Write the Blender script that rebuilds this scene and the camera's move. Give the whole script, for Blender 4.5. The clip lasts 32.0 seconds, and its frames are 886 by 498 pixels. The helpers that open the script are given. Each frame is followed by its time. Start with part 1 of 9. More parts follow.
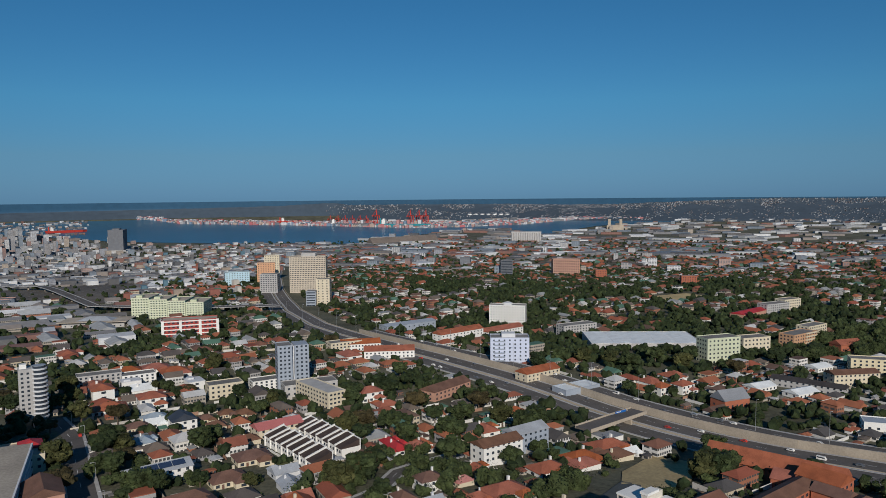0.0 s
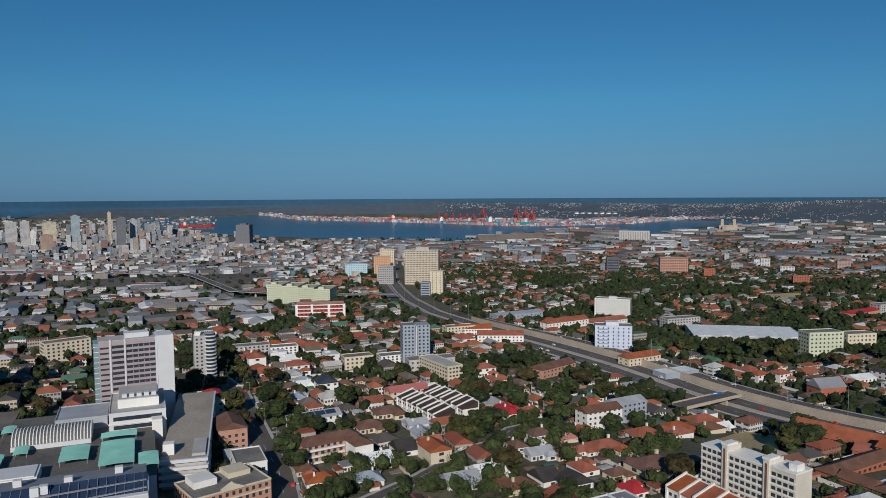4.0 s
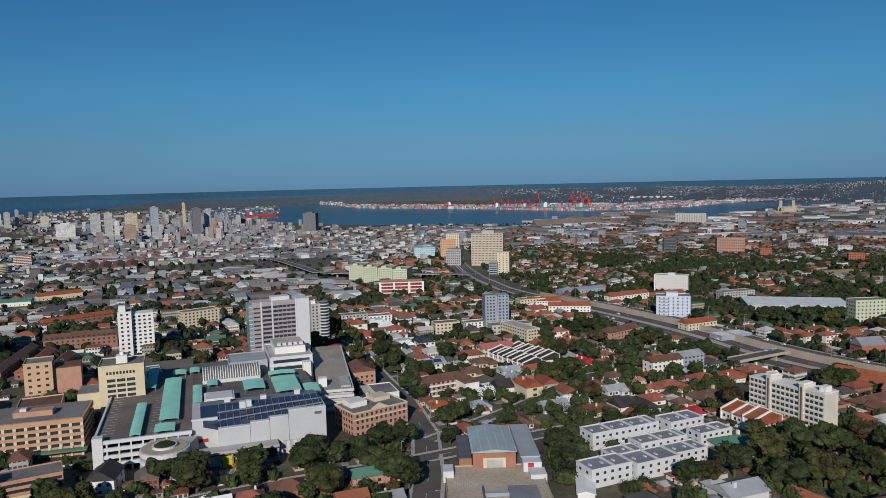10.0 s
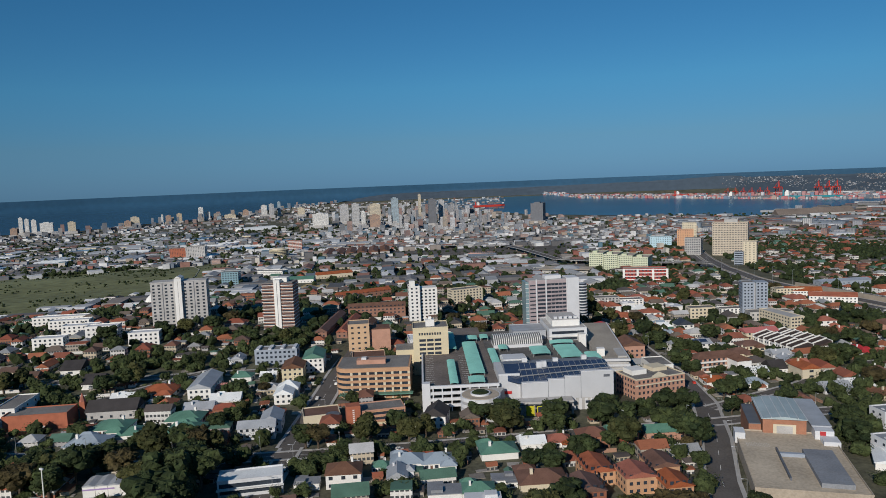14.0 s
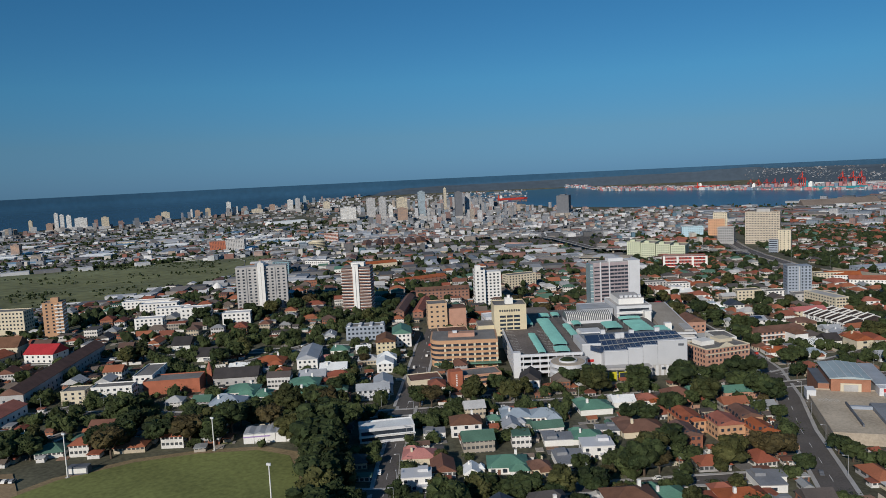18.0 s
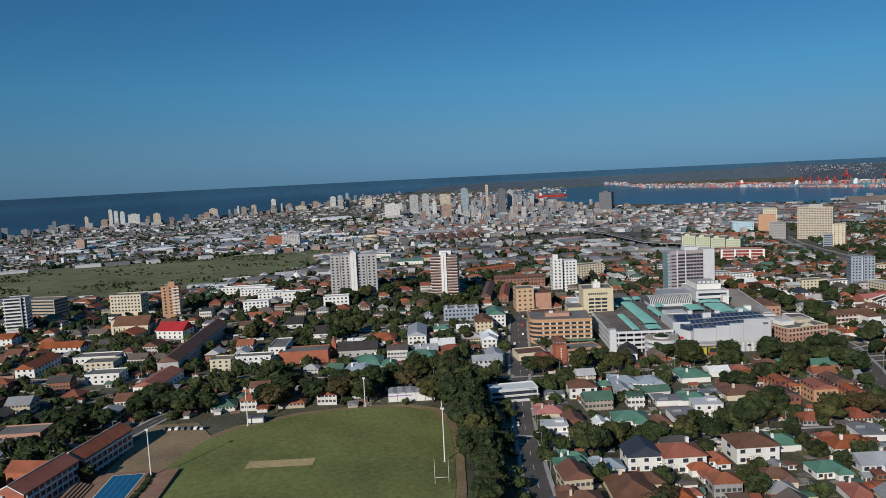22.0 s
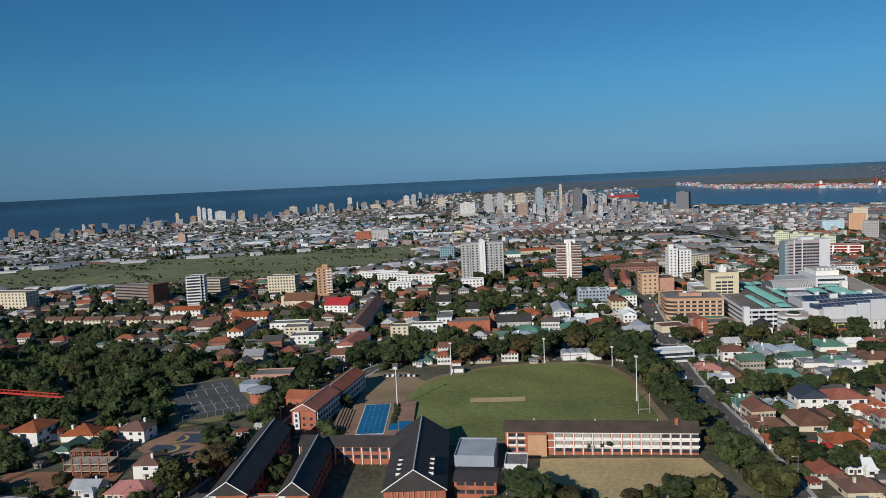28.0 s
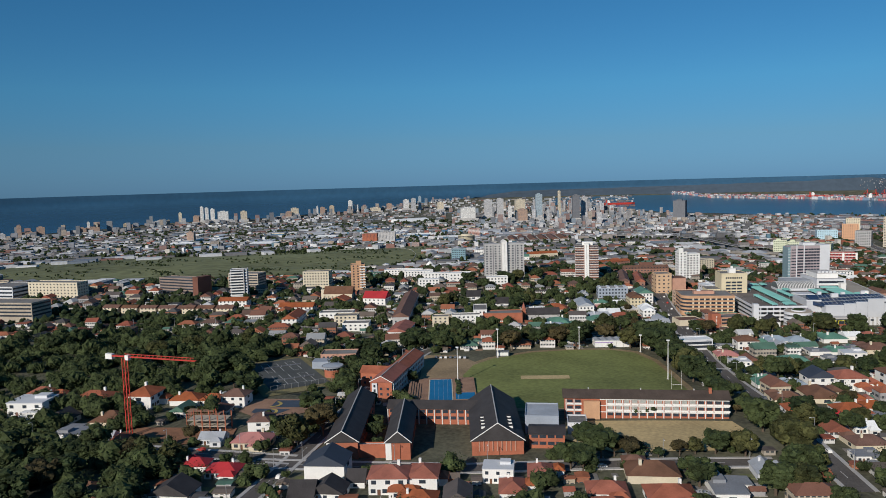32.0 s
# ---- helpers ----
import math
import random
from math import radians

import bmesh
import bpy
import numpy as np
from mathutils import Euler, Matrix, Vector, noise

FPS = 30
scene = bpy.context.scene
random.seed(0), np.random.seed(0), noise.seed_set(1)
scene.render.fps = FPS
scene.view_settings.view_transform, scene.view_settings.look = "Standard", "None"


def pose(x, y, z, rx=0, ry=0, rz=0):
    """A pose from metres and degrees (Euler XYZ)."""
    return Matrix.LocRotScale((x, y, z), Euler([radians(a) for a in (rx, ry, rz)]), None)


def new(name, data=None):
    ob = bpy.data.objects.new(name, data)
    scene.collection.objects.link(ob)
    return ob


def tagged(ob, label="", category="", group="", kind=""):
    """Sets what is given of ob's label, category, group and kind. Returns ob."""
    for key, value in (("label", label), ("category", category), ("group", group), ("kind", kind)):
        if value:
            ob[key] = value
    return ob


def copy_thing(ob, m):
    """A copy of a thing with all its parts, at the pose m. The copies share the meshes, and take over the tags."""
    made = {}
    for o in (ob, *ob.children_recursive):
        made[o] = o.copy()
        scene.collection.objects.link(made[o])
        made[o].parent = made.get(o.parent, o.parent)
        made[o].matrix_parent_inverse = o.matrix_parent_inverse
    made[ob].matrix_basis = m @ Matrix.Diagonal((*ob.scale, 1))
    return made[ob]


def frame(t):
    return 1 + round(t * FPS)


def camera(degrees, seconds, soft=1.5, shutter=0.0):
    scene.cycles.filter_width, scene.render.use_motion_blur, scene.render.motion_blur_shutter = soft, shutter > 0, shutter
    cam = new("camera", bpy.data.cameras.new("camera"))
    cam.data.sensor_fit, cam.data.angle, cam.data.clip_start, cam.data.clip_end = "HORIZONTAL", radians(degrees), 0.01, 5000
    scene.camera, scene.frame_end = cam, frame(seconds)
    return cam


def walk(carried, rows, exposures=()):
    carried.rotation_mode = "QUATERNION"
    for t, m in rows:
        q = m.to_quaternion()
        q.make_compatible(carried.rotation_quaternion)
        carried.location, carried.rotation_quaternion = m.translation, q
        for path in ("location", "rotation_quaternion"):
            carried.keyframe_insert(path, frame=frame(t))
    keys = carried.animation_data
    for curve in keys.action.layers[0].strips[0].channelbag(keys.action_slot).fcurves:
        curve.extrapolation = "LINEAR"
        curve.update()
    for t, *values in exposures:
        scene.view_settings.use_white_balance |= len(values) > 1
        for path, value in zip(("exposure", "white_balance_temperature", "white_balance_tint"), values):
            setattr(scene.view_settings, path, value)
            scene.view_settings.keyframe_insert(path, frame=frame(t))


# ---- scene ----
cam = camera(62.49, 32.0, soft=0.55)

PATH = [
    (0.0, pose(24.45, 98.15, 200.56, 85.599, 0.531, -11.884)),
    (1.0, pose(20.10, 83.29, 199.12, 85.610, 0.448, -11.905)),
    (2.0, pose(15.49, 68.74, 199.07, 85.607, 0.375, -11.946)),
    (2.5, pose(13.44, 61.38, 198.98, 85.643, 0.356, -11.529)),
    (3.0, pose(11.67, 53.94, 198.96, 85.621, 0.224, -8.523)),
    (3.5, pose(10.24, 46.38, 199.04, 85.602, 0.210, -6.095)),
    (4.0, pose(9.00, 38.69, 199.30, 85.562, 0.321, -3.617)),
    (4.5, pose(7.85, 30.84, 199.43, 85.541, 0.293, -2.228)),
    (6.5, pose(0.01, 0.00, 199.09, 85.179, 0.605, -0.001)),
    (7.0, pose(-2.00, -7.14, 199.26, 85.080, 0.764, 0.049)),
    (8.0, pose(-7.54, -21.03, 198.95, 84.921, 0.970, 0.078)),
    (9.0, pose(-13.94, -34.23, 198.99, 84.725, 1.142, 0.046)),
    (10.0, pose(-21.31, -47.82, 199.06, 84.609, 1.346, 0.343)),
    (10.5, pose(-25.19, -54.74, 199.10, 84.626, 1.505, 3.908)),
    (11.0, pose(-29.22, -61.55, 199.18, 84.615, 1.672, 6.650)),
    (11.5, pose(-33.41, -68.15, 199.27, 84.539, 1.692, 8.739)),
    (12.0, pose(-37.67, -74.70, 199.28, 84.572, 1.876, 11.999)),
    (12.5, pose(-41.93, -81.37, 199.11, 84.485, 1.989, 12.693)),
    (13.0, pose(-46.12, -88.18, 198.95, 84.494, 2.132, 14.752)),
    (13.5, pose(-50.12, -95.18, 198.94, 84.421, 2.249, 16.401)),
    (14.0, pose(-54.03, -102.18, 198.99, 84.424, 2.281, 17.165)),
    (14.5, pose(-58.00, -108.98, 198.97, 84.354, 2.320, 17.865)),
    (16.5, pose(-72.82, -138.48, 199.22, 84.103, 2.561, 18.428)),
    (17.0, pose(-76.77, -145.91, 198.69, 84.084, 2.646, 18.399)),
    (18.0, pose(-84.77, -160.73, 198.01, 84.024, 2.705, 18.327)),
    (19.0, pose(-93.18, -176.18, 197.62, 84.018, 2.747, 18.406)),
    (19.5, pose(-97.20, -183.95, 197.59, 84.033, 2.717, 19.696)),
    (20.0, pose(-101.20, -191.82, 197.55, 84.046, 2.737, 20.564)),
    (20.5, pose(-105.16, -199.90, 197.44, 84.024, 2.772, 20.869)),
    (21.0, pose(-109.07, -208.08, 197.30, 84.022, 2.753, 20.834)),
    (22.0, pose(-116.41, -224.56, 197.19, 83.986, 2.778, 20.767)),
    (23.0, pose(-123.23, -240.29, 197.26, 83.987, 2.792, 20.751)),
    (24.0, pose(-130.15, -256.19, 197.21, 83.989, 2.723, 20.662)),
    (25.0, pose(-136.92, -272.14, 196.85, 83.984, 2.658, 20.569)),
    (25.5, pose(-140.28, -280.11, 196.60, 84.049, 2.727, 21.519)),
    (26.0, pose(-143.42, -288.01, 196.44, 84.233, 2.776, 24.701)),
    (26.5, pose(-146.25, -295.80, 196.47, 84.240, 2.687, 25.625)),
    (28.5, pose(-160.31, -328.02, 193.89, 84.276, 2.550, 25.277)),
    (29.0, pose(-163.12, -336.19, 194.37, 84.272, 2.464, 25.206)),
    (30.0, pose(-168.12, -352.95, 195.41, 84.267, 2.328, 25.166)),
    (30.5, pose(-169.37, -361.52, 195.63, 84.368, 2.173, 25.066)),
    (31.0, pose(-169.98, -370.14, 195.66, 84.492, 1.909, 24.961)),
    (31.5, pose(-169.90, -378.76, 195.43, 84.564, 1.697, 24.860)),
    (32.0, pose(-169.49, -387.38, 195.07, 84.621, 1.575, 24.812)),
]
walk(cam, PATH, exposures=((0.0, -0.05), (12.0, 0.0), (20.0, 0.03), (26.0, 0.10), (29.0, 0.19), (32.0, 0.19)))

# ---- light ----
SUN_YAW, SUN_UP = -7.0, 25.0          # the way that shadows fall, and the sun's height
world = bpy.data.worlds.new("world")
scene.world = world
world.use_nodes = True
wn = world.node_tree
sky = wn.nodes.new("ShaderNodeTexSky")
sky.sky_type = "NISHITA"
sky.sun_disc = False
sky.sun_elevation = radians(SUN_UP)
sky.sun_rotation = radians(187)
sky.altitude = 300
sky.air_density = 1.0
sky.dust_density = 0.0
sky.ozone_density = 6.0
# the clear winter air takes the sky towards blue, with a greyer haze low down
coord, split = wn.nodes.new("ShaderNodeTexCoord"), wn.nodes.new("ShaderNodeSeparateXYZ")
haze = wn.nodes.new("ShaderNodeValToRGB")
stops = haze.color_ramp.elements
stops[1].position = 0.45
for p in (0.05, 0.12):
    stops.new(p)
for e, c in zip(stops, ((0.225, 0.48, 0.94, 1), (0.36, 0.60, 0.83, 1), (0.39, 0.80, 0.94, 1), (0.295, 0.87, 0.99, 1))):
    e.color = c
wn.links.new(coord.outputs["Generated"], split.inputs[0])
wn.links.new(split.outputs[2], haze.inputs[0])
tint = wn.nodes.new("ShaderNodeMix")
tint.data_type, tint.blend_type = "RGBA", "MULTIPLY"
tint.inputs[0].default_value = 1.0
wn.links.new(haze.outputs[0], tint.inputs[7])
wn.links.new(sky.outputs[0], tint.inputs[6])
wn.links.new(tint.outputs[2], wn.nodes["Background"].inputs[0])
wn.nodes["Background"].inputs[1].default_value = 0.060
sun = new("sun", bpy.data.lights.new("sun", "SUN"))
sun.data.energy = 3.6
sun.data.angle = radians(0.6)
sun.data.color = (1.0, 0.93, 0.835)
sun.matrix_world = pose(0, 0, 400, 90 - SUN_UP, 0, SUN_YAW)

# ---- materials ----
def mat(name, rgb, rough=0.8, vary=0.25, size=1.0, bump=0.0, metal=0.0, spread=0.0, spec=0.3):
    """A paint or stone: two scales of mottling in world space, and a slight change from object to object."""
    m = bpy.data.materials.new(name)
    m.use_nodes = True
    n, l = m.node_tree.nodes, m.node_tree.links
    b = n["Principled BSDF"]
    b.inputs["Roughness"].default_value = rough
    b.inputs["Metallic"].default_value = metal
    b.inputs["Specular IOR Level"].default_value = spec
    geo = n.new("ShaderNodeNewGeometry")
    fine, wide = n.new("ShaderNodeTexNoise"), n.new("ShaderNodeTexNoise")
    for t, s, d in ((fine, 2.2 / size, 5.0), (wide, 0.13 / size, 3.0)):
        t.inputs["Scale"].default_value = s
        t.inputs["Detail"].default_value = d
        l.new(geo.outputs["Position"], t.inputs["Vector"])
    add = n.new("ShaderNodeMath")
    add.operation = "ADD"
    l.new(fine.outputs["Fac"], add.inputs[0])
    l.new(wide.outputs["Fac"], add.inputs[1])
    val = n.new("ShaderNodeMapRange")
    val.inputs["From Min"].default_value, val.inputs["From Max"].default_value = 0.7, 1.3
    val.inputs["To Min"].default_value, val.inputs["To Max"].default_value = 1 - vary, 1 + vary
    l.new(add.outputs[0], val.inputs["Value"])
    hsv = n.new("ShaderNodeHueSaturation")
    hsv.inputs["Color"].default_value = (*rgb, 1)
    l.new(val.outputs[0], hsv.inputs["Value"])
    if spread:
        info = n.new("ShaderNodeObjectInfo")
        sat = n.new("ShaderNodeMapRange")
        sat.inputs["To Min"].default_value, sat.inputs["To Max"].default_value = 1 - spread, 1 + spread
        l.new(info.outputs["Random"], sat.inputs["Value"])
        l.new(sat.outputs[0], hsv.inputs["Saturation"])
        hue = n.new("ShaderNodeMapRange")
        hue.inputs["To Min"].default_value, hue.inputs["To Max"].default_value = 0.5 - 0.05 * spread, 0.5 + 0.05 * spread
        l.new(info.outputs["Random"], hue.inputs["Value"])
        l.new(hue.outputs[0], hsv.inputs["Hue"])
    l.new(hsv.outputs[0], b.inputs["Base Color"])
    if bump:
        bp = n.new("ShaderNodeBump")
        bp.inputs["Strength"].default_value = bump
        bp.inputs["Distance"].default_value = 0.3 * size
        l.new(fine.outputs["Fac"], bp.inputs["Height"])
        l.new(bp.outputs[0], b.inputs["Normal"])
    return m


def many(name, colours, rough=0.85, vary=0.2, size=1.0):
    """A material whose colour is drawn anew for every island of a joined mesh."""
    m = mat(name, (0.5, 0.5, 0.5), rough, vary, size)
    n, l = m.node_tree.nodes, m.node_tree.links
    geo = [x for x in n if x.type == "NEW_GEOMETRY"][0]
    hsv = [x for x in n if x.type == "HUE_SAT"][0]
    ramp = n.new("ShaderNodeValToRGB")
    ramp.color_ramp.interpolation = "CONSTANT"
    el = ramp.color_ramp.elements
    while len(el) < len(colours):
        el.new(0.5)
    for i, c in enumerate(colours):
        el[i].position = i / len(colours)
        el[i].color = (*c, 1)
    l.new(geo.outputs["Random Per Island"], ramp.inputs[0])
    l.new(ramp.outputs[0], hsv.inputs["Color"])
    return m


def windowed(name, colours, storey=3.3, bay=3.0, glass=(0.13, 0.14, 0.16)):
    """Far walls: storeys of window bands over a colour drawn for every island."""
    m = many(name, colours)
    n, l = m.node_tree.nodes, m.node_tree.links
    geo = [x for x in n if x.type == "NEW_GEOMETRY"][0]
    b = n["Principled BSDF"]
    hsv = [x for x in n if x.type == "HUE_SAT"][0]
    sep = n.new("ShaderNodeSeparateXYZ")
    l.new(geo.outputs["Position"], sep.inputs[0])

    def cell(sock, step, share):
        d = n.new("ShaderNodeMath"); d.operation = "DIVIDE"; d.inputs[1].default_value = step
        f = n.new("ShaderNodeMath"); f.operation = "FRACT"
        c = n.new("ShaderNodeMath"); c.operation = "LESS_THAN"; c.inputs[1].default_value = share
        l.new(sock, d.inputs[0]); l.new(d.outputs[0], f.inputs[0]); l.new(f.outputs[0], c.inputs[0])
        return c.outputs[0]
    along = n.new("ShaderNodeMath"); along.operation = "ADD"
    l.new(sep.outputs[0], along.inputs[0]); l.new(sep.outputs[1], along.inputs[1])
    up, side = cell(sep.outputs[2], storey, 0.45), cell(along.outputs[0], bay, 0.7)
    both = n.new("ShaderNodeMath"); both.operation = "MULTIPLY"
    l.new(up, both.inputs[0]); l.new(side, both.inputs[1])
    sn = n.new("ShaderNodeSeparateXYZ")
    l.new(geo.outputs["Normal"], sn.inputs[0])
    flat = n.new("ShaderNodeMath"); flat.operation = "LESS_THAN"; flat.inputs[1].default_value = 0.5
    l.new(sn.outputs[2], flat.inputs[0])
    on = n.new("ShaderNodeMath"); on.operation = "MULTIPLY"
    l.new(both.outputs[0], on.inputs[0]); l.new(flat.outputs[0], on.inputs[1])
    mix = n.new("ShaderNodeMix"); mix.data_type = "RGBA"
    l.new(on.outputs[0], mix.inputs[0]); l.new(hsv.outputs[0], mix.inputs[6])
    mix.inputs[7].default_value = (*glass, 1)
    l.new(mix.outputs[2], b.inputs["Base Color"])
    return m


def leafy(name, a, b_, spread=0.5):
    m = mat(name, a, 0.75, 0.75, 0.7, 0.6, spec=0.12)
    n, l = m.node_tree.nodes, m.node_tree.links
    hsv = [x for x in n if x.type == "HUE_SAT"][0]
    info, geo = n.new("ShaderNodeObjectInfo"), n.new("ShaderNodeNewGeometry")
    mix = n.new("ShaderNodeMix"); mix.data_type = "RGBA"
    s = n.new("ShaderNodeMath"); s.operation = "ADD"
    k = n.new("ShaderNodeMath"); k.operation = "MULTIPLY"; k.inputs[1].default_value = 0.5
    l.new(info.outputs["Random"], s.inputs[0]); l.new(geo.outputs["Random Per Island"], s.inputs[1])
    l.new(s.outputs[0], k.inputs[0]); l.new(k.outputs[0], mix.inputs[0])
    mix.inputs[6].default_value, mix.inputs[7].default_value = (*a, 1), (*b_, 1)
    l.new(mix.outputs[2], hsv.inputs["Color"])
    return m


GLASS = mat("window_glass", (0.035, 0.045, 0.06), 0.12, 0.3, 2.0, spec=0.6)
WHITE = mat("white_paint", (0.74, 0.73, 0.70), 0.7, 0.1)
CREAM = mat("cream_paint", (0.60, 0.53, 0.40), 0.8, 0.1)
YELLOW = mat("pale_yellow_plaster", (0.62, 0.54, 0.37), 0.8, 0.1)
GREYW = mat("grey_concrete", (0.42, 0.41, 0.40), 0.85, 0.18)
LGREY = mat("light_grey_cladding", (0.6, 0.61, 0.63), 0.6, 0.08)
DGREY = mat("dark_grey_paint", (0.12, 0.13, 0.15), 0.6, 0.2)
BLUEGREY = mat("blue_grey_paint", (0.30, 0.34, 0.40), 0.7, 0.12)
BRICK = mat("red_face_brick", (0.37, 0.125, 0.072), 0.85, 0.2, 0.5)
PINKBRICK = mat("pinkish_brown_brick", (0.46, 0.26, 0.19), 0.85, 0.15, 0.6)
ORANGEB = mat("orange_face_brick", (0.50, 0.295, 0.175), 0.85, 0.15, 0.6)
MAUVE = mat("mauve_grey_paint", (0.36, 0.30, 0.31), 0.75, 0.12)
TILE_RED = mat("terracotta_roof_tiles", (0.32, 0.105, 0.06), 0.75, 0.3, 0.7, 0.3, spread=0.12)
TILE_DARK = mat("charcoal_roof_tiles", (0.05, 0.045, 0.045), 0.75, 0.3, 0.7, 0.3)
TILE_BROWN = mat("brown_roof_tiles", (0.16, 0.085, 0.06), 0.8, 0.3, 0.7, 0.3, spread=0.15)
TILE_CRIMSON = mat("crimson_roof_sheeting", (0.42, 0.035, 0.04), 0.6, 0.2)
SHEET_GREEN = mat("green_roof_sheeting", (0.10, 0.22, 0.165), 0.6, 0.25)
SHEET_GREY = mat("grey_roof_sheeting", (0.36, 0.38, 0.41), 0.5, 0.2)
SHEET_WHITE = mat("pale_roof_sheeting", (0.76, 0.78, 0.78), 0.55, 0.15)
TEAL = mat("teal_awning_sheeting", (0.24, 0.54, 0.47), 0.6, 0.15)
FLATROOF = mat("weathered_bitumen_roof", (0.20, 0.19, 0.18), 0.9, 0.35, 2.0)
SHEETDARK = mat("slate_grey_roof_sheet", (0.23, 0.24, 0.26), 0.7, 0.2, 1.5)
SANDROOF = mat("sandy_concrete_roof", (0.42, 0.36, 0.29), 0.9, 0.25, 2.0)
SOLAR = mat("solar_panel_glass", (0.03, 0.05, 0.10), 0.2, 0.2, 1.0, spec=0.6)
ASPHALT = mat("worn_asphalt", (0.115, 0.104, 0.097), 0.9, 0.25, 2.0)
PAINTLINE = mat("road_marking_paint", (0.7, 0.7, 0.68), 0.8, 0.2)
CONCRETE = mat("beige_concrete", (0.40, 0.34, 0.27), 0.9, 0.2, 2.0)
PAVING = mat("brick_paving", (0.30, 0.18, 0.12), 0.9, 0.25, 1.0)
LAWN = mat("mown_playing_field", (0.165, 0.185, 0.058), 0.95, 0.34, 5.0)
DRYLAWN = mat("dry_lawn", (0.46, 0.35, 0.18), 0.95, 0.25, 4.0)
RACEGRASS = mat("pale_racecourse_grass", (0.155, 0.165, 0.078), 0.95, 0.45, 40.0)
POOLW = mat("pool_water", (0.012, 0.13, 0.27), 0.08, 0.15, 1.0, spec=0.6)
BARK = mat("tree_bark", (0.10, 0.075, 0.055), 0.95, 0.3, 0.5)
LEAF = leafy("dark_green_leaves", (0.014, 0.024, 0.011), (0.058, 0.074, 0.028))
LEAFY2 = leafy("olive_leaves", (0.024, 0.032, 0.013), (0.082, 0.080, 0.029))
RUSSET = leafy("russet_leaves", (0.029, 0.026, 0.013), (0.082, 0.064, 0.028))
PALM = leafy("palm_leaves", (0.03, 0.055, 0.018), (0.09, 0.11, 0.04))
STEEL = mat("galvanised_steel", (0.5, 0.51, 0.52), 0.45, 0.1, metal=0.6)
REDSTEEL = mat("red_painted_steel", (0.5, 0.05, 0.035), 0.55, 0.15)

WALLS = windowed("painted_house_walls", [(0.62, 0.60, 0.56), (0.48, 0.41, 0.31), (0.58, 0.57, 0.55), (0.36, 0.32, 0.27), (0.30, 0.13, 0.08), (0.66, 0.64, 0.61), (0.34, 0.33, 0.33)], 3.0, 2.7, (0.06, 0.065, 0.07))
ROOFS = many("mixed_house_roofs", [(0.29, 0.095, 0.055), (0.24, 0.085, 0.055), (0.12, 0.075, 0.06), (0.33, 0.12, 0.065), (0.27, 0.28, 0.29), (0.08, 0.075, 0.075), (0.26, 0.08, 0.05), (0.18, 0.085, 0.06), (0.46, 0.46, 0.46), (0.15, 0.12, 0.10), (0.30, 0.11, 0.06), (0.10, 0.085, 0.08), (0.08, 0.16, 0.12)])
SHEDS = many("mixed_shed_roofs", [(0.33, 0.34, 0.35), (0.19, 0.19, 0.20), (0.60, 0.61, 0.62), (0.14, 0.135, 0.135), (0.22, 0.12, 0.10), (0.16, 0.19, 0.23), (0.42, 0.43, 0.44), (0.11, 0.11, 0.115), (0.25, 0.22, 0.20), (0.14, 0.14, 0.145), (0.52, 0.53, 0.55), (0.20, 0.20, 0.21)])
YARDS = many("yard_paving", [(0.30, 0.28, 0.26), (0.22, 0.20, 0.18), (0.38, 0.34, 0.29), (0.27, 0.17, 0.12), (0.12, 0.13, 0.06), (0.18, 0.17, 0.16)], .9, .25, 2.0)
FENCES = many("garden_wall_paint", [(0.66, 0.65, 0.62), (0.45, 0.43, 0.40), (0.55, 0.49, 0.40), (0.34, 0.20, 0.14), (0.6, 0.59, 0.57)])
# far house paints, dulled to blue-grey to carry the distance haze
HAZED_HOUSES = many("hazed_hill_houses", [(0.22, 0.23, 0.25), (0.13, 0.145, 0.165), (0.32, 0.33, 0.35), (0.18, 0.15, 0.15), (0.10, 0.115, 0.13)])
TOWERS = windowed("far_tower_walls", [(0.36, 0.34, 0.33), (0.48, 0.48, 0.48), (0.24, 0.25, 0.26), (0.42, 0.41, 0.41), (0.17, 0.18, 0.20), (0.30, 0.18, 0.15), (0.58, 0.58, 0.59), (0.42, 0.35, 0.28), (0.22, 0.27, 0.32), (0.30, 0.31, 0.34), (0.40, 0.28, 0.24)])

# ---- helpers of the place ----
EYE = Vector((-75.0, -145.0, 197.0))
HEIGHTS = ((-494, 432, 76), (-380, 439, 75), (-290, 138, 71), (-190, -10, 75), (-70, 140, 69), (-145, 209, 65), (-190, 174, 67), (-100, 300, 65),
           (-50, 336, 63), (-40, 408, 63), (43, 280, 68), (160, 294, 68), (233, 533, 46), (12, 659, 50), (182, 669, 50), (-64, 980, 42))
HEIGHTS_FAR = ((-183, 1127, 38), (271, 992, 32), (593, 1620, 22), (20, 1364, 32), (-482, 2173, 6), (-860, 230, 73), (-1100, 900, 22), (-1018, 691, 28), (-1300, 580, 28), (-890, 800, 30), (-1480, 1336, 11), (-1200, 330, 46),
               (-600, 1000, 35), (-1500, 1500, 6), (1000, 900, 40), (300, 0, 74), (-300, -300, 76), (-560, 40, 74))


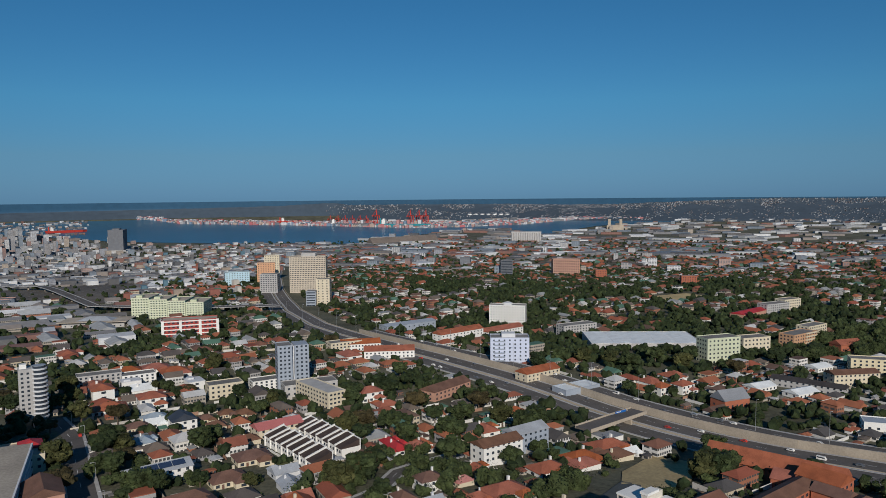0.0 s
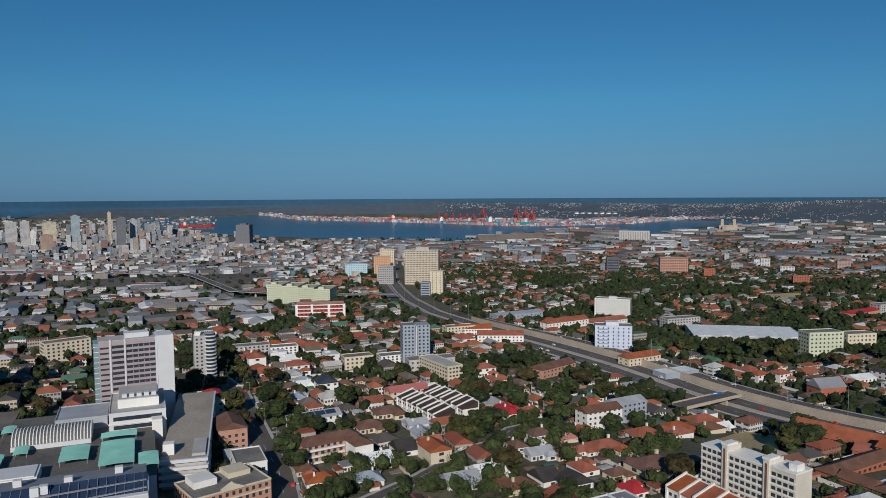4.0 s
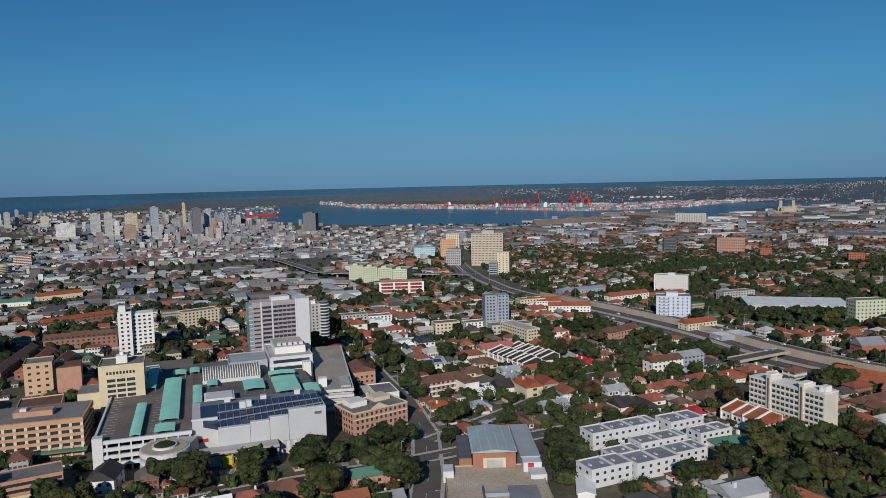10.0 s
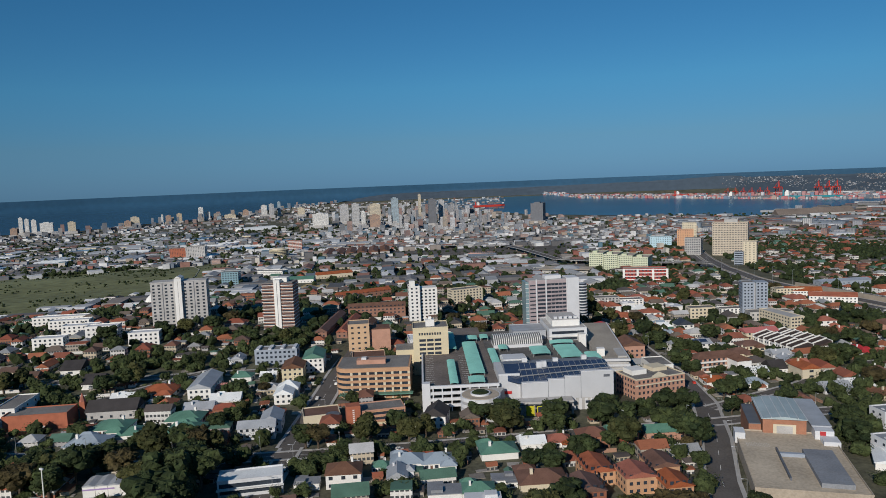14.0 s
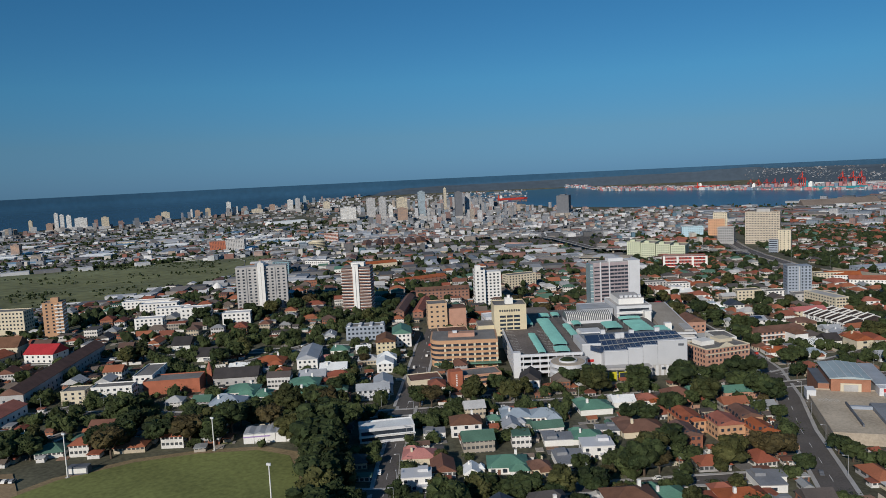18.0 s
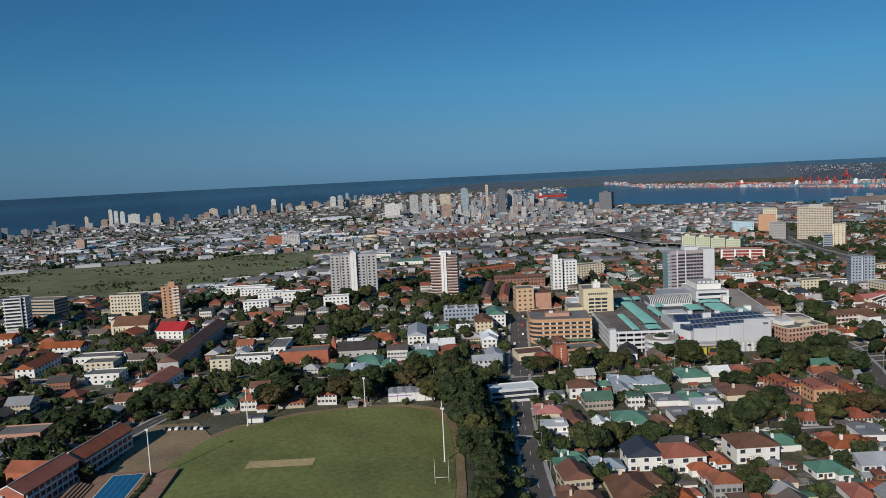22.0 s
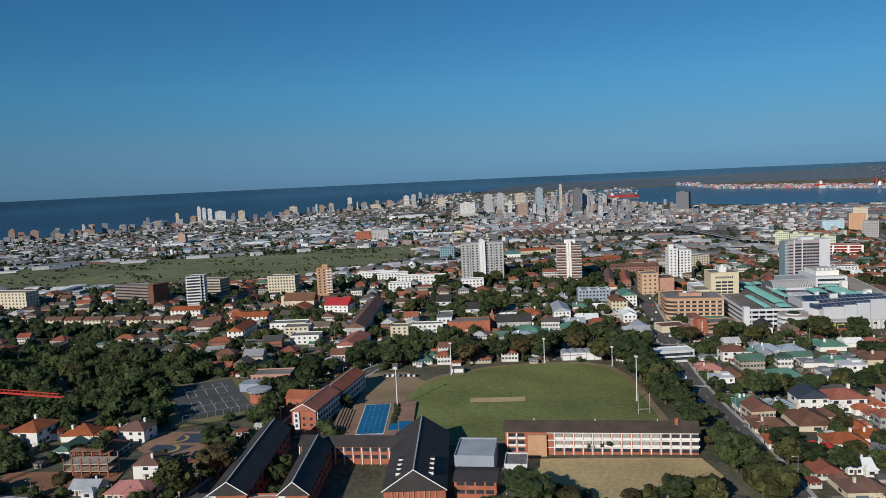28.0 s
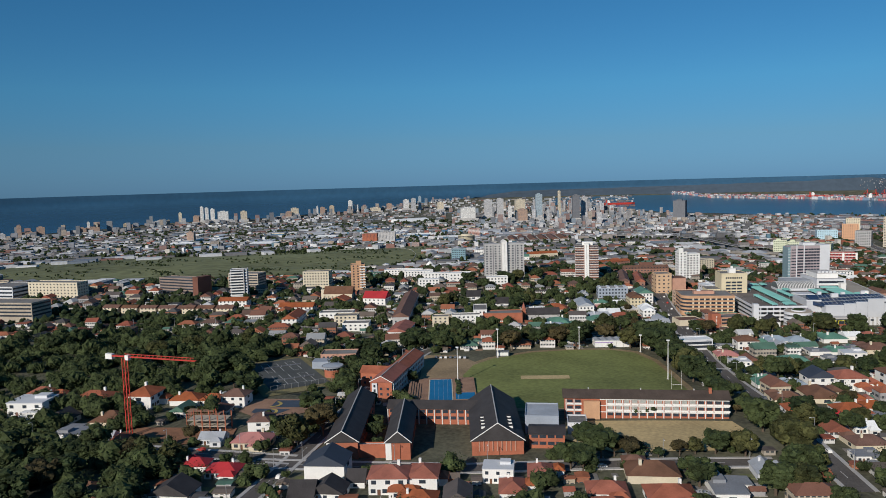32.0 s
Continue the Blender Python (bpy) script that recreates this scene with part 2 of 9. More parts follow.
def land(x, y):
    """The height of the ground in metres over the sea: a long ridge that falls to the harbour flats."""
    n = d = 0.0
    for a, b, c in HEIGHTS + HEIGHTS_FAR:
        w = 1 / ((x - a) ** 2 + (y - b) ** 2 + 3600.0) ** 1.5
        n += w * c
        d += w
    k = min(1.0, max(0.0, (math.hypot(x + 75, y + 145) - 1500) / 900))
    k = k * k * (3 - 2 * k)
    return n / d * (1 - k) + 4 * k


def draw_in(x, y, z):
    """Past 3.3 km the distance is drawn together along the line of sight, so that the horizon stays within reach."""
    d = math.hypot(x - EYE.x, y - EYE.y)
    if d <= 3300:
        return x, y, z
    k = (3300 + 1350 * (1 - math.exp(-(d - 3300) / 1350))) / d
    return EYE.x + (x - EYE.x) * k, EYE.y + (y - EYE.y) * k, EYE.z + (z - EYE.z) * k


def between(table, b):
    """A straight line through a table of (bearing, value)."""
    t = sorted(table)
    if b <= t[0][0]:
        return t[0][1]
    for (a, u), (c, v) in zip(t, t[1:]):
        if b <= c:
            return u + (v - u) * (b - a) / (c - a)
    return t[-1][1]


COAST = [(100, 3500), (60, 3600), (53, 3830), (50, 4150), (47, 4200), (43, 4150), (39, 4500), (35, 4750), (31.5, 5430), (28.5, 6500), (25, 7500), (22, 8500), (19, 9200), (13, 11500), (-60, 12000)]


class Geo:
    """Vertices and faces of one mesh."""

    def __init__(self):
        self.v, self.f = [], []

    def poly(self, *pts):
        i = len(self.v)
        self.v += pts
        self.f.append(tuple(range(i, i + len(pts))))
        return self

    def solid(self, low, high, caps=True):
        """A ring of points below and one above, joined by walls."""
        i, k = len(self.v), len(low)
        self.v += list(low) + list(high)
        for j in range(k):
            self.f.append((i + j, i + (j + 1) % k, i + k + (j + 1) % k, i + k + j))
        if caps:
            self.f.append(tuple(range(i + k, i + 2 * k)))
            self.f.append(tuple(range(i + k - 1, i - 1, -1)))
        return self

    def box(self, x0, y0, z0, x1, y1, z1):
        ring = ((x0, y0), (x1, y0), (x1, y1), (x0, y1))
        return self.solid([(a, b, z0) for a, b in ring], [(a, b, z1) for a, b in ring])

    def drum(self, x, y, z0, z1, r0, r1=None, n=16):
        r1 = r0 if r1 is None else r1
        c = [(math.cos(6.2832 * i / n), math.sin(6.2832 * i / n)) for i in range(n)]
        return self.solid([(x + r0 * a, y + r0 * b, z0) for a, b in c], [(x + r1 * a, y + r1 * b, z1) for a, b in c])

    def gable(self, x0, y0, x1, y1, z, rise, over=0.4, along="x", thick=0.25):
        """A pitched roof of two thick slopes with its gable ends closed."""
        x0, y0, x1, y1 = x0 - over, y0 - over, x1 + over, y1 + over
        if along == "x":
            m = (y0 + y1) / 2
            a = [(x0, y0, z), (x0, m, z + rise), (x0, y1, z)]
            b = [(x1, y0, z), (x1, m, z + rise), (x1, y1, z)]
        else:
            m = (x0 + x1) / 2
            a = [(x1, y0, z), (m, y0, z + rise), (x0, y0, z)]
            b = [(x1, y1, z), (m, y1, z + rise), (x0, y1, z)]
        dn = lambda p: (p[0], p[1], p[2] - thick)
        a5, b5 = [dn(a[0]), a[0], a[1], a[2], dn(a[2])], [dn(b[0]), b[0], b[1], b[2], dn(b[2])]
        return self.solid(a5, b5)

    def hip(self, x0, y0, x1, y1, z, rise, over=0.5, thick=0.2):
        x0, y0, x1, y1 = x0 - over, y0 - over, x1 + over, y1 + over
        i = len(self.v)
        if x1 - x0 >= y1 - y0:
            k, m = (y1 - y0) / 2, (y0 + y1) / 2
            r = [(x0 + k, m, z + rise), (x1 - k, m, z + rise)]
            faces = [(4, 5, 9, 8), (5, 6, 9), (6, 7, 8, 9), (7, 4, 8)]
        else:
            k, m = (x1 - x0) / 2, (x0 + x1) / 2
            r = [(m, y0 + k, z + rise), (m, y1 - k, z + rise)]
            faces = [(4, 5, 8), (5, 6, 9, 8), (6, 7, 9), (7, 4, 8, 9)]
        ring = [(x0, y0), (x1, y0), (x1, y1), (x0, y1)]
        self.v += [(a, b, z - thick) for a, b in ring] + [(a, b, z) for a, b in ring] + r
        for f in [(0, 1, 5, 4), (1, 2, 6, 5), (2, 3, 7, 6), (3, 0, 4, 7), (3, 2, 1, 0)] + faces:
            self.f.append(tuple(i + q for q in f))
        return self

    def moved(self, other, m):
        """Adds another Geo, moved by the matrix m."""
        i = len(self.v)
        self.v += [tuple(m @ Vector(p)) for p in other.v]
        self.f += [tuple(i + q for q in f) for f in other.f]
        return self

    def mesh(self, name, material):
        me = bpy.data.meshes.new(name)
        me.from_pydata(self.v, [], self.f)
        me.materials.append(material)
        return me


def part(name, geo, material, parent=None, label="", at=None):
    """Links a Geo (or a ready mesh) as one object under its thing."""
    ob = new(name, geo.mesh(name, material) if isinstance(geo, Geo) else geo)
    if parent is not None:
        ob.parent = parent
    if at is not None:
        ob.matrix_basis = at
    if label:
        tagged(ob, label)
    return ob


def thing(name, x, y, yaw, label, category, z=None, group="", kind=""):
    ob = new(name)
    ob.matrix_basis = pose(x, y, land(x, y) if z is None else z, 0, 0, yaw)
    return tagged(ob, label, category, group, kind)


PANES = {}


def pane(w, h, material=None, depth=0.08):
    """A window: a dark pane in a slim raised frame, shared by all of its size."""
    key = (round(w, 1), round(h, 1), material.name if material else "")
    if key not in PANES:
        PANES[key] = Geo().box(-w / 2, -depth, 0, w / 2, 0.05, h).mesh("window", material or GLASS)
    return PANES[key]


def windows(parent, x0, x1, z0, n, floors, storey, w, h, face="front", depth=10.0, name="window", material=None):
    """Rows of windows on one face of a block whose front lies on y = 0."""
    step = (x1 - x0) / n
    px, py, _ = parent.matrix_basis.translation
    if py > 360 or px < -430:         # on far walls each storey's windows are one part
        far = py > 620 or px < -600
        for k in range(1 if far else floors):
            z = z0 + storey * k
            at = {"front": pose((x0 + x1) / 2, 0, z), "right": pose(depth, (x0 + x1) / 2, z, 0, 0, 90), "left": pose(0, (x0 + x1) / 2, z, 0, 0, -90),
                  "back": pose((x0 + x1) / 2, depth, z, 0, 0, 180)}[face]
            key = (round(x1 - x0, 2), n, w, h, far and (floors, storey))
            if key not in PANES:
                g = Geo()
                for i in range(n * (floors if far else 1)):
                    a, up = (x0 - x1) / 2 + step * (i % n + .5), i // n * storey
                    g.box(a - w / 2, -.09, up, a + w / 2, .05, up + h)
                PANES[key] = g.mesh("glazing", GLASS)
            tagged(part("glazing", PANES[key], None, parent, at=at), kind="stuff")
        return
    for k in range(floors):
        for i in range(n):
            a, z = x0 + step * (i + 0.5), z0 + storey * k
            at = {"front": pose(a, 0, z), "right": pose(depth, a, z, 0, 0, 90), "left": pose(0, a, z, 0, 0, -90),
                  "back": pose(a, depth, z, 0, 0, 180)}[face]
            part(name, pane(w, h, material), None, parent, at=at)


KEEP_OFF = {}                         # oriented rectangles on which no house or tree is set, by 60 m squares


def keep_off(x, y, yaw, x0, y0, x1, y1):
    c, s = math.cos(radians(yaw)), math.sin(radians(yaw))
    rect = (x, y, c, s, x0, y0, x1, y1)
    far = [(x + u * c - v * s, y + u * s + v * c) for u in (x0, x1) for v in (y0, y1)]
    for i in range(int(min(p[0] for p in far) // 60) - 1, int(max(p[0] for p in far) // 60) + 2):
        for j in range(int(min(p[1] for p in far) // 60) - 1, int(max(p[1] for p in far) // 60) + 2):
            KEEP_OFF.setdefault((i, j), []).append(rect)


def free(x, y, pad=0.0):
    for a, b, c, s, x0, y0, x1, y1 in KEEP_OFF.get((int(x // 60), int(y // 60)), ()):
        u, v = (x - a) * c + (y - b) * s, (y - b) * c - (x - a) * s
        if x0 - pad < u < x1 + pad and y0 - pad < v < y1 + pad:
            return False
    return True


# ---- ground, water, roads ----
def sheet(name, outline, z, material, label, kind="structure", lift=0.0, draped=False, cell=12.0):
    """A flat or draped piece of ground within an outline."""
    bm = bmesh.new()
    vs = [bm.verts.new((x, y, 0)) for x, y in outline]
    f = bm.faces.new(vs)
    if f.normal.z < 0 or sum((outline[i][0] * outline[(i + 1) % len(outline)][1] - outline[(i + 1) % len(outline)][0] * outline[i][1]) for i in range(len(outline))) < 0:
        f.normal_flip()
    if draped:
        xs, ys = [p[0] for p in outline], [p[1] for p in outline]
        for axis, lo, hi in ((0, min(xs), max(xs)), (1, min(ys), max(ys))):
            c = lo + cell
            while c < hi:
                no = (1, 0, 0) if axis == 0 else (0, 1, 0)
                bmesh.ops.bisect_plane(bm, geom=bm.verts[:] + bm.edges[:] + bm.faces[:], plane_co=[c * q for q in no], plane_no=no)
                c += cell
    for v in bm.verts:
        zz = land(v.co.x, v.co.y) + lift if draped else z
        v.co = draw_in(v.co.x, v.co.y, zz)
    me = bpy.data.meshes.new(name)
    bm.to_mesh(me)
    bm.free()
    me.materials.append(material)
    return tagged(new(name, me), label, name.split("_")[0], kind=kind)


def ground_sheet():
    geo = Geo()
    radii = [0.0]
    while radii[-1] < 60000:
        radii.append(radii[-1] + (9 if radii[-1] < 700 else max(9, radii[-1] * 0.022)))
    n = 300
    for r in radii:
        for i in range(n):
            a = 6.28319 * i / n
            x, y = EYE.x + r * math.cos(a), EYE.y + r * math.sin(a)
            z = land(x, y)
            if r > 3000:
                z -= 0.0079 * max(0.0, r - 3000) * min(1, (r - 3000) / 20000)
            b = math.degrees(math.atan2(-(x - EYE.x), y - EYE.y))
            if r > between(COAST, b) + 60 and abs(b) < 110:
                z -= 30 + 0.02 * r
            geo.v.append(draw_in(x, y, z))
    for k in range(len(radii) - 1):
        for i in range(n):
            j = (i + 1) % n
            geo.f.append((k * n + i, (k + 1) * n + i, (k + 1) * n + j, k * n + j))
    m = mat("garden_and_yard_ground", (0.10, 0.098, 0.066), 0.95, 0.5, 5.0)
    ob = new("ground", geo.mesh("ground", m))
    for p in ob.data.polygons:
        p.use_smooth = True
    return tagged(ob, "gardens, yards and bare earth falling to the harbour", "ground", kind="structure")


ROADS = []


def road(name, pts, width, label="worn grey asphalt street with a pale centre line", lift=0.22, line=True, z=None, step=9.0, parent=None):
    """A street laid along a line of points, with its kerbs and a broken centre line."""
    track = []
    for (x0, y0), (x1, y1) in zip(pts, pts[1:]):
        k = max(1, int(math.hypot(x1 - x0, y1 - y0) / step))
        track += [(x0 + (x1 - x0) * i / k, y0 + (y1 - y0) * i / k) for i in range(k)]
        yaw = math.degrees(math.atan2(y1 - y0, x1 - x0))
        keep_off(x0, y0, yaw, 0, -width / 2 - 1.5, math.hypot(x1 - x0, y1 - y0), width / 2 + 1.5)
    track.append(pts[-1])
    side = []
    for i, (x, y) in enumerate(track):
        a, b = track[max(0, i - 1)], track[min(len(track) - 1, i + 1)]
        d = math.hypot(b[0] - a[0], b[1] - a[1])
        side.append((-(b[1] - a[1]) / d, (b[0] - a[0]) / d))
    hgt = (lambda x, y: z(x, y)) if z else (lambda x, y: land(x, y) + lift)

    def strip(o0, o1, up, thick):
        geo = Geo()
        for (x, y), (sx, sy) in zip(track, side):
            h = hgt(x, y)
            for o, u in ((o0, up - thick), (o0, up), (o1, up), (o1, up - thick)):
                geo.v.append((x + sx * o, y + sy * o, h + u))
        for i in range(len(track) - 1):
            q = 4 * i
            for j in range(4):
                geo.f.append((q + j, q + (j + 1) % 4, q + 4 + (j + 1) % 4, q + 4 + j))
        return geo
    me = strip(width / 2, -width / 2, 0.0, 0.6).mesh(name, ASPHALT)
    ob = tagged(new(name, me), label, "road", kind="structure")
    part("kerb", strip(width / 2 + 1.8, width / 2, 0.14, 0.6), GREYW, ob, "grey concrete pavement and kerb")
    part("kerb", strip(-width / 2, -width / 2 - 1.8, 0.14, 0.6), GREYW, ob, "grey concrete pavement and kerb")
    if line:
        dash = Geo()
        for i in range(0, len(track) - 1, 2):
            (x, y), (x2, y2), (sx, sy) = track[i], track[i + 1], side[i]
            mx, my = x + (x2 - x) * 0.7, y + (y2 - y) * 0.7
            h0, h1 = hgt(x, y) + 0.012, hgt(mx, my) + 0.02
            dash.poly((x + sx * .1, y + sy * .1, h0), (x - sx * .1, y - sy * .1, h0), (mx - sx * .1, my - sy * .1, h1), (mx + sx * .1, my + sy * .1, h1))
        part("centre_line", dash, PAINTLINE, ob)
    ROADS.append((track, side, width, hgt))
    return ob


ground_sheet()

# ---- landmark buildings ----
def block(name, x, y, yaw, w, d, h, wall, label, floors=0, cols=0, side_cols=0, win=(1.6, 1.5), roof=None, cat="building", storey=None, z=None, band=False, sides="right left", parapet=0.7, trim=None):
    """A flat-roofed block: its front stands on the line from (x, y) along yaw, its depth lies behind."""
    t = thing(name, x, y, yaw, label, cat, z=z)
    part("wall", Geo().box(0, 0, -4, w, d, h), wall, t)
    p = 0.25
    g = Geo()
    for b in ((-0.1, -0.1, w + 0.1, p), (-0.1, d - p, w + 0.1, d + 0.1), (-0.1, p, p, d - p), (w - p, p, w + 0.1, d - p)):
        g.box(b[0], b[1], h + 0.004, b[2], b[3], h + parapet)
    part("parapet", g, trim or wall, t)
    part("roof", Geo().box(p, p, h + 0.004, w - p, d - p, h + 0.12), roof or FLATROOF, t, "weathered flat roof")
    keep_off(x, y, yaw, -3, -3, w + 3, d + 3)
    if floors:
        s = storey or h / floors
        if band:
            for k in range(floors):
                z0 = s * k + s * 0.32
                part("window_band", Geo().box(0.8, -0.1, z0, w - 0.8, 0.02, z0 + s * 0.45), GLASS, t)
                if "right" in sides:
                    part("window_band", Geo().box(w - 0.02, 0.8, z0, w + 0.1, d - 0.8, z0 + s * 0.45), GLASS, t)
                if "left" in sides:
                    part("window_band", Geo().box(-0.1, 0.8, z0, 0.02, d - 0.8, z0 + s * 0.45), GLASS, t)
        else:
            windows(t, 0.8, w - 0.8, s * 0.3, cols, floors, s, *win)
            if side_cols:
                for sd in sides.split():
                    windows(t, 0.8, d - 0.8, s * 0.3, side_cols, floors, s, *win, face=sd, depth=w if sd == "right" else d)
    return t


def box_part(t, name, x0, y0, z0, x1, y1, z1, material, label=""):
    return part(name, Geo().box(x0, y0, z0, x1, y1, z1), material, t, label)


def slab(t, x0, x1, z0, z1, material, y=-0.25, name="floor_slab"):
    return box_part(t, name, x0, y, z0, x1, 0.05, z1, material)


# the twin slab apartment tower
def twin_tower():
    t = thing("apartment_tower", -496, 434, 27, "pale grey apartment tower of two slabs and a tall middle shaft", "apartment tower")
    keep_off(-496, 434, 27, -4, -6, 54, 26)
    for x0, name in ((0, "slab_wing"), (27, "slab_wing")):
        box_part(t, name, x0, 0, -4, x0 + 21, 16, 40, GREYW)
        box_part(t, "roof_rim", x0 - .2, -.2, 40, x0 + 21.2, 16.2, 41, GREYW)
        for k in range(13):
            for c in (2.6, 7.2, 13.2, 18):
                part("window", pane(2.0, 1.5), None, t, at=pose(x0 + c, 0, 1.2 + 3 * k))
            for c in (4, 8, 12):
                part("window", pane(1.4, 1.4), None, t, at=pose(48 if x0 else 0, c, 1.2 + 3 * k, 0, 0, 90 if x0 else -90))
        box_part(t, "recess", x0 + 10, -.12, 0, x0 + 10.6, 0, 40, DGREY)
    box_part(t, "lift_shaft", 21, -3, -4, 27, 12, 44, WHITE, "tall pale lift shaft")
    part("shaft_cap", Geo().gable(21, -3, 27, 12, 44, 1.6, 0, "y"), WHITE, t)
    box_part(t, "shaft_slot", 23.8, -3.06, 4, 24.2, -2.9, 41, GREYW)


twin_tower()


def banded_tower():
    t = thing("apartment_tower", -385, 437, 15, "brown-red brick apartment tower with white balcony bands and shaft", "apartment tower")
    keep_off(-385, 437, 15, -4, -4, 32, 26)
    box_part(t, "wall", 0, 0, -4, 26, 20, 41, mat("rust_brown_brick", (0.28, 0.15, 0.11), .85, .15))
    for k in range(14):
        z = 1.6 + 2.85 * k
        for x0, x1 in ((-.6, 10.2), (15.8, 26.6)):
            box_part(t, "balcony_band", x0, -.8, z + .5, x1, .1, z + .95, WHITE)
            box_part(t, "window_band", x0 + .8, -.06, z + 1.2, x1 - .8, .03, z + 2.1, GLASS)
        box_part(t, "side_band", 25.9, .2, z + .5, 26.5, 19, z + .9, WHITE)
        box_part(t, "side_band", -.5, .2, z + .5, .1, 19, z + .9, WHITE)
    box_part(t, "lift_shaft", 10.4, -1.6, -4, 15.6, 12, 44, WHITE, "white lift shaft")
    box_part(t, "slot", 12.8, -1.66, 2, 13.2, -1.5, 42, DGREY)
    box_part(t, "roof", .3, .3, 41, 25.7, 19.7, 41.4, FLATROOF)
    box_part(t, "plant_room", 8, 6, 41.4, 20, 16, 45, WHITE)


banded_tower()


def hotel():
    t = thing("hotel_tower", -160, 457, 24, "tall mauve-grey hotel tower with pale fins and white end wall", "hotel")
    keep_off(-160, 457, 24, -6, -6, 50, 30)
    box_part(t, "wall", 0, 0, -6, 31, 15, 52, MAUVE)
    box_part(t, "end_wall", 31, -.8, -6, 40, 15, 53, LGREY, "plain pale end wall")
    box_part(t, "glass_edge", -2.5, 1, -4, 0, 14, 51, mat("grey_blue_glazing", (0.20, 0.29, 0.32), .2, .15, spec=.5), "tall glazed corner")
    for k in range(17):
        box_part(t, "glass_rail", -2.6, .9, 1 + 3 * k, 0, 1.06, 1.3 + 3 * k, WHITE)
    for x in (5.5, 13.2, 30):
        box_part(t, "fin", x, -.5, 0, x + .9, 0, 53, LGREY)
    for k in range(14):
        z = 8 + 3.05 * k
        box_part(t, "window_band", 6.8, -.14, z, 13, .02, z + 1.6, GLASS)
        box_part(t, "window_band", 14.4, -.14, z, 29.8, .02, z + 1.6, GLASS)
        box_part(t, "window_band", .6, -.14, z, 5.2, .02, z + 1.0, GLASS)
        for m in range(4):
            box_part(t, "mullion", 17.6 + 3 * m, -.2, z, 17.9 + 3 * m, -.1, z + 1.35, MAUVE)
    box_part(t, "roof", 0, 0, 52, 31, 15, 52.3, GREYW)
    box_part(t, "plant_room", 14, 4, 52.3, 27, 12, 55, LGREY)
    for k in range(9):
        part("window", pane(1.3, 1.3), None, t, at=pose(40, 4, 8 + 5 * k, 0, 0, 90))


hotel()


def round_tower():
    t = thing("round_apartment_tower", -136, 606, 20, "grey round-ended apartment tower with curved balcony rings", "apartment tower")
    keep_off(-144, 602, 20, -20, -10, 14, 14)
    part("core", Geo().drum(0, 0, -4, 38, 4.8, n=24), BLUEGREY, t)
    for k in range(12):
        part("balcony_ring", Geo().drum(0, 0, 1 + 3.1 * k, 2.0 + 3.1 * k, 5.8, n=24), LGREY, t)
        part("window_ring", Geo().drum(0, 0, 2.1 + 3.1 * k, 3.7 + 3.1 * k, 4.86, n=24), GLASS, t)
    box_part(t, "slab_wing", -15, -2, -4, -4, 12, 36, GREYW)
    for k in range(11):
        for c in range(2):
            part("window", pane(1.8, 1.4), None, t, at=pose(-12.5 + 4.2 * c, -2, 1.5 + 3.1 * k))
    box_part(t, "roof_tank", -14, 2, 36, -9, 8, 39, WHITE)
    t.scale = (.8, .8, .92)


round_tower()

t = block("apartment_tower", -279, 508, 24, 10, 14, 33, WHITE, "white stepped apartment tower with a taller shaft", 10, 2, 3)
box_part(t, "shaft", 1, 2, 33, 6, 8, 38, WHITE)
box_part(t, "wing", 10, 4, -4, 26, 18, 31, WHITE)
for k in range(10):
    for c in range(4):
        part("window", pane(1.8, 1.4), None, t, at=pose(12 + 3.7 * c, 4, 1 + 3 * k))
    box_part(t, "side_band", 25.98, 5, 1.4 + 3 * k, 26.1, 17, 2.6 + 3 * k, GLASS)


def yellow_office():
    t = block("office_tower", -221, 355, 20, 24, 22, 31, YELLOW, "pale yellow office block with rows of wide dark openings", z=67)
    for k in range(6):
        for c in (4.2, 9.4, 14.6):
            box_part(t, "opening", c, -.1, 7 + 3 * k, c + 4.4, .04, 8.7 + 3 * k, GLASS)
    for c in range(9):
        box_part(t, "louvre", 4 + 1.75 * c, -.1, 26.4, 5.1 + 1.75 * c, .04, 28, GLASS)
    box_part(t, "entry", 6, -.12, -1, 17, .04, 4, DGREY)
    box_part(t, "plant_room", 9, 6, 31.1, 15, 12, 35.5, WHITE)
    box_part(t, "mast_box", 11, 8, 35.5, 13, 10, 37.5, WHITE)
    for k in range(7):
        box_part(t, "side_band", 23.98, 2, 5 + 3.3 * k, 24.1, 20, 6.4 + 3.3 * k, GLASS)
    box_part(t, "annex", -12, 4, -4, -.01, 22, 16, YELLOW)
    box_part(t, "annex_roof", -12, 4, 16.01, -.01, 22, 16.4, FLATROOF)


yellow_office()


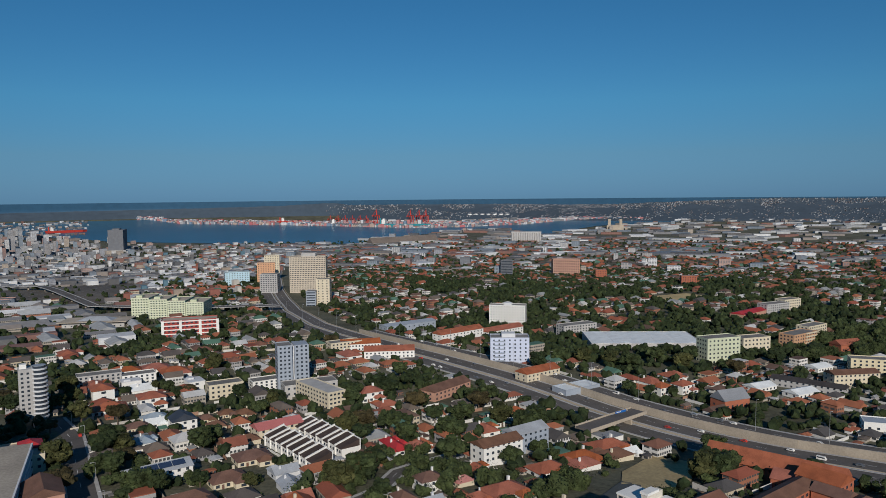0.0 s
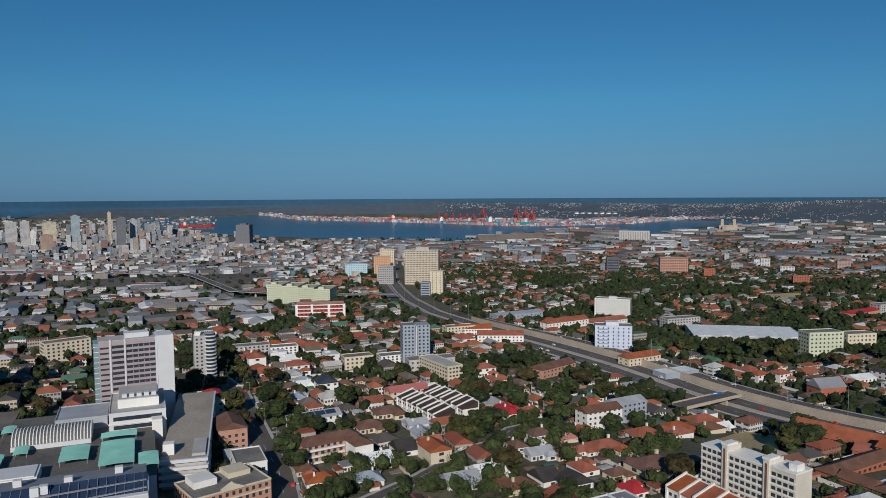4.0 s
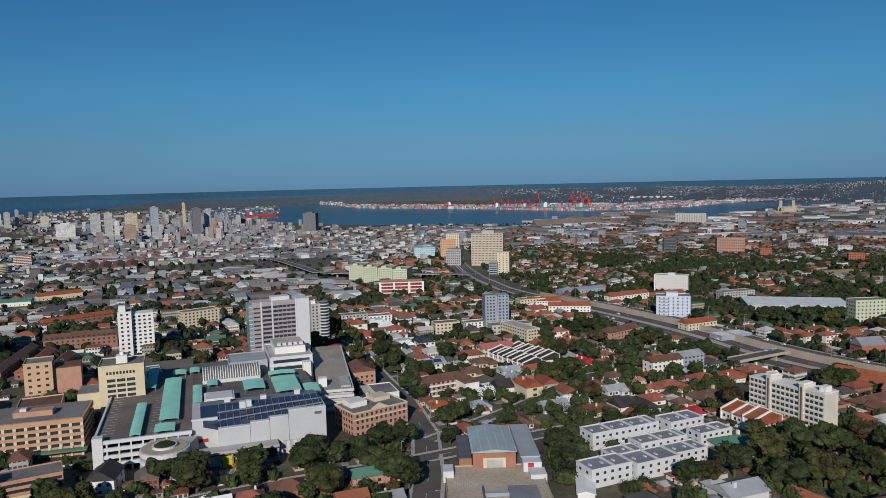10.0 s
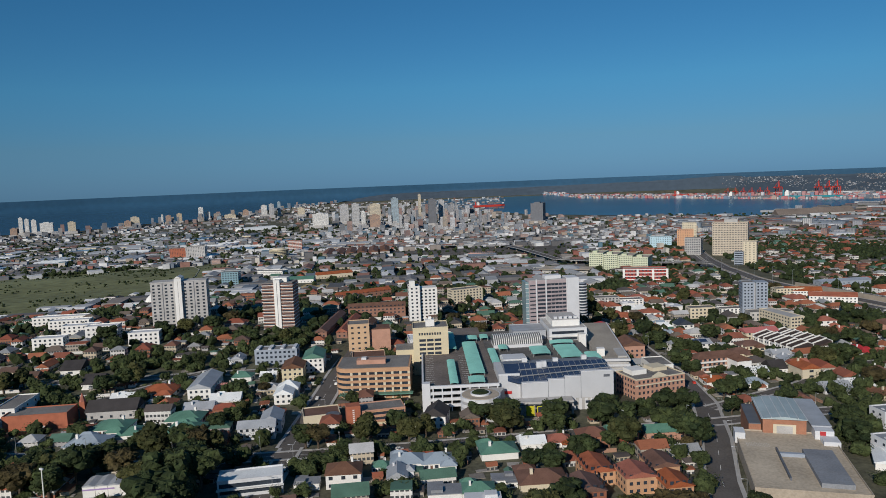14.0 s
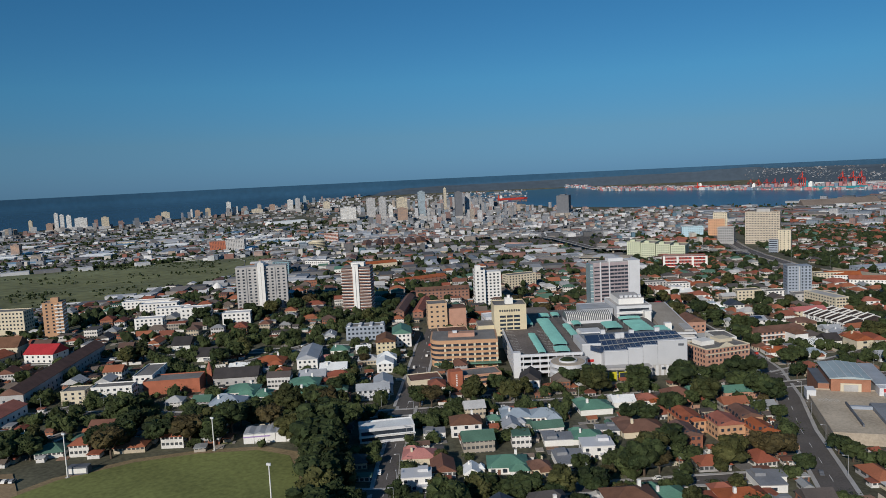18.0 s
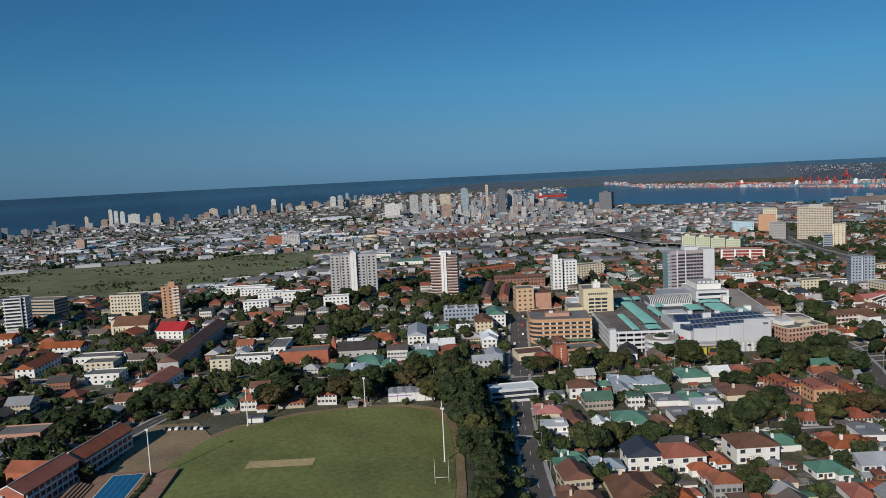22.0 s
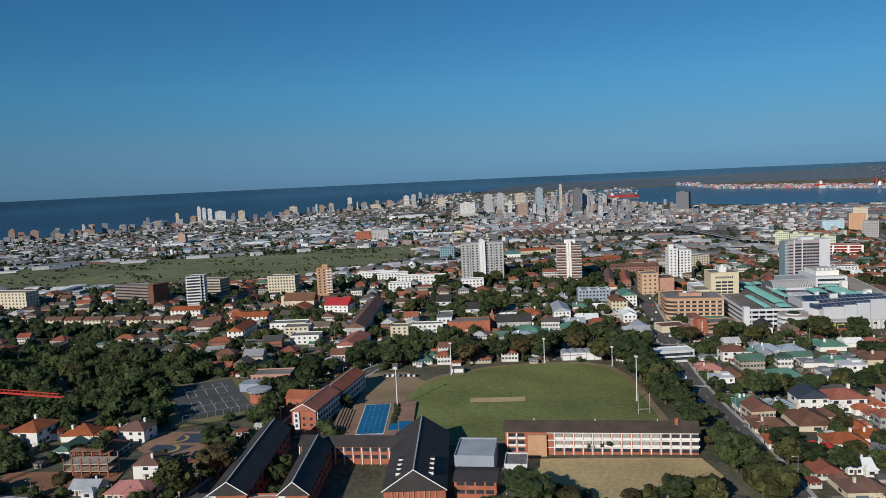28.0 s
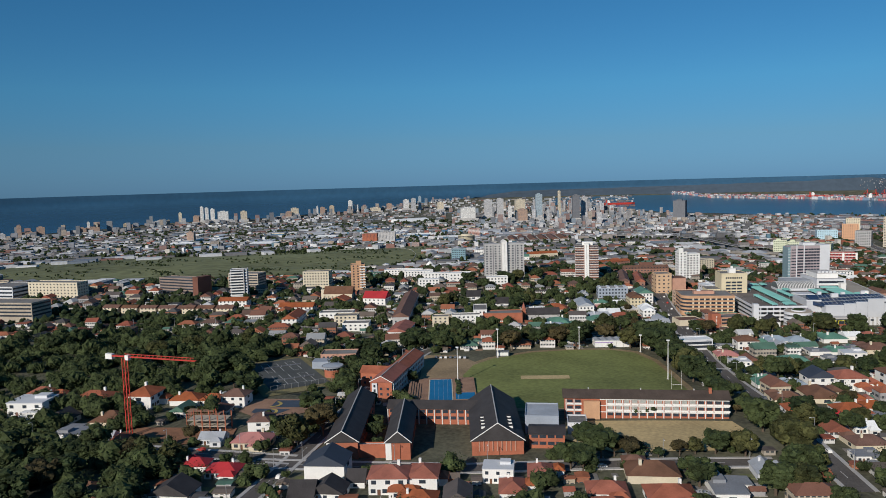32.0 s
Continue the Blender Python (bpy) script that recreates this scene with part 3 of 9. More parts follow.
def orange_office():
    t = thing("office_building", -250, 294, 17, "orange-brown brick office building with a rounded corner and cream window bands", "office building")
    keep_off(-250, 294, 17, -4, -4, 50, 34)
    c, r = [], 8.0
    for i in range(9):
        a = math.pi + math.pi / 2 * i / 8
        c.append((r + r * math.cos(a), r + r * math.sin(a)))
    ring = c + [(45, 0), (45, 30), (0, 30)]

    def band(name, z0, z1, out, material):
        cx, cy = 22, 15
        q = [(x + (out if x > cx else -out), y + (out if y > cy else -out)) for x, y in ring]
        return part(name, Geo().solid([(x, y, z0) for x, y in q], [(x, y, z1) for x, y in q]), material, t)
    band("wall", -4, 17, 0, ORANGEB)
    for k in range(4):
        z = 4.2 + 3.3 * k
        band("brick_band", z + 1.7, z + 3.2, .45, ORANGEB)
        band("window_band", z, z + 1.7, .06, GLASS)
        for m in range(8):
            box_part(t, "pier", 9 + 5 * m, -.5, z, 10.4 + 5 * m, -.02, z + 1.7, CREAM)
    band("coping", 17.0, 18.2, .5, ORANGEB)
    part("roof", Geo().solid([(x * .97 + .6, y * .97 + .6, 18.2) for x, y in ring], [(x * .97 + .6, y * .97 + .6, 18.35) for x, y in ring]), FLATROOF, t, "dark flat roof")
    box_part(t, "plant_room", 12, 9, 18.3, 30, 16, 21, PINKBRICK)
    box_part(t, "tank", 15, 10, 21, 18, 13, 22.4, LGREY)
    for m in range(9):
        box_part(t, "column", 4 + 5 * m, -.6, -4, 5 + 5 * m, .1, 4.2, CREAM)
    box_part(t, "canopy", 2, -5, 2.6, 47, -.1, 3.2, SHEET_GREEN)


orange_office()


def brick_shopfront():
    t = block("shop_building", -220, 246, 30, 31, 15, 9, PINKBRICK, "brown brick shop building with window bands and sign wall", z=66)
    for k in range(3):
        box_part(t, "window_band", 8, -.12, 1.2 + 2.8 * k, 30.4, .03, 2.6 + 2.8 * k, GLASS if k else YELLOW)
        box_part(t, "ledge", 7.6, -.5, 2.7 + 2.8 * k, 31, .02, 3.2 + 2.8 * k, ORANGEB)
    box_part(t, "sign_wall", -1, -1.2, -4, 6.5, 6, 13, BRICK)
    for i in range(7):
        box_part(t, "sign_bar", 2.2, -1.28, 10.6 - 1.1 * i, 3.2, -1.18, 11.2 - 1.1 * i, WHITE)
    t = block("shop_building", -246, 244, 30, 20, 16, 4.5, CREAM, "low cream shop building with a brown roof", roof=TILE_BROWN)
    part("bay", Geo().drum(16, 0, -2, 4.5, 4, n=18), WHITE, t)
    part("bay_roof", Geo().drum(16, 0, 4.6, 5.2, 4.4, 3.8, n=18), DGREY, t)
    for i in range(5):
        part("bay_window", pane(1.2, 1.6), None, t, at=pose(16 + 4.02 * math.sin(radians(-70 + 35 * i)), -4.02 * math.cos(radians(-70 + 35 * i)), 1, 0, 0, -70 + 35 * i))


brick_shopfront()


def gabled(name, x, y, yaw, w, d, h, rise, wall, roof, label, along="x", cat="house", cols=4, floors=1, side=2, z=None, trim=False, win=(1.4, 1.4), over=.5):
    """A pitched-roof building: front on y = 0, gables closed by real walls."""
    t = thing(name, x, y, yaw, label, cat, z=z)
    keep_off(x, y, yaw, -2.5, -3, w + 2.5, d + 2.5)
    part("wall", Geo().box(0, 0, -4, w, d, h), wall, t)
    part("roof", Geo().gable(0, 0, w, d, h, rise, over, along), roof, t)
    e = .3
    if along == "x":
        g = Geo().solid([(0, .02, h - e), (0, d / 2, h + rise - e), (0, d - .02, h - e)], [(w, .02, h - e), (w, d / 2, h + rise - e), (w, d - .02, h - e)])
    else:
        g = Geo().solid([(w - .02, 0, h - e), (w / 2, 0, h + rise - e), (.02, 0, h - e)], [(w - .02, d, h - e), (w / 2, d, h + rise - e), (.02, d, h - e)])
    part("gable_wall", g, wall, t)
    if trim:
        for s in (-1, 1):
            if along == "y":
                a, b = (w / 2 + s * (w / 2 + over), h - .05), (w / 2, h + rise + .1)
                part("barge_board", Geo().solid([(a[0], -over - .12, a[1] - .35), (a[0], -over - .02, a[1] - .35), (a[0], -over - .02, a[1] + .1), (a[0], -over - .12, a[1] + .1)],
                                                [(b[0], -over - .12, b[1] - .35), (b[0], -over - .02, b[1] - .35), (b[0], -over - .02, b[1] + .1), (b[0], -over - .12, b[1] + .1)]), WHITE, t)
        part("ridge_cap", Geo().box(w / 2 - .25, -over, h + rise - .05, w / 2 + .25, d + over, h + rise + .12) if along == "y" else Geo().box(-over, d / 2 - .25, h + rise - .05, w + over, d / 2 + .25, h + rise + .12), GREYW, t)
    if cols:
        windows(t, .6, w - .6, 1.0, cols, floors, 3.2, *win)
    if side:
        for sd in ("right", "left"):
            windows(t, .6, d - .6, 1.0, side, floors, 3.2, *win, face=sd, depth=w if sd == "right" else d)
    return t


# ---- the shopping centre ----
def mall():
    ox, oy, yaw, base = -86, 313, 19, 65
    place = Matrix.Translation((ox, oy, 0)) @ Matrix.Rotation(radians(yaw), 4, "Z")
    spot = lambda x, y: tuple((place @ Vector((x, y, 0))).xy)
    t = thing("shopping_centre", ox, oy, yaw, "white and grey shopping centre with panelled walls and solar roof", "shopping centre", z=base)
    keep_off(ox, oy, yaw, -112, -12, 30, 172)
    panel = mat("pale_wall_panel", (0.50, 0.51, 0.53), .6, .06)
    box_part(t, "main_hall", -52, 0, -3, 0, 40, 16, LGREY)
    box_part(t, "left_hall", -64, 8, -3, -52.02, 40, 19, panel, "plain pale end block")
    box_part(t, "left_parapet", -64.3, 7.7, 19, -52, 9, 20, LGREY)
    for x0, x1, h in ((-52, -37.2, 16.3), (-37, -27.8, 17.6), (-27.6, -18.5, 18.9), (-18.3, .2, 21.5)):
        box_part(t, "wall_panel", x0, -.8, 6.6, x1, -.02, h, panel)
        box_part(t, "panel_cap", x0, -1, h, x1, 1.6, h + .5, LGREY)
        box_part(t, "panel_joint_shadow", x1 - .02, -.7, 6.6, x1 + .16, -.1, h - .4, DGREY)
    box_part(t, "plinth_wall", -24, -.6, -3, .2, -.02, 6.5, GREYW)
    for i in range(7):
        box_part(t, "wall_rib", -23 + 3.3 * i, -.95, -1, -21.4 + 3.3 * i, -.6, 6.3, LGREY)
    for x in (-16, -9, -2.6):
        box_part(t, "strip_window", x, -1, 3.4, x + 2.4, -.9, 4.9, GLASS)
    box_part(t, "end_wall", .02, -.02, -3, .5, 22, 21.5, panel)
    box_part(t, "entrance_canopy", -64, -9, 6.8, -24.2, -1.02, 8.0, GREYW, "long grey entrance canopy")
    box_part(t, "canopy_soffit", -63, -8.2, 5.9, -25, -1.1, 6.78, DGREY)
    for i in range(8):
        box_part(t, "canopy_post", -63 + 5.4 * i, -8.6, -3, -62.2 + 5.4 * i, -7.8, 5.9, GREYW)
    box_part(t, "entrance_wall", -64, -6, -3, -52, -1, 5.8, LGREY)
    box_part(t, "sign_panel", -51, -8.9, -1.5, -46.5, -8.3, 5.6, mat("yellow_sign_paint", (0.55, 0.50, 0.03), .6, .1), "yellow sign panel")
    box_part(t, "sign_window", -44.5, -9, 0, -40, -8.6, 5, GLASS)
    box_part(t, "sign_frame", -45, -8.7, -.4, -39.6, -8.4, 5.4, bpy.data.materials["yellow_sign_paint"])
    box_part(t, "shop_glass", -38, -2.2, -1, -25, -1.2, 5, GLASS)
    box_part(t, "red_sign", -62.5, 7.5, 8.2, -57, 7.9, 9.8, mat("red_sign_paint", (0.5, 0.03, 0.03), .6, .1), "small red sign")
    box_part(t, "dark_sign", -5.5, -1.0, 18.2, -2, -.84, 19.6, DGREY)
    # the solar roof: one pitch that rises towards the ridge, higher at the far end
    lo, hi = (-52, 1.7, 16.4), (-.2, 1.7, 20.6)
    part("roof_pitch", Geo().solid([(-60, 9, 15.5), (-52, 1.7, 15.5), (-.2, 1.7, 15.5), (-.2, 21, 15.5), (-60, 21, 15.5)],
                                   [(-60, 9, 19.4), lo, hi, (-.2, 21, 22.6), (-60, 21, 22.4)]), SOLAR, t, "dark blue solar panel roof")
    part("rear_pitch", Geo().solid([(-60, 21, 15.5), (-.2, 21, 15.5), (-.2, 40, 15.5), (-60, 40, 15.5)], [(-60, 21, 22.4), (-.2, 21, 22.6), (-.2, 40, 19.4), (-60, 40, 19.2)]), SHEETDARK, t, "slate grey rear roof pitch")
    for i in range(16):
        x = -51 + 3.3 * i
        f = (x + 52) / 51.8
        z0, z1 = 16.4 + 4.2 * f, 22.4 + .2 * f
        part("panel_joint", Geo().solid([(x - .09, 1.8, z0), (x + .09, 1.8, z0), (x + .09, 20.9, z1), (x - .09, 20.9, z1)], [(x - .09, 1.8, z0 + .2), (x + .09, 1.8, z0 + .2), (x + .09, 20.9, z1 + .2), (x - .09, 20.9, z1 + .2)]), STEEL, t)
    for y in (7, 13.5):
        f = (y - 1.7) / 19.3
        part("walkway", Geo().solid([(-52, y, 16.5 + 6 * f), (-.3, y, 20.7 + 1.9 * f), (-.3, y + .7, 20.8 + 1.9 * f), (-52, y + .7, 16.7 + 6 * f)], [(-52, y, 16.8 + 6 * f), (-.3, y, 21.0 + 1.9 * f), (-.3, y + .7, 21.1 + 1.9 * f), (-52, y + .7, 17.0 + 6 * f)]), SHEETDARK, t)
    for x, y in ((-41, 15), (-38, 16), (-30, 22), (-12, 26), (-48, 26)):
        box_part(t, "roof_unit", x, y, 19, x + 3, y + 2.5, 24.2, LGREY)
    box_part(t, "white_plant_roof", -58, 44, 14, -42, 60, 18.4, WHITE, "white plant enclosure")
    box_part(t, "plant_top", -57, 45, 18.41, -43, 59, 18.9, LGREY)
    # car-park decks
    d = thing("parking_deck", ox, oy, yaw, "open concrete parking deck with grey parapets beside the mall", "car park", z=base)
    deck = mat("stained_deck_concrete", (0.17, 0.145, 0.13), .9, .3, 3.0)
    box_part(d, "roof_deck", -108, 6, 13.6, -64.1, 168, 14.6, deck)
    for k in range(4):
        box_part(d, "floor_slab", -108.4, 4.8, 3.2 + 3.6 * k, -64.2, 6.1, 4.9 + 3.6 * k, LGREY)
        box_part(d, "side_slab", -108.7, 6.2, 3.2 + 3.6 * k, -107.6, 168, 4.9 + 3.6 * k, LGREY)
        box_part(d, "inner_floor", -107.5, 6.2, 2.8 + 3.6 * k, -64.3, 167, 3.1 + 3.6 * k, GREYW)
    for i in range(9):
        box_part(d, "column", -108 + 5.3 * i, 5, -4, -107.3 + 5.3 * i, 6, 14, LGREY)
    box_part(d, "core", -104, 18, -4, -66, 165, 13.4, DGREY)
    box_part(d, "stair_box", -108.6, 4.4, -4, -104, 9, 17.4, LGREY)
    box_part(d, "rear_deck", -64, 40.2, 13.6, 4, 150, 14.6, mat("dark_deck_asphalt", (0.13, 0.125, 0.12), .9, .3, 3.0))
    box_part(d, "rear_wall", -63.8, 40.4, -4, 3.8, 149.8, 13.5, LGREY)
    for i in range(30):
        box_part(d, "bay_line", -106 + (i % 2) * 22, 14 + 4.6 * (i // 2), 14.61, -101 + (i % 2) * 22, 14.2 + 4.6 * (i // 2), 14.63, PAINTLINE)
    # teal canopies, each of short stepped bays
    for x0, x1, y0, y1, z in ((-92.5, -87.5, 6.5, 59, 16.6), (-80, -70.5, 25, 107, 16.8), (-81.5, -72, 7, 18, 16.6), (-90.5, -84.5, 90, 140, 16.8), (-64, -59, 48, 83, 17), (-36, -24, 63, 82, 17.4), (-19.5, -5, 50, 82, 17.6),
                              (-3.4, 5, 44, 60, 17.4), (-56, -50, 82, 92, 17), (-76, -68, 116, 126, 17), (-66, -60, 118, 128, 17), (-20, -4, 88, 94, 18)):
        a = thing("canopy", *spot(x0, y0), yaw, "teal ribbed sunshade canopy over parking bays", "canopy", z=base + z - 2.6, group="teal canopies")
        n = max(2, int((y1 - y0) / 5.2))
        for i in range(n):
            q = (y1 - y0) / n
            y, w = q * i, x1 - x0
            arc = [(w * k / 6, 2.3 + .4 * math.sin(math.pi * k / 6)) for k in range(7)]
            part("canopy_bay", Geo().solid([(u, y, v - .12) for u, v in arc] + [(u, y, v) for u, v in arc[::-1]], [(u, y + q * .84, v + .78) for u, v in arc] + [(u, y + q * .84, v + .9) for u, v in arc[::-1]]), TEAL, a)
        for sx in (.4, x1 - x0 - .6):
            for y in (0.5, (y1 - y0) / 2, y1 - y0 - .8):
                part("post", Geo().box(sx, y, -.1, sx + .2, y + .2, 2.4), STEEL, a)
    # ribbed barrel vault over the mall
    v = thing("glass_vault", *spot(-58.5, 93.5), yaw, "ribbed glass barrel vault over the mall walk", "roof light", z=base + 14.6)
    box_part(v, "kerb", 0, 0, 0, 34, 19, 2.2, LGREY)
    arc = [(9.5 + 9.2 * math.cos(math.pi * i / 10), 2.2 + 5.6 * math.sin(math.pi * i / 10)) for i in range(11)]
    part("glazing", Geo().solid([(0, y, z) for y, z in arc], [(34, y, z) for y, z in arc]), mat("dusty_glass_roof", (0.12, 0.125, 0.13), .35, .2), v)
    for i in range(24):
        x = .3 + 1.45 * i
        part("rib", Geo().solid([(x, y, z + .02) for y, z in arc], [(x + .45, y, z + .02) for y, z in arc]), WHITE, v, at=Matrix.Translation((0, -.1, .06)) @ Matrix.Diagonal((1, 1.01, 1.02, 1)))
    block("roof_pavilion", *spot(-42, 116), yaw, 24, 26, 6, SHEET_GREY, "pale metal-roofed pavilion on the mall deck", z=base + 14.4, roof=SHEET_GREY)
    b = block("hotel_podium", *spot(-17, 108), yaw, 27, 42, 25, LGREY, "pale stepped hotel podium with roof plant", z=base - 2, roof=GREYW)
    box_part(b, "step", 4, 10, 25, 24, 38, 29.5, WHITE)
    box_part(b, "step_roof", 4.3, 10.3, 29.5, 23.7, 37.7, 29.9, GREYW)
    for i in range(5):
        box_part(b, "roof_unit", 6 + 3.6 * i, 13, 29.9, 8.4 + 3.6 * i, 16, 31.6, LGREY)
    box_part(b, "ledge", -.4, -.6, 19.6, 27.4, 0, 20.4, WHITE)
    box_part(b, "window_band", 2, -.12, 17, 25, .03, 19, GLASS)
    box_part(b, "window_band", 2, -.12, 21.5, 25, .03, 23.5, GLASS)
    box_part(b, "side_annex", 20, -6, 12, 25, -.1, 22, WHITE)
    # bare parking roof along the street
    r = thing("parking_deck", *spot(5, 58), 12, "bare sandy concrete parking roof beside the mall", "car park", z=base)
    keep_off(*spot(5, 58), 12, -2, -3, 24, 122)
    box_part(r, "roof_deck", 0, 0, 11.6, 21, 118, 12.8, mat("bare_deck_screed", (0.33, 0.295, 0.25), .9, .25, 3.0))
    box_part(r, "core", .5, 1.5, -4, 20.5, 117, 11.6, GREYW)
    for k in range(4):
        box_part(r, "floor_slab", -.3, -.5, 1 + 3.5 * k, 21.3, 1.0, 2.5 + 3.5 * k, LGREY)
        box_part(r, "side_slab", 20.6, 1.1, 1 + 3.5 * k, 21.4, 118, 2.5 + 3.5 * k, LGREY)
    box_part(r, "stair_head", 1, 8, 12.81, 6, 13, 18, WHITE)
    box_part(r, "ramp_parapet", 14, 4, 12.81, 20, 26, 14, GREYW)
    # the round ramp
    p = thing("ramp_drum", *spot(-76.2, -7.5), 0, "round concrete parking ramp with ringed parapets and a planted top", "ramp", z=base)
    part("core", Geo().drum(0, 0, -4, 12, 8.6, n=28), DGREY, p)
    for k in range(4):
        part("ring", Geo().drum(0, 0, .6 + 3.6 * k, 2.6 + 3.6 * k, 11.2, n=28), LGREY, p)
    part("top_ring", Geo().drum(0, 0, 13.41, 13.7, 10.4, n=28), CONCRETE, p)
    part("inner_rim", Geo().drum(0, 0, 13.71, 14.7, 5.6, n=24), LGREY, p)
    part("top_garden", Geo().drum(0, 0, 14.71, 15.6, 4.9, 3.2, n=20), LEAF, p)
    box_part(p, "ramp_link", -11, 6, -3, 10, 16, 13, GREYW)


mall()

t = block("brick_arcade", -74, 330, 36, 34, 22, 13, PINKBRICK, "pinkish brick arcade building with cornice, arched windows and patios", 4, 11, 7, (1.3, 1.6), roof=FLATROOF, trim=CREAM, z=63)
box_part(t, "cornice", -.5, -.5, 9.4, 33.5, 0, 10, CREAM)
part("pediment", Geo().gable(12, -1, 22, 2, 13.6, 2.4, 0, "y"), CREAM, t)
box_part(t, "roof_room", 4, 10, 13, 14, 20, 16, WHITE)
box_part(t, "roof_room", 20, 12, 13, 30, 22, 15.4, CREAM)
t = gabled("brick_villa", -86, 421, 21, 15, 22, 12, 3.5, PINKBRICK, TILE_BROWN, "brick villa with cream trim under a brown hipped roof", "y", cols=4, floors=3, side=4, z=63)
t = block("apartment_block", -116, 478, 20, 20, 26, 11, CREAM, "cream three-storey flats with a crimson roof and terraces", 3, 5, 6, (1.5, 1.4), z=62, roof=SANDROOF)
part("red_roof", Geo().hip(9, 12, 20, 26, 11.8, 2.6, .3), TILE_CRIMSON, t)
box_part(t, "terrace_room", 2, 4, 11.2, 8, 12, 14, WHITE)
t = block("office_building", -66, 372, 20, 14, 22, 11, WHITE, "white terrace of offices behind the arcade", 2, 6, 3, z=63)

# three-storey brown-tiled flats across the street
t = thing("apartment_block", -38, 398, 28, "pinkish brick flats with white balconies under brown hipped roofs", "apartment block")
keep_off(-38, 398, 28, -3, -3, 36, 30)
box_part(t, "wall", 0, 0, -4, 32, 12, 9.5, PINKBRICK)
box_part(t, "wing", 22, -12, -4, 32, 0, 9.5, WHITE)
part("roof", Geo().hip(0, 0, 32, 12, 9.5, 3.2, .7), TILE_BROWN, t)
part("wing_roof", Geo().hip(22, -12, 32, 2, 9.5, 2.8, .7), TILE_BROWN, t)
for k in range(3):
    box_part(t, "balcony", 1, -1.4, .3 + 3.2 * k, 21, 0, 1.2 + 3.2 * k, WHITE)
    windows(t, 1, 21, 1.3 + 3.2 * k, 6, 1, 3, 1.6, 1.5)
t = gabled("office_villa", -52, 452, 25, 30, 13, 6, 2.6, WHITE, SHEET_GREY, "white villa with solar panels on a grey metal roof", cols=7, floors=2)
for i in range(4):
    part("solar_panel", Geo().box(-3, -2, 0, 3, 2, .08), SOLAR, t, at=pose(5 + 6.4 * i, 3.4, 7.7, 20, 0, 0))

# the theatre with its sandy roof deck
t = block("theatre", -23, 198, 2, 42, 68, 6, CONCRETE, "sandy concrete theatre deck with brick stage house and metal roofs", roof=mat("bright_sand_screed", (0.46, 0.39, 0.30), .9, .25, 3.0), z=66)
STAGEBRICK = mat("theatre_brick", (0.34, 0.16, 0.10), .85, .2, .6)
box_part(t, "stage_house", 12.5, 66, 6, 31.5, 100, 12.6, STAGEBRICK, "brown brick stage house")
part("stage_roof", Geo().gable(12, 66.3, 32, 100, 13, 1.2, .2, "y"), mat("pale_teal_roof_sheet", (0.36, 0.43, 0.45), .5, .15), t, "pale blue-grey sheeted roof")
for i in range(6):
    box_part(t, "roof_seam", 12.4 + 3.9 * i, 66.2, 13.02 + (.47 * min(i, 5 - i)), 12.6 + 3.9 * i, 100, 13.25 + (.47 * min(i, 5 - i)), LGREY)
box_part(t, "stage_door", 17, 65.6, 6.1, 27, 66, 10.5, CREAM)
box_part(t, "door_recess", 18.5, 65.5, 6.2, 25.5, 65.62, 9.8, GREYW)
box_part(t, "gallery", 6.5, 68, -3, 12, 98, 9.5, STAGEBRICK)
box_part(t, "gallery_roof", 6.5, 68, 9.5, 12, 98, 9.9, DGREY)
box_part(t, "side_hall", 34, 60, -3, 42, 108, 10.2, LGREY)
box_part(t, "side_roof", 33.6, 66, 10.21, 42.4, 108.4, 10.7, SHEET_GREY)
box_part(t, "side_step", 36, 52, -3, 43, 60, 8, LGREY)
box_part(t, "red_door", 36, 59.86, 8.1, 38.5, 60, 10, TILE_CRIMSON)
box_part(t, "low_roof", 25, 5, 6.1, 37, 42, 8.0, SHEETDARK)
box_part(t, "roof_beam", 14.5, 10, 6.1, 15.2, 44, 7.4, DGREY)
box_part(t, "ramp_wall", 15.2, 36, 6.1, 25, 38, 7.6, BLUEGREY)
box_part(t, "stair_head", -1, 56, 4, 3.5, 64, 9, LGREY)
for i in range(14):
    box_part(t, "bay_line", 3.2 + .72 * i, 47, 6.125, 3.3 + .72 * i, 52, 6.135, PAINTLINE)
keep_off(-23, 198, 2, -4, -4, 50, 112)
t = gabled("shed", 29, 240, -8, 7, 20, 3.4, 1.2, WHITE, SHEET_WHITE, "white metal-roofed store beside the theatre", "y", "shed", 0, 0, 0)

for x, y, w, d, h in ((46, 295, 40, 11, 6.5), (66, 282, 27, 10, 6), (50, 270, 17, 9, 5.5), (37, 251, 21, 12, 6.5), (58, 258, 23, 13, 6), (79, 271, 18, 11, 5.5), (88, 309, 21, 12, 6.5), (98, 295, 20, 10, 5.5)):
    t = block("terrace_house", x, y, 24, w, d, h, LGREY, "white flat terrace houses with grey roofs and stepped parapets", 2, max(4, int(w / 4)), 2, (1.4, 1.2), roof=SHEETDARK, z=68.5)
    for i in range(int(w / 6)):
        box_part(t, "roof_vent", 2.5 + 6 * i, d * .4, h + .1, 3.3 + 6 * i, d * .55, h + .6, LGREY)
    for i in range(int(w / 12)):
        box_part(t, "party_wall", 11.4 + 12 * i, -.3, h, 11.7 + 12 * i, d + .2, h + 1.1, LGREY)

# the long cream flats on the right
PALECREAM = mat("pale_cream_paint", (0.60, 0.56, 0.48), .8, .12)


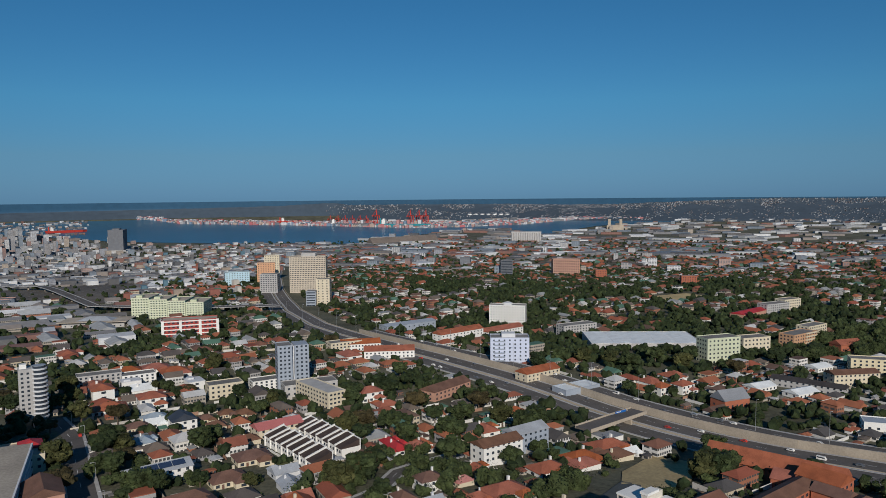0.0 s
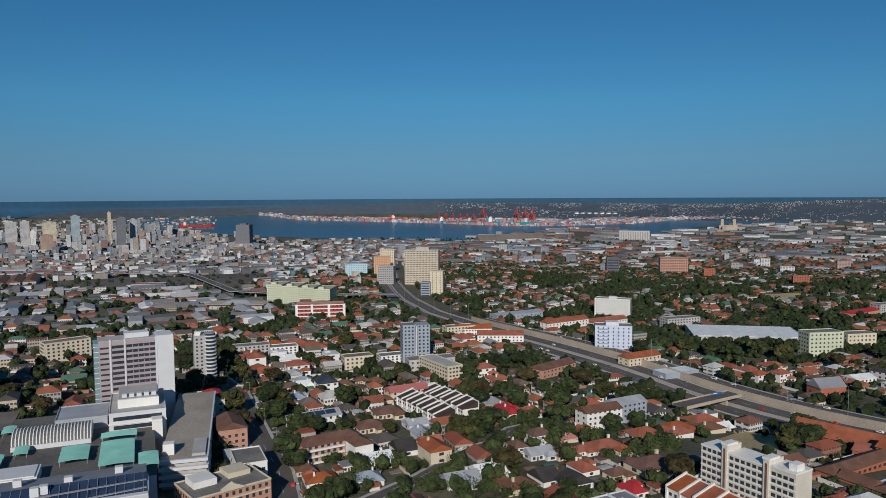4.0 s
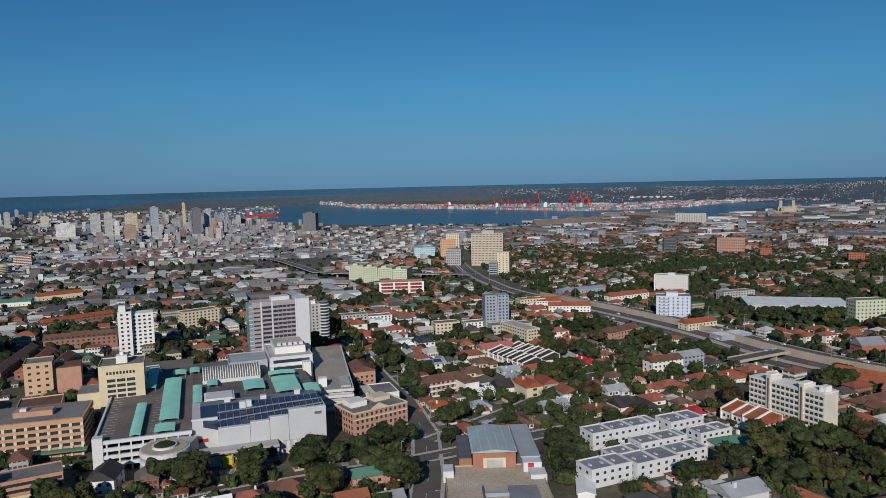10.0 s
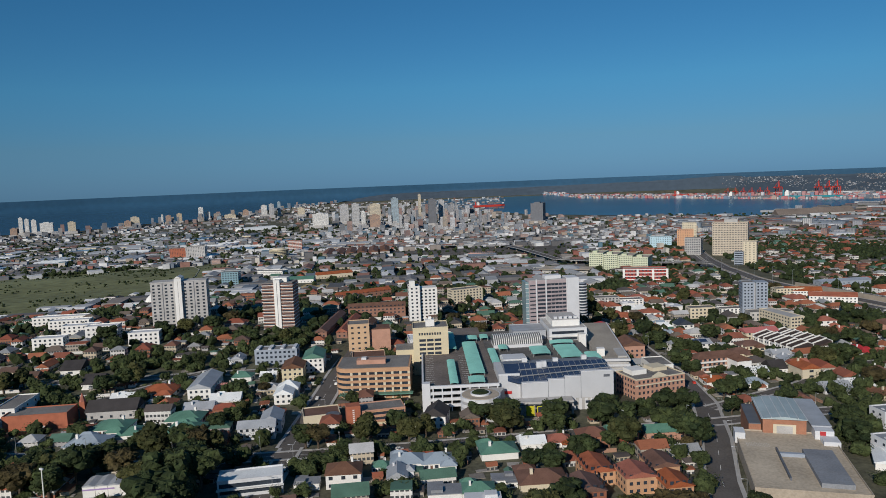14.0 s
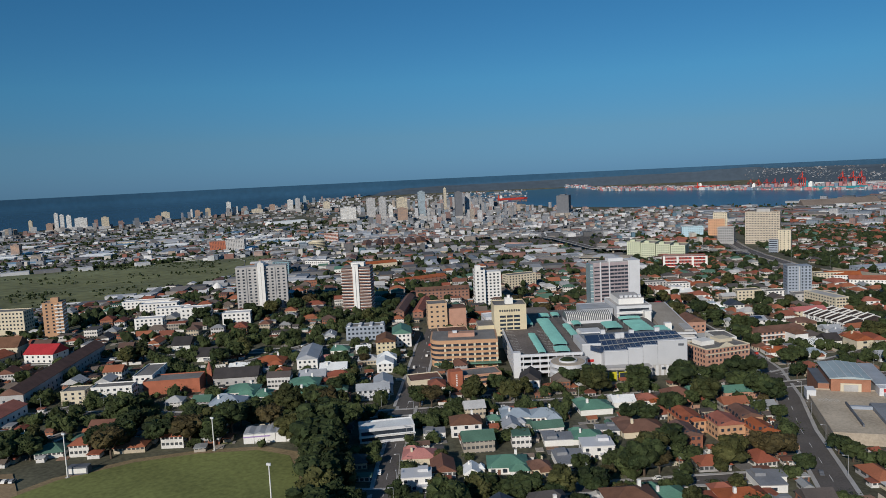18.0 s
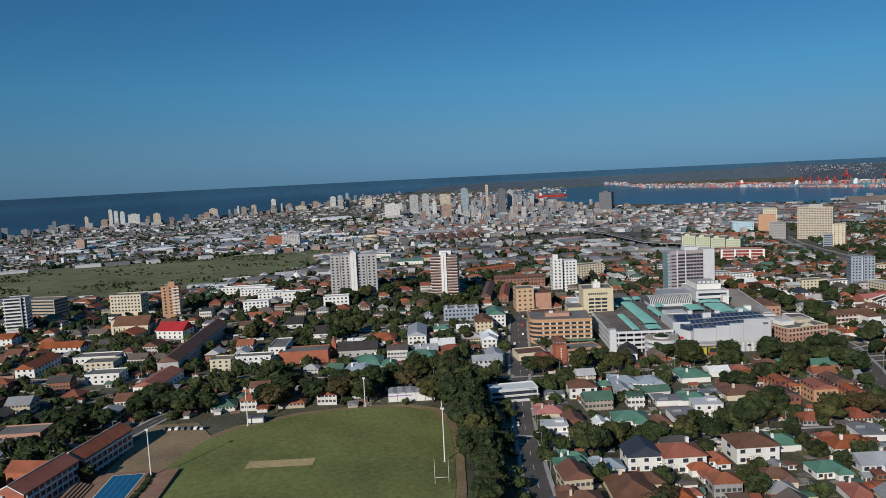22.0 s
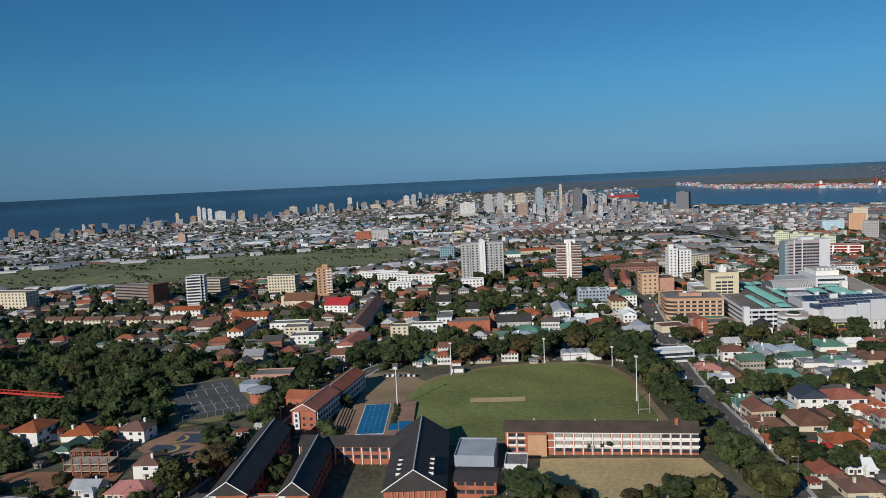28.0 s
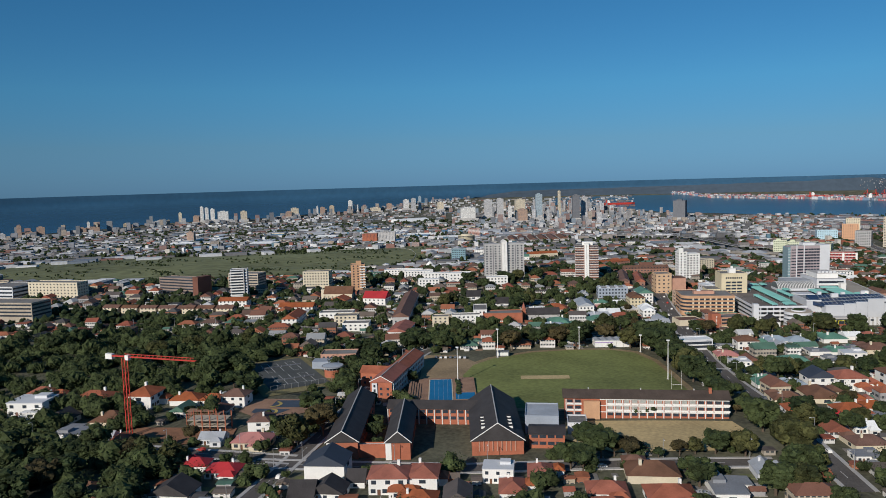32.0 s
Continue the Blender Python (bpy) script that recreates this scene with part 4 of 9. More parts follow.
def cream_flats():
    t = thing("apartment_block", 141, 343, -63, "long cream apartment block with lift towers and ranks of dark windows", "apartment block", z=68)
    keep_off(141, 343, -63, -4, -4, 56, 18)
    t.scale = (0.86, 0.95, 0.95)
    for x0, x1, h in ((0, 13, 21.5), (16, 36, 22.0), (39, 52, 23.0)):
        box_part(t, "wall", x0, 0, -4, x1, 11, h, PALECREAM)
        box_part(t, "roof_rim", x0 - .2, -.2, h, x1 + .2, 11.2, h + .7, WHITE)
        n = int((x1 - x0) / 3.2)
        windows(t, x0 + .5, x1 - .5, 1.4, n, 7, 3.05, 2.1, 1.5)
        for k in range(7):
            slab(t, x0, x1, .5 + 3.05 * k, 1.1 + 3.05 * k, WHITE, -.3)
    for x0, x1 in ((13, 16), (36, 39)):
        box_part(t, "lift_tower", x0, -.8, -4, x1, 9, 25.5, PALECREAM)
        box_part(t, "tower_cap", x0 - .5, -1, 25.5, x1 + .5, 6, 26.5, WHITE)
        box_part(t, "shadow_slot", x0 + .9, -.86, 0, x0 + 2.1, -.7, 24, TILE_BROWN)
    box_part(t, "roof_tank", 47, 2, 23.7, 51, 7, 26.5, WHITE)


cream_flats()
t = block("apartment_block", 194, 708, -14, 34, 18, 24, mat("lilac_white_paint", (0.52, 0.57, 0.70), .75, .1), "lilac and white apartment block with stepped top", 7, 7, 5, (1.3, 1.4), z=49)
box_part(t, "crown", 10, 4, 24, 22, 14, 27.5, LGREY)
for k in range(7):
    slab(t, 3, 13, .4 + 3.43 * k, 1.3 + 3.43 * k, BLUEGREY, -.8, "balcony")
t = block("apartment_block", 271, 990, -25, 46, 16, 27, WHITE, "white high apartment block with ranks of windows", 8, 13, 5, (1.5, 1.5), z=30)
box_part(t, "plant_room", 18, 5, 27, 28, 12, 30, LGREY)
t = block("apartment_tower", 13, 659, 8, 11, 16, 34, BLUEGREY, "blue-grey twin apartment tower", 11, 3, 4, (1.5, 1.4), z=51)
box_part(t, "second_wing", 13, 2, -4, 24, 18, 34, BLUEGREY)
box_part(t, "link", 11, 5, -4, 13, 15, 33, LGREY)
for k in range(11):
    for c in range(3):
        part("window", pane(1.5, 1.5), None, t, at=pose(15 + 3.5 * c, 2, 1 + 3.1 * k))
t = block("office_building", 18, 640, 12, 40, 16, 8, GREYW, "low grey offices below the blue-grey tower", 2, 9, 3, z=51)
t = block("apartment_block", 378, 665, 5, 34, 16, 22, mat("pale_green_plaster", (0.52, 0.55, 0.40), .8, .1), "pale green and cream apartment block", 6, 8, 4, z=49)
t = block("apartment_block", 430, 690, 5, 30, 15, 15, CREAM, "cream lower block of flats", 4, 7, 3, z=49)
t = block("warehouse", 308, 752, -14, 108, 62, 4, GREYW, "long white-roofed market hall among trees", roof=SHEET_WHITE, z=49)
for i in range(5):
    part("roof_bay", Geo().gable(2 + 21 * i, 1, 22 + 21 * i, 61, 4.3, .8, 0, "y"), SHEET_WHITE, t)

t = block("office_tower", 22, 1364, -12, 62, 20, 60, mat("tan_precast_concrete", (0.52, 0.45, 0.36), .85, .1), "big beige office slab with fine horizontal bands", 18, 22, 6, (1.6, 1.3), z=34)
box_part(t, "plant_room", 20, 5, 60, 44, 15, 66, GREYW)
block("office_tower", -28, 1376, -12, 30, 22, 30, GREYW, "grey office block beside the beige slab", 9, 7, 4, (2.4, 1.6), z=34)
block("office_tower", 60, 1180, -12, 20, 18, 38, CREAM, "slim pale office tower with a blank wall", 10, 3, 4, z=37)
block("office_tower", 45, 1170, -12, 14, 18, 22, BLUEGREY, "blue-grey lower office block", band=True, floors=6, z=37)
PALEGREEN = mat("pale_lime_plaster", (0.50, 0.54, 0.38), .8, .12)
for i in range(4):
    t = block("hospital_wing", -183 + 24 * i, 1118 - 9 * i, -8, 23, 44, 27 - 1.5 * i, PALEGREEN, "pale green hospital wings in a stepped row", 8, 6, 8, (1.5, 1.3), z=38, roof=SANDROOF)
    for k in range(8):
        slab(t, 0, 23, 2.9 + (27 - 1.5 * i) / 8 * k, 3.9 + (27 - 1.5 * i) / 8 * k, mat("pale_lime_band", (0.62, 0.64, 0.50), .8, .1) if i + k == 0 else bpy.data.materials["pale_lime_band"])
    box_part(t, "roof_room", 4, 8, 27 - 1.5 * i, 12, 18, 30 - 1.5 * i, PALEGREEN)
t = block("office_building", -119, 953, 4, 60, 22, 19, mat("dark_red_brick", (0.34, 0.06, 0.05), .85, .15), "dark red brick building with white window bands", 4, 12, 4, (2.6, 1.5), z=41, roof=SANDROOF)
for k in range(4):
    slab(t, 0, 62, 3.4 + 4.7 * k, 4.6 + 4.7 * k, WHITE)
for x in (0, 19, 40, 59):
    box_part(t, "pier", x, -.6, 0, x + 3, .02, 19.2, WHITE)
block("apartment_block", 590, 1615, -8, 60, 18, 36, PINKBRICK, "pinkish brown apartment slab with balcony rows", 10, 12, 4, (3.0, 1.6), z=16)
block("office_tower", 478, 1640, -8, 26, 18, 32, DGREY, "dark office tower among the suburb", band=True, floors=9, z=18)
block("office_building", -95, 1500, 10, 44, 16, 28, mat("sky_blue_paint", (0.45, 0.62, 0.70), .7, .1), "pale blue and white office block", 7, 9, 3, z=28)
block("office_tower", -40, 1560, 0, 34, 18, 40, mat("salmon_paint", (0.60, 0.34, 0.20), .75, .1), "salmon orange office tower", 11, 7, 4, z=26)
block("office_tower", -28, 1620, 0, 30, 18, 52, CREAM, "cream office tower behind the salmon one", 14, 6, 4, z=24)
block("office_building", -442, 1300, 2, 53, 22, 26, mat("dusty_pink_paint", (0.55, 0.33, 0.28), .8, .1), "dusty pink and white office block by the rail yards", 6, 12, 4, z=20)
for x, y, w, h, lab in ((690, 1250, 26, 16, "brick"), (640, 1500, 22, 20, "brick")):
    block("apartment_block", x, y, -20, w, 16, h, BRICK, "small red brick apartment block", 5, 6, 3)

# flats and towers along the racecourse
t = block("apartment_tower", -617, 322, 32, 16, 14, 27, ORANGEB, "orange brick apartment tower with white balconies", 9, 3, 3, z=74)
for k in range(9):
    box_part(t, "balcony", 10, -1.3, .4 + 3 * k, 16.4, 0, 1.4 + 3 * k, WHITE)
    box_part(t, "side_band", 15.98, 1, 1 + 3 * k, 16.2, 13, 2 + 3 * k, WHITE)
box_part(t, "lift_head", 6, 4, 27, 12, 10, 31, ORANGEB)
block("apartment_block", -690, 330, 18, 32, 16, 17, CREAM, "cream apartment block with three bays", 5, 9, 4, z=73)
t = block("apartment_tower", -722, 240, 34, 18, 16, 29, LGREY, "grey and white apartment tower with curved balconies", z=73)
for k in range(9):
    box_part(t, "balcony", -.6, -1.2, 1 + 3.1 * k, 14, .1, 2.1 + 3.1 * k, WHITE)
    box_part(t, "window_band", .6, -.08, 2.2 + 3.1 * k, 17.4, .02, 3.8 + 3.1 * k, GLASS)
    box_part(t, "side_band", 17.98, .6, 2 + 3.1 * k, 18.1, 15, 3.4 + 3.1 * k, GLASS)
box_part(t, "fin", 14, -1.6, 0, 15, 0, 31, GREYW)
t = block("office_building", -833, 245, -2, 62, 18, 17, mat("taupe_brick", (0.25, 0.19, 0.16), .85, .15), "long taupe office slab with brown end wall", 5, 1, 0, band=True, z=73)
box_part(t, "end_tower", 56, -3, -4, 64, 18, 20, mat("dark_brown_brick", (0.16, 0.07, 0.05), .85, .15))
t = block("unfinished_frame", -778, 300, 10, 40, 20, 16, SANDROOF, "unfinished concrete frame building with open floors", 5, 1, 0, band=True, z=73)
block("apartment_block", -960, 170, 12, 66, 18, 17, CREAM, "long cream apartment block with grey roof", 5, 14, 4, z=73)
block("office_building", -1010, 150, 12, 40, 40, 13, LGREY, "white and grey flat-roofed office building", band=True, floors=3, z=73)
block("office_building", -880, 60, 14, 60, 26, 14, CONCRETE, "brown concrete office building with dark bands", band=True, floors=4, z=74)
for x, y, w, h, lab in ((-560, 395, 30, 9, 0), (-520, 380, 26, 12, 0), (-545, 350, 24, 9, 0), (-600, 420, 36, 9, 0), (-470, 372, 24, 10, 0), (-640, 440, 50, 10, 0)):
    block("apartment_block", x, y, 24, w, 12, h, WHITE, "low white flats among trees near the racecourse", 3, max(4, int(w / 4)), 3, roof=LGREY)

# the domed hall by the racecourse
t = thing("domed_hall", -690, 640, 20, "white hall with a small dome by the racecourse", "hall")
keep_off(-690, 640, 20, -4, -4, 44, 30)
box_part(t, "wall", 0, 0, -4, 40, 22, 9, WHITE)
part("dome", Geo().drum(16, 11, 9, 11, 7, 6.6).drum(16, 11, 11, 14, 6.6, 5).drum(16, 11, 14, 17, 5, 1.5).drum(16, 11, 17, 20, .6, .2), WHITE, t)
part("blue_roof", Geo().gable(-26, 2, -1, 18, 4, 3), TEAL, t)
windows(t, 1, 39, 3, 8, 1, 3, 2.5, 3)

# flats and halls between field and towers
t = block("apartment_block", -338, 345, 20, 30, 13, 10, BLUEGREY, "blue-grey three-storey flats with pale roof fins", 3, 9, 3)
for i in range(4):
    box_part(t, "roof_fin", 1 + 8.6 * i, 0, 10, 3.4 + 8.6 * i, 13, 11.4, LGREY)
gabled("apartment_block", -296, 338, 22, 14, 24, 10, 3.4, WHITE, SHEET_GREEN, "white flats under a green gabled roof", "y", "apartment block", 4, 3, 5)
gabled("apartment_block", -300, 316, 22, 14, 22, 9, 3, YELLOW, TILE_BROWN, "cream flats under a dark brown roof", "y", "apartment block", 4, 3, 5)
t = gabled("villa", -281, 273, 22, 11, 12, 6, 3, WHITE, SHEET_WHITE, "white villa with pale pyramid roofs", "y", cols=3, floors=2, side=3)
part("second_roof", Geo().hip(0, 12.6, 13, 24, 6, 4), SHEET_WHITE, t)
box_part(t, "rear_wing", 0, 12, -4, 13, 24, 6, WHITE)
gabled("villa", -268, 214, 24, 19, 10, 6, 2.8, LGREY, SHEET_GREY, "grey villa with a metal gable roof", cols=6, floors=2)
gabled("villa", -262, 226, 24, 11, 18, 6.5, 3, LGREY, SHEET_GREY, "grey villa wing with a metal gable roof", "y", cols=3, floors=2)
gabled("shop_house", -181, 256, 8, 12, 15, 7, 4.2, WHITE, TILE_DARK, "white gabled house with a dark roof by the car park", "y", cols=3, floors=2)
block("office_building", -256, 332, 24, 22, 26, 13, mat("salmon_plaster", (0.60, 0.42, 0.30), .8, .1), "salmon plaster office with a rounded porch", 4, 5, 5, (1.6, 1.4), roof=TILE_BROWN)
block("office_building", -240, 400, 26, 34, 20, 12, LGREY, "pale roofed office behind the yellow block", 3, 8, 4, roof=SHEET_WHITE)
gabled("church", -372, 222, 22, 28, 14, 5, 5, GREYW, TILE_DARK, "grey stone church with a dark slate roof and brick spire", cols=5, floors=1)
t = thing("church_spire", -378, 224, 22, "slim red brick church spire", "spire")
box_part(t, "shaft", 0, 0, -3, 3, 3, 10, BRICK)
part("cap", Geo().drum(1.5, 1.5, 10, 15, 2, .1, 8), TILE_RED, t)
gabled("hall", -338, 268, 22, 14, 36, 7, 3, WHITE, SHEET_GREY, "white hall with an arched grey roof", "y", "hall", 4, 2, 6)
t = block("office_building", -404, 196, 24, 34, 16, 8, BRICK, "low red brick hall with a flat roof", roof=FLATROOF)
box_part(t, "sign_strip", 14, -.1, 1, 22, .02, 2, WHITE)
gabled("school_wing", -470, 152, 23, 14, 128, 9, 4, GREYW, TILE_BROWN, "long grey school wing under a red-brown tiled roof", "y", "school", 3, 2, 22)
gabled("hall", -453, 112, 17, 16, 37, 5, 3, WHITE, TILE_RED, "low white hall with a bright red roof", "y", "hall", 3, 1, 7)
for x, y, w, d, h in ((-440, 168, 14, 12, 8), (-425, 176, 24, 10, 9), (-415, 200, 12, 30, 10), (-520, 138, 20, 14, 8), (-500, 120, 22, 14, 6), (-545, 152, 30, 14, 7)):
    block("apartment_block", x, y, 22, w, d, h, (WHITE, CREAM, CREAM, WHITE, WHITE, GREYW)[int(w) % 6], "small pale flat-roofed flats", 3 if h > 7 else 2, max(3, int(w / 4)), 3, (1.5, 1.3))
t = gabled("church", -606, 250, 20, 30, 16, 9, 7, CREAM, TILE_BROWN, "sandstone church with buttresses and a steep brown roof", cols=7, floors=1, win=(1.3, 4))
for i in range(8):
    box_part(t, "buttress", i * 4.2, -1.2, -4, i * 4.2 + .8, 0, 7, CREAM)
box_part(t, "porch_tower", -4, 4, -4, 0, 10, 13, CREAM)
gabled("villa", -556, 246, 10, 24, 18, 7, 6, WHITE, TILE_CRIMSON, "villa with a steep crimson roof and white gables", cols=5, floors=2)
gabled("villa", -590, 236, 10, 18, 16, 5, 4, CREAM, TILE_RED, "cream twin-gabled villa with terracotta roof", "y", cols=4)
t = thing("round_hall", -429, -2, 20, "round red brick school hall with a wide grey cap", "hall")
part("wall", Geo().drum(0, 0, -3, 5.2, 5.4, 5.4, 28), BRICK, t)
part("window_band", Geo().drum(0, 0, 5.2, 6.8, 5.2, 5.2, 28), GLASS, t)
for k in range(14):
    a = 6.283 * k / 14
    part("mullion", Geo().box(-.12, -.12, 5.2, .12, .12, 6.8), WHITE, t, at=pose(5.3 * math.cos(a), 5.3 * math.sin(a), 0))
part("roof", Geo().drum(0, 0, 6.8, 7.5, 7.2, 7.0, 28), SHEETDARK, t)
part("roof_cap", Geo().drum(0, 0, 7.5, 8.0, 6.4, 1.2, 28), SHEET_GREY, t)
keep_off(-437, 2, 0, -9, -9, 9, 9)
t = block("school_wing", -452, 18, 24, 24, 14, 7, PINKBRICK, "pinkish school building with flat grey roofs", 2, 8, 3)
box_part(t, "low_wing", -4, -10, -4, 14, -.1, 5, BLUEGREY)
gabled("mansion", -610, 178, 18, 34, 14, 6, 3.4, WHITE, TILE_RED, "white mansion under a broad terracotta roof", cols=8, floors=2)
gabled("mansion", -562, 120, 22, 13, 36, 6, 3.6, WHITE, TILE_RED, "long white mansion with a steep terracotta roof", "y", cols=3, floors=2, side=8)
gabled("mansion", -700, 195, 20, 30, 14, 6, 3.2, WHITE, TILE_RED, "white villa with a terracotta roof near the racecourse", cols=7, floors=2)
for i in range(7):
    gabled("row_house", -790 + 20 * i, 128 + 5 * i, 16, 17, 10, 5.6, 2.4, CREAM, TILE_BROWN, "cream row house with a brown roof", cols=4, floors=2)

# brick condominiums and green-roofed flats below the theatre
for x, y, w, d, h, r in ((-90, 176, 12, 16, 6.5, TILE_BROWN), (-72, 192, 13, 14, 7.5, TILE_RED), (-88, 198, 12, 18, 6.5, TILE_RED), (-62, 206, 12, 15, 7.5, TILE_BROWN), (-56, 188, 11, 14, 6.5, TILE_RED)):
    gabled("apartment_block", x, y, 24, w, d, h, 2.2, mat("rust_brick", (0.30, 0.12, 0.075), .85, .2, .6) if x == -90 else ORANGEB, r, "orange-brown brick condominium with tiled roofs", "y", "apartment block", 4, 3, 4)
for x, y in ((-84, 258), (-66, 262), (-52, 266)):
    gabled("clubhouse", x, y, 20, 15, 10, 4, 2.6, PINKBRICK, SHEET_GREEN, "low brick clubhouse with a green sheeted roof", cols=3)

t = block("office_building", -237, 151, 28, 27, 12, 6.5, LGREY, "long modern white office with a pale flat roof and glass front", roof=SHEET_WHITE)
box_part(t, "glass_front", .8, -.12, 1, 26.2, .03, 3, GLASS)
box_part(t, "glass_front", .8, -.12, 3.8, 26.2, .03, 5.6, GLASS)
box_part(t, "awning", -.4, -1.6, 3.1, 27.4, 0, 3.4, WHITE)

# white town houses stepping down the slope, each dark mono-pitched roof between white party walls
def town_row(x0, y0, n, drop, roof, label):
    c, sn = math.cos(radians(-66)), math.sin(radians(-66))
    for i in range(n):
        x, y = x0 + 7.6 * i * c, y0 + 7.6 * i * sn
        t = thing("town_house", x, y, -66, label, "house", group="stepped town houses")
        keep_off(x, y, -66, -1, -3, 8.5, 13)
        h = 6.2 - drop * (i % 2)
        box_part(t, "wall", 0, 0, -4, 7, 11, h - .4, WHITE)
        part("roof", Geo().solid([(.4, -.4, h - .4), (6.9, -.4, h - .4), (6.9, 11.2, h - .4), (.4, 11.2, h - .4)], [(.4, -.4, h - .1), (6.9, -.4, h - .1), (6.9, 11.2, h + 3.2), (.4, 11.2, h + 3.2)]), roof, t)
        part("party_wall", Geo().solid([(-.4, -.6, -4), (.4, -.6, -4), (.4, 11.5, -4), (-.4, 11.5, -4)], [(-.4, -.6, h + .6), (.4, -.6, h + .6), (.4, 11.5, h + 4.2), (-.4, 11.5, h + 4.2)]), WHITE, t)
        box_part(t, "back_wall", 0, 11, -4, 7.2, 11.5, h + 3.6, WHITE)
        for a in (2.1, 5.0):
            part("window", pane(1.4, 1.4), None, t, at=pose(a, 0, 2.6))
        box_part(t, "yard_wall", 0, -3, -3, 7, -2.8, 1.6, WHITE)


UMBER = mat("umber_roof_tiles", (0.060, 0.042, 0.036), .8, .3, .7, .3)
town_row(24, 535, 8, .8, UMBER, "white town house with a dark brown mono-pitched roof")
town_row(8, 513, 8, .6, UMBER, "white town house with a dark brown mono-pitched roof")
town_row(124, 338, 4, .6, TILE_RED, "brick-red roofed town house between white party walls")
town_row(140, 346, 4, .6, TILE_RED, "brick-red roofed town house between white party walls")
gabled("apartment_block", 4, 524, 24, 28, 13, 6, 2.8, CREAM, mat("pink_roof_sheeting", (0.48, 0.16, 0.15), .6, .15), "two-storey villa with a dusty pink roof", cols=6, floors=2)
t = block("apartment_block", 26, 641, -62, 46, 14, 12, CREAM, "cream walk-up flats with grey roof", 4, 11, 4, (1.8, 1.3), roof=GREYW)
gabled("apartment_block", 120, 455, 22, 26, 12, 8.5, 2.8, WHITE, TILE_BROWN, "white three-storey flats with brown roof", cols=7, floors=3, z=60)
gabled("apartment_block", 146, 480, 24, 24, 13, 9, 3, BLUEGREY, SHEET_GREY, "pale grey flats with a blue-grey metal roof", cols=6, floors=3, z=56)
gabled("mansion", 205, 640, 24, 36, 14, 7, 3.5, CREAM, TILE_RED, "cream mansion under a terracotta roof by the motorway", cols=8, floors=2, z=50)
for x, y, yaw, w in ((70, 796, 0, 38), (88, 756, -6, 46), (177, 838, 28, 60), (236, 869, 28, 56)):
    gabled("long_house", x, y, yaw, w, 15, 7, 3.8, WHITE, TILE_RED, "long white building with an orange tiled roof", cols=12, floors=2)
gabled("villa", 123, 603, 38, 42, 14, 7, 3.4, PINKBRICK, TILE_BROWN, "tan brick villa under a brown roof beside the motorway", cols=9, floors=2)
gabled("workshop", 133, 940, 24, 70, 18, 5, 2, BLUEGREY, BLUEGREY, "low blue-grey roofed workshops by the motorway", cols=10)
for x, y, w, h in ((-36, 646, 25, 10), (-138, 694, 32, 8), (-6, 664, 29, 7), (-106, 696, 25, 7.5), (60, 790, 32, 9)):
    block("apartment_block", x, y, 18, w, 14, h, CREAM if h > 8.5 else GREYW if h > 7.8 else WHITE, "pale walk-up flats in the old suburb", 3, int(w / 4), 3)

# red-roofed brick school and the church beside the motorway
def motorway_school():
    t = gabled("school_wing", 234, 434, -52, 64, 15, 6, 6, BRICK, TILE_RED, "two-storey red brick school wing with a terracotta roof", cols=15, floors=2, side=3, z=land(250, 420) + 1.5, over=1.0)
    for i in range(8):
        box_part(t, "pier", 8 * i, -.3, -4, 8 * i + .7, .02, 7.8, BRICK)
    gabled("school_wing", 246, 398, -52, 22, 13, 5, 3.4, BRICK, TILE_RED, "low brick school wing with a terracotta roof", cols=5)
    gabled("school_wing", 262, 372, 26, 14, 20, 7, 3.6, BRICK, TILE_RED, "brick school cross wing with a terracotta gable", "y", cols=3, floors=2)
    q = thing("school_quadrangle", 224, 334, 26, "brick school quadrangle under brown tiled roofs round a courtyard", "school", z=land(245, 355) - 2.5)
    keep_off(224, 334, 26, -3, -3, 55, 40)
    for x0, y0, x1, y1, along in ((0, 0, 52, 10, "x"), (0, 27, 52, 37, "x"), (0, 10.9, 10, 26.1, "y"), (42, 10.9, 52, 26.1, "y")):
        box_part(q, "wall", x0, y0, -4, x1, y1, 5.5, BRICK)
        part("roof", Geo().hip(x0, y0, x1, y1, 5.5, 2.8, .8) if along == "x" else Geo().gable(x0, y0, x1, y1, 5.5, 2.7, .8, "y"), TILE_BROWN, q)
    for i in range(12):
        part("window", pane(2.2, 1.4), None, q, at=pose(2.5 + 4.2 * i, 0, 2.4))
        part("window", pane(2.2, 1.4), None, q, at=pose(2.5 + 4.2 * i, 27, 2.4))
    box_part(q, "walkway_roof", 14, 14, 2.8, 38, 16.5, 3.1, SHEET_WHITE)


motorway_school()
gabled("church", 314, 540, 10, 22, 14, 6, 6, BRICK, SHEETDARK, "red brick church with a grey roof above the motorway", cols=5, z=50)
t = block("petrol_station", 222, 600, 20, 34, 16, 5, BLUEGREY, "petrol station with a white canopy roof", roof=SHEET_WHITE, z=48)


